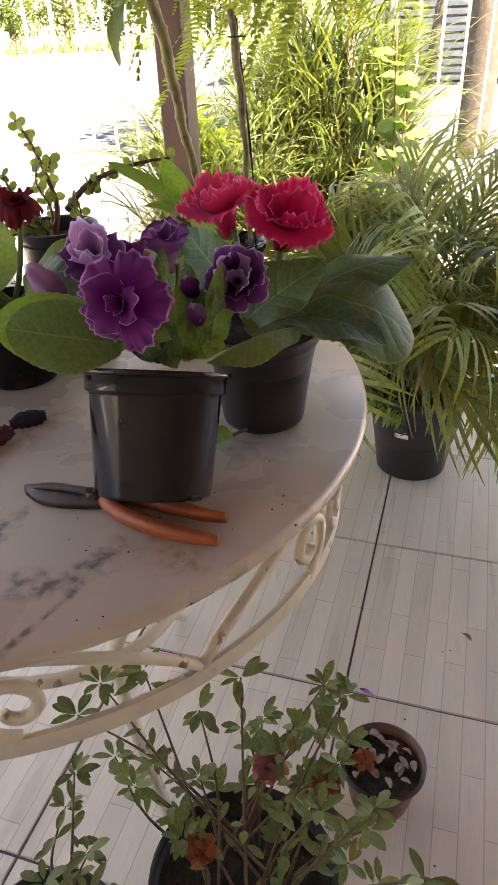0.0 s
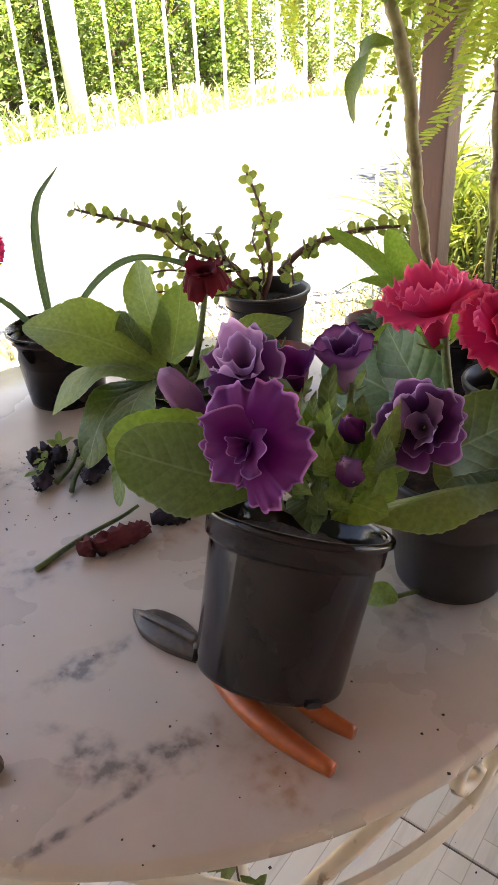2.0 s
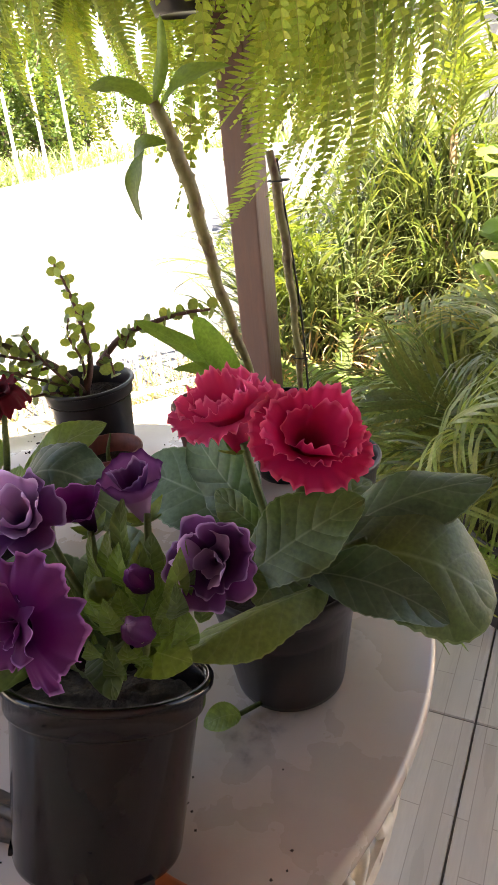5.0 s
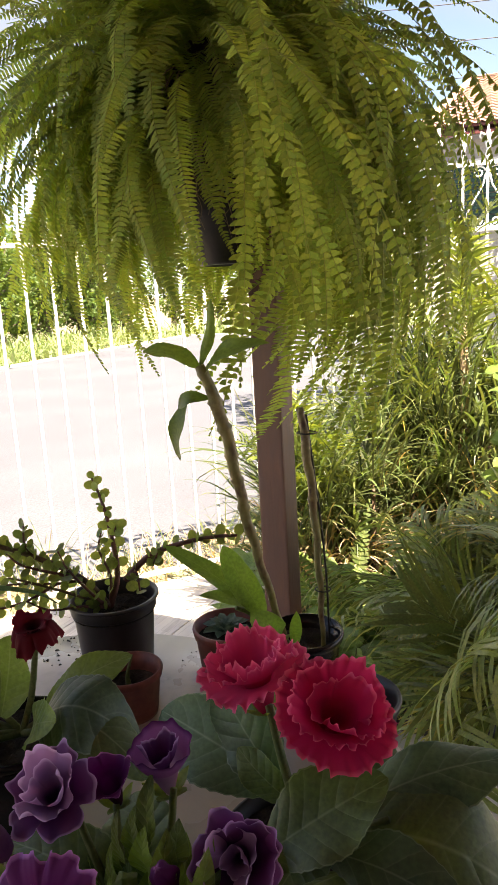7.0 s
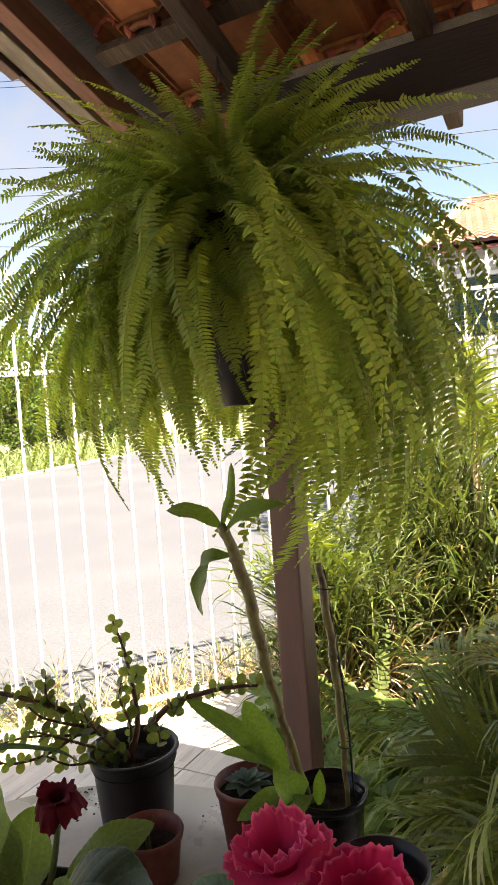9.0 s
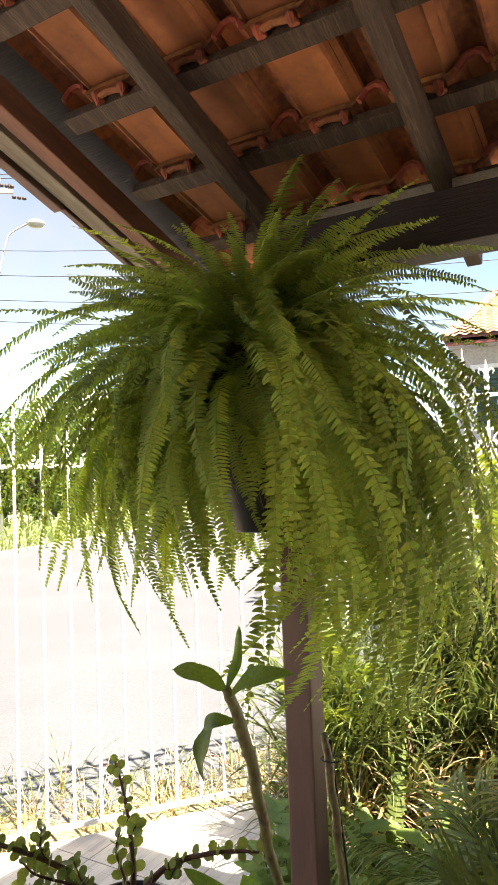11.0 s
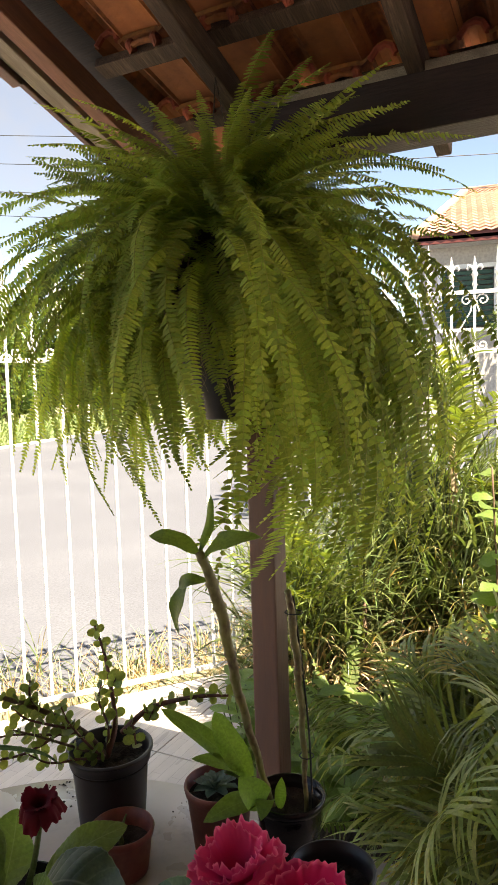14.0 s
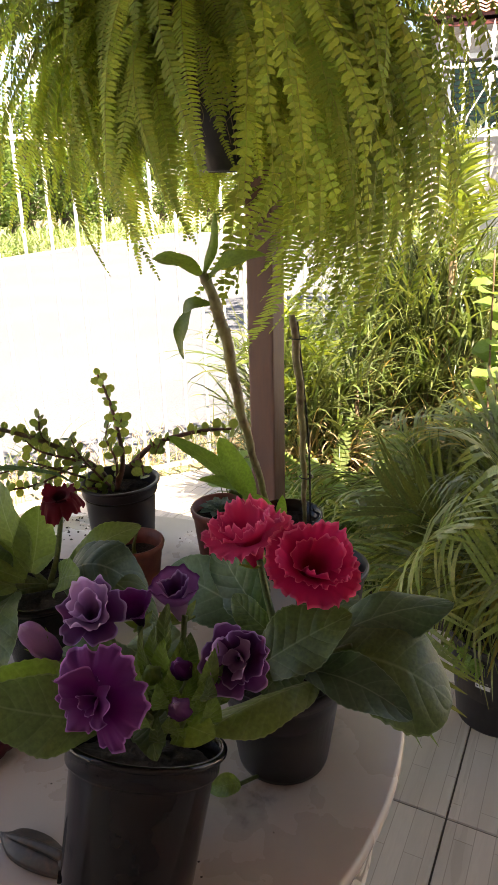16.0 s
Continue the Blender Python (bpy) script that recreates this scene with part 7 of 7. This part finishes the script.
def leaf_cloud(g, center, radius, count, size, rnd, flat=1.0):
    for k in range(count):
        v = Vector((rnd.gauss(0, 1), rnd.gauss(0, 1), rnd.gauss(0, 1))).normalized() * radius * rnd.uniform(0.55, 1.0) ** 0.6
        v.z *= flat
        p = Vector(center) + v
        a = Vector((rnd.uniform(-1, 1), rnd.uniform(-1, 1), rnd.uniform(-0.6, 0.6))).normalized()
        b = a.orthogonal().normalized()
        b = Matrix.Rotation(rnd.uniform(0, 6.28), 3, a) @ b
        s = size * rnd.uniform(0.6, 1.3)
        g.add([p - a * s, p + b * s * 0.5, p + a * s, p - b * s * 0.5], [(0, 1, 2, 3)])


def tree_mesh(height, spread, seed, leaves, size):
    rnd = random.Random(seed)
    wood, crown = Geo(), Geo()
    wood.tube(bezier((0, 0, 0), (0.1, 0.05, height * 0.3), (0, 0.1, height * 0.62), (0.1, 0, height * 0.85), n=4), [0.16 - 0.13 * k / 12 for k in range(13)], 8)
    n = 16
    for k in range(n):
        a = k * 2.4 + rnd.uniform(-0.3, 0.3)
        z = height * (0.16 + 0.78 * k / n)
        r = spread * math.sin(math.pi * (0.2 + 0.72 * k / n)) * rnd.uniform(0.6, 1.1)
        tip = Vector((r * math.cos(a), r * math.sin(a), z + 0.25))
        wood.tube([(0, 0, z * 0.8), tip * 0.6 + Vector((0, 0, z * 0.3)), tip], [0.05, 0.035, 0.012], 5)
        leaf_cloud(crown, tip, spread * rnd.uniform(0.34, 0.55), leaves // n, size, rnd, 0.8)
        leaf_cloud(crown, tip * 0.6 + Vector((0, 0, z * 0.4)), spread * 0.35, leaves // n // 2, size, rnd, 0.8)
    return wood.mesh("trunk", "bark"), crown.mesh("crown", "tree", False)


def far_trees():
    rnd = random.Random(90)
    kinds = [tree_mesh(4.6, 1.5, 700 + k, 3000, 0.085) for k in range(4)]
    places = [(-15.2 + rnd.uniform(-1.0, 1.0), 3.5 + 1.45 * k) for k in range(19)] + [(-17.5 + rnd.uniform(-1, 1), 4 + 2.4 * k) for k in range(11)] + [(-13 + 2.0 * k, 32.5 + rnd.uniform(-1, 1)) for k in range(8)]
    for k, (x, y) in enumerate(places):
        w, c = kinds[k % 4]
        T = thing("tree", "leafy green tree on the far side of the street", "tree", at=(x, y, -0.16), group="trees across the street", turn=Matrix.Rotation(rnd.uniform(0, 6.28), 4, "Z") @ Matrix.Scale(rnd.uniform(0.8, 1.15), 4))
        part("trunk", w, None, T)
        part("crown", c, None, T)
    T = thing("street_tree", "dark thick tree trunk beyond the fence", "tree", at=TREE)
    part("trunk", Geo().tube(bezier((0, 0, 0), (0.03, 0, 1.0), (-0.05, 0.05, 3.0), (0.05, 0, 5.6), n=5), [0.17 - 0.06 * k / 15 for k in range(16)], 12), "bark", T)
    cr = Geo()
    for k in range(12):
        a = k * 2.4
        leaf_cloud(cr, (1.1 * math.cos(a), 1.1 * math.sin(a), 5.2 + 0.12 * k), 0.75, 260, 0.09, rnd)
    part("crown", cr, "tree", T, smooth=False)


TREE = (1.47, 7.35, -0.16)
far_trees()


# ---- street pole, lamp and wires ----
def utility_pole():
    b = Vector((-12.8, 16.0, -0.14))
    across = Matrix.Rotation(radians(38.6), 4, "Z")          # local X lies along the street, as seen from the porch
    lean = across @ Matrix.Rotation(radians(-2.4), 4, "Y")
    P = thing("utility_pole", "grey concrete utility pole with a whitewashed foot and crossarms", "utility pole", at=b, turn=lean)
    part("shaft", Geo().tube([(0, 0, 0), (0, 0, 12.6)], [0.25, 0.115], 14), "concrete", P)
    part("painted_foot", Geo().tube([(0, 0, 0), (0, 0, 3.9)], [0.262, 0.222], 14), "whitewash", P, "whitewashed lower shaft")
    for z, y, x0, x1 in ((11.55, -0.16, -0.9, 0.78), (11.35, 0.16, -0.9, 0.95), (10.25, -0.15, -0.9, 0.72), (10.05, 0.15, -0.9, 1.05)):
        arm = part("crossarm", Geo().box((x0, y - 0.05, z), (x1, y + 0.05, z + 0.12)), "concrete", P, smooth=False)
        for x in (x0 + 0.12, -0.4, 0.4, x1 - 0.08):
            part("insulator", Geo().lathe([(0.0, z + 0.12), (0.045, z + 0.13), (0.07, z + 0.19), (0.04, z + 0.21), (0.06, z + 0.26), (0.0, z + 0.31)], 8, Matrix.Translation((x, y, 0))), "beam", arm)
        for x in (x1 + 0.02, x1 + 0.16, x1 + 0.30):
            part("insulator", Geo().lathe([(0.0, -0.05), (0.06, -0.03), (0.06, 0.03), (0.0, 0.05)], 8, Matrix.Translation((x, y, z - 0.10 - 0.08 * (x - x1)))), "beam", arm)
    for z in (8.0, 7.7, 7.4, 7.1, 6.8):
        part("bracket", Geo().box((-0.02, -0.30, z), (0.30, -0.16, z + 0.09)), "wire", P, smooth=False)
    part("collar", Geo().lathe([(0.20, 8.3), (0.225, 8.32), (0.225, 8.42), (0.20, 8.44)], 14), "aluminium", P)
    part("lamp_arm", Geo().tube(bezier((0.18, -0.1, 6.1), (0.45, -0.1, 7.2), (0.78, -0.1, 8.55), (0.98, -0.1, 8.85), (1.42, -0.1, 9.12), n=5), 0.032, 6), "aluminium", P)
    head = Geo().lathe([(0.0, -0.16), (0.10, -0.14), (0.16, -0.06), (0.15, 0.02), (0.06, 0.09), (0.0, 0.10)], 12, Matrix.Translation((1.62, -0.1, 9.15)) @ Matrix.Diagonal((1.7, 1.2, 1, 1)))
    part("lamp_head", head, "aluminium", P, "grey street lamp head")
    place = Matrix.Translation(b) @ lean
    for z, off in ((11.8, 0.8), (11.7, -0.8), (10.4, 0.6), (10.4, -0.5), (8.3, 0.1), (7.6, 0.1), (6.9, 0.12), (6.3, 0.12)):
        a = place @ Vector((off, 0, z))
        c = Vector((16 + off, 17.5 + off, z - 1.1))
        T = thing("overhead_wire", "thin black overhead wire along the street", "wire")
        pts = [a.lerp(c, s / 14) - Vector((0, 0, 3.2 * (s / 14) * (1 - s / 14))) for s in range(15)]
        part("cable", Geo().tube(pts, 0.010, 4), "wire", T)
        T = thing("overhead_wire", "thin black overhead wire along the street", "wire")
        c = Vector((b.x - 1.5, b.y - 30, z))
        pts = [a.lerp(c, s / 10) - Vector((0, 0, 2.5 * (s / 10) * (1 - s / 10))) for s in range(11)]
        part("cable", Geo().tube(pts, 0.010, 4), "wire", T)


utility_pole()


# ---- house across the street ----
def house():
    x0, x1, y0, y1, ze, zr = -0.45, 9.5, 14.2, 17.2, 4.00, 5.62
    hip = 0.95                                                 # the roof's end leans in by this much
    wx = x0 + 0.40                                             # the window's near side
    Hs = thing("house", "low house with a red clay tile roof across the street", "house", at=(0, 0, -0.14))
    g = Geo()
    g.box((x0 + 0.08, y0, 0), (wx, y0 + 0.2, ze)).box((wx + 1.1, y0, 2.6), (x1, y0 + 0.2, ze)).box((wx, y0, 3.65), (wx + 1.1, y0 + 0.2, ze)).box((wx, y0, 0), (wx + 1.1, y0 + 0.2, 2.45)).box((wx + 3.8, y0, 0), (x1, y0 + 0.2, 2.6))
    part("wall", g, "wall_far", Hs, smooth=False)
    part("wall", Geo().box((x0 + 0.08, y0 + 0.2, 0), (x0 + 0.28, y1, ze)), "wall_far", Hs, smooth=False)
    part("wall", Geo().box((x0 + 0.28, y0 + 1.2, 0), (x1, y0 + 1.4, ze)), "wall_far", Hs, smooth=False)
    w = part("window", Geo().box((wx, y0 - 0.02, 2.45), (wx + 0.08, y0 + 0.1, 3.65)).box((wx + 1.02, y0 - 0.02, 2.45), (wx + 1.1, y0 + 0.1, 3.65)).box((wx + 0.08, y0 - 0.02, 3.57), (wx + 1.02, y0 + 0.1, 3.65)).box((wx - 0.05, y0 - 0.06, 2.39), (wx + 1.15, y0 + 0.1, 2.45)), "white", Hs, smooth=False)
    for k in range(2):
        part("shutter", Geo().box((wx + 0.085 + 0.46 * k, y0 + 0.05, 2.47), (wx + 0.12 + 0.46 * k, y0 + 0.08, 3.56)), "shutter", w, "dark green louvred shutter", smooth=False)
    lv = Geo()
    for j in range(11):
        lv.box((wx + 0.10, y0 + 0.04, 2.50 + 0.096 * j), (wx + 1.01, y0 + 0.07, 2.57 + 0.096 * j))
    tagged(part("louvre", lv, "shutter", w, "dark green louvres", smooth=False), kind="stuff")
    gt = part("garage_gate", Geo().box((wx + 1.15, y0 + 0.05, 0.0), (wx + 1.25, y0 + 0.12, 2.55)), "aluminium", Hs, "grey slatted metal gate", smooth=False)
    part("gate_post", Geo().box((wx + 3.7, y0 + 0.05, 0.0), (wx + 3.8, y0 + 0.12, 2.55)), "aluminium", gt, smooth=False)
    sl = Geo().box((wx + 1.26, y0 + 0.06, 0), (wx + 3.69, y0 + 0.09, 0.085)).mesh("slat", "aluminium", False)
    for k in range(20):
        part("slat", sl, None, gt, m=pose(0, 0, 0.05 + 0.125 * k))
    # closed deck under the tiles
    part("roof_deck", Geo().add([(x0 + 0.03, y0 - 0.55, ze + 0.03), (x1 + 0.37, y0 - 0.55, ze + 0.03), (x1 + 0.37, y1, zr + 0.03), (x0 + hip + 0.03, y1, zr + 0.03), (x0 + 0.03, y0 - 0.55, ze + 0.09), (x1 + 0.37, y0 - 0.55, ze + 0.09), (x1 + 0.37, y1, zr + 0.07), (x0 + hip + 0.03, y1, zr + 0.07)],
                                [(0, 3, 2, 1), (4, 5, 6, 7), (0, 1, 5, 4), (1, 2, 6, 5), (2, 3, 7, 6), (3, 0, 4, 7)]), "roof_far", Hs, smooth=False)
    part("fascia", Geo().box((x0, y0 - 0.55, ze - 0.03), (x1 + 0.4, y0 - 0.48, ze + 0.14)), "red_paint", Hs, "dark red eaves board", smooth=False)
    part("soffit", Geo().box((x0 + 0.02, y0 - 0.48, ze - 0.02), (x1 + 0.4, y0 + 0.3, ze)), "wall_far", Hs, smooth=False)
    # tile rows: rolls running up the slope, courses stepping
    run, rise = y1 - (y0 - 0.6), zr - ze
    pitch, courses = 0.20, 16
    cols = int((x1 + 0.4 - x0) / pitch)
    for j in range(courses):
        ya, yb = j / courses, (j + 1.08) / courses
        rows = []
        for e, lift in ((ya, 0.03), (yb, 0.0)):
            row = []
            for i in range(cols * 4 + 1):
                x = x0 + i * pitch / 4
                row.append((max(x, x0 + hip * min(e, 1)), y0 - 0.6 + run * e, ze + 0.10 + rise * e + lift + 0.022 * (1 + math.sin(i * math.pi / 2))))
            rows.append(row)
        part("roof_course", Geo().grid(rows), "roof_far", Hs, "course of red clay roof tiles", smooth=False)
    part("ridge", Geo().tube([(x0 + hip, y1, zr + 0.10), (x1 + 0.4, y1, zr + 0.10)], 0.10, 8), "roof_far", Hs)
    part("verge", Geo().tube([(x0, y0 - 0.6, ze + 0.13), (x0 + hip, y1, zr + 0.12)], 0.09, 8), "roof_far", Hs)
    rnd = random.Random(55)
    T = thing("climbing_shrub", "dense green shrub against the house across the street", "shrub", at=(1.75, 13.4, -0.14))
    cr = Geo()
    for k in range(26):
        leaf_cloud(cr, (rnd.uniform(-0.8, 2.6), rnd.uniform(-0.3, 0.2), rnd.uniform(2.3, 3.7)), 0.42, 130, 0.075, rnd)
    part("crown", cr, "tree", T, smooth=False)
    part("trunk", Geo().tube([(0, 0, 0), (0.1, 0, 1.2), (0.3, 0, 2.6)], [0.09, 0.07, 0.05], 7), "bark", T)
    T = thing("front_wall", "low plastered street wall of the house across", "wall", kind="structure")
    part("wall", Geo().box((4.6, 12.8, -0.14), (12, 12.95, 1.2)), "wall_far", T, smooth=False)


house()
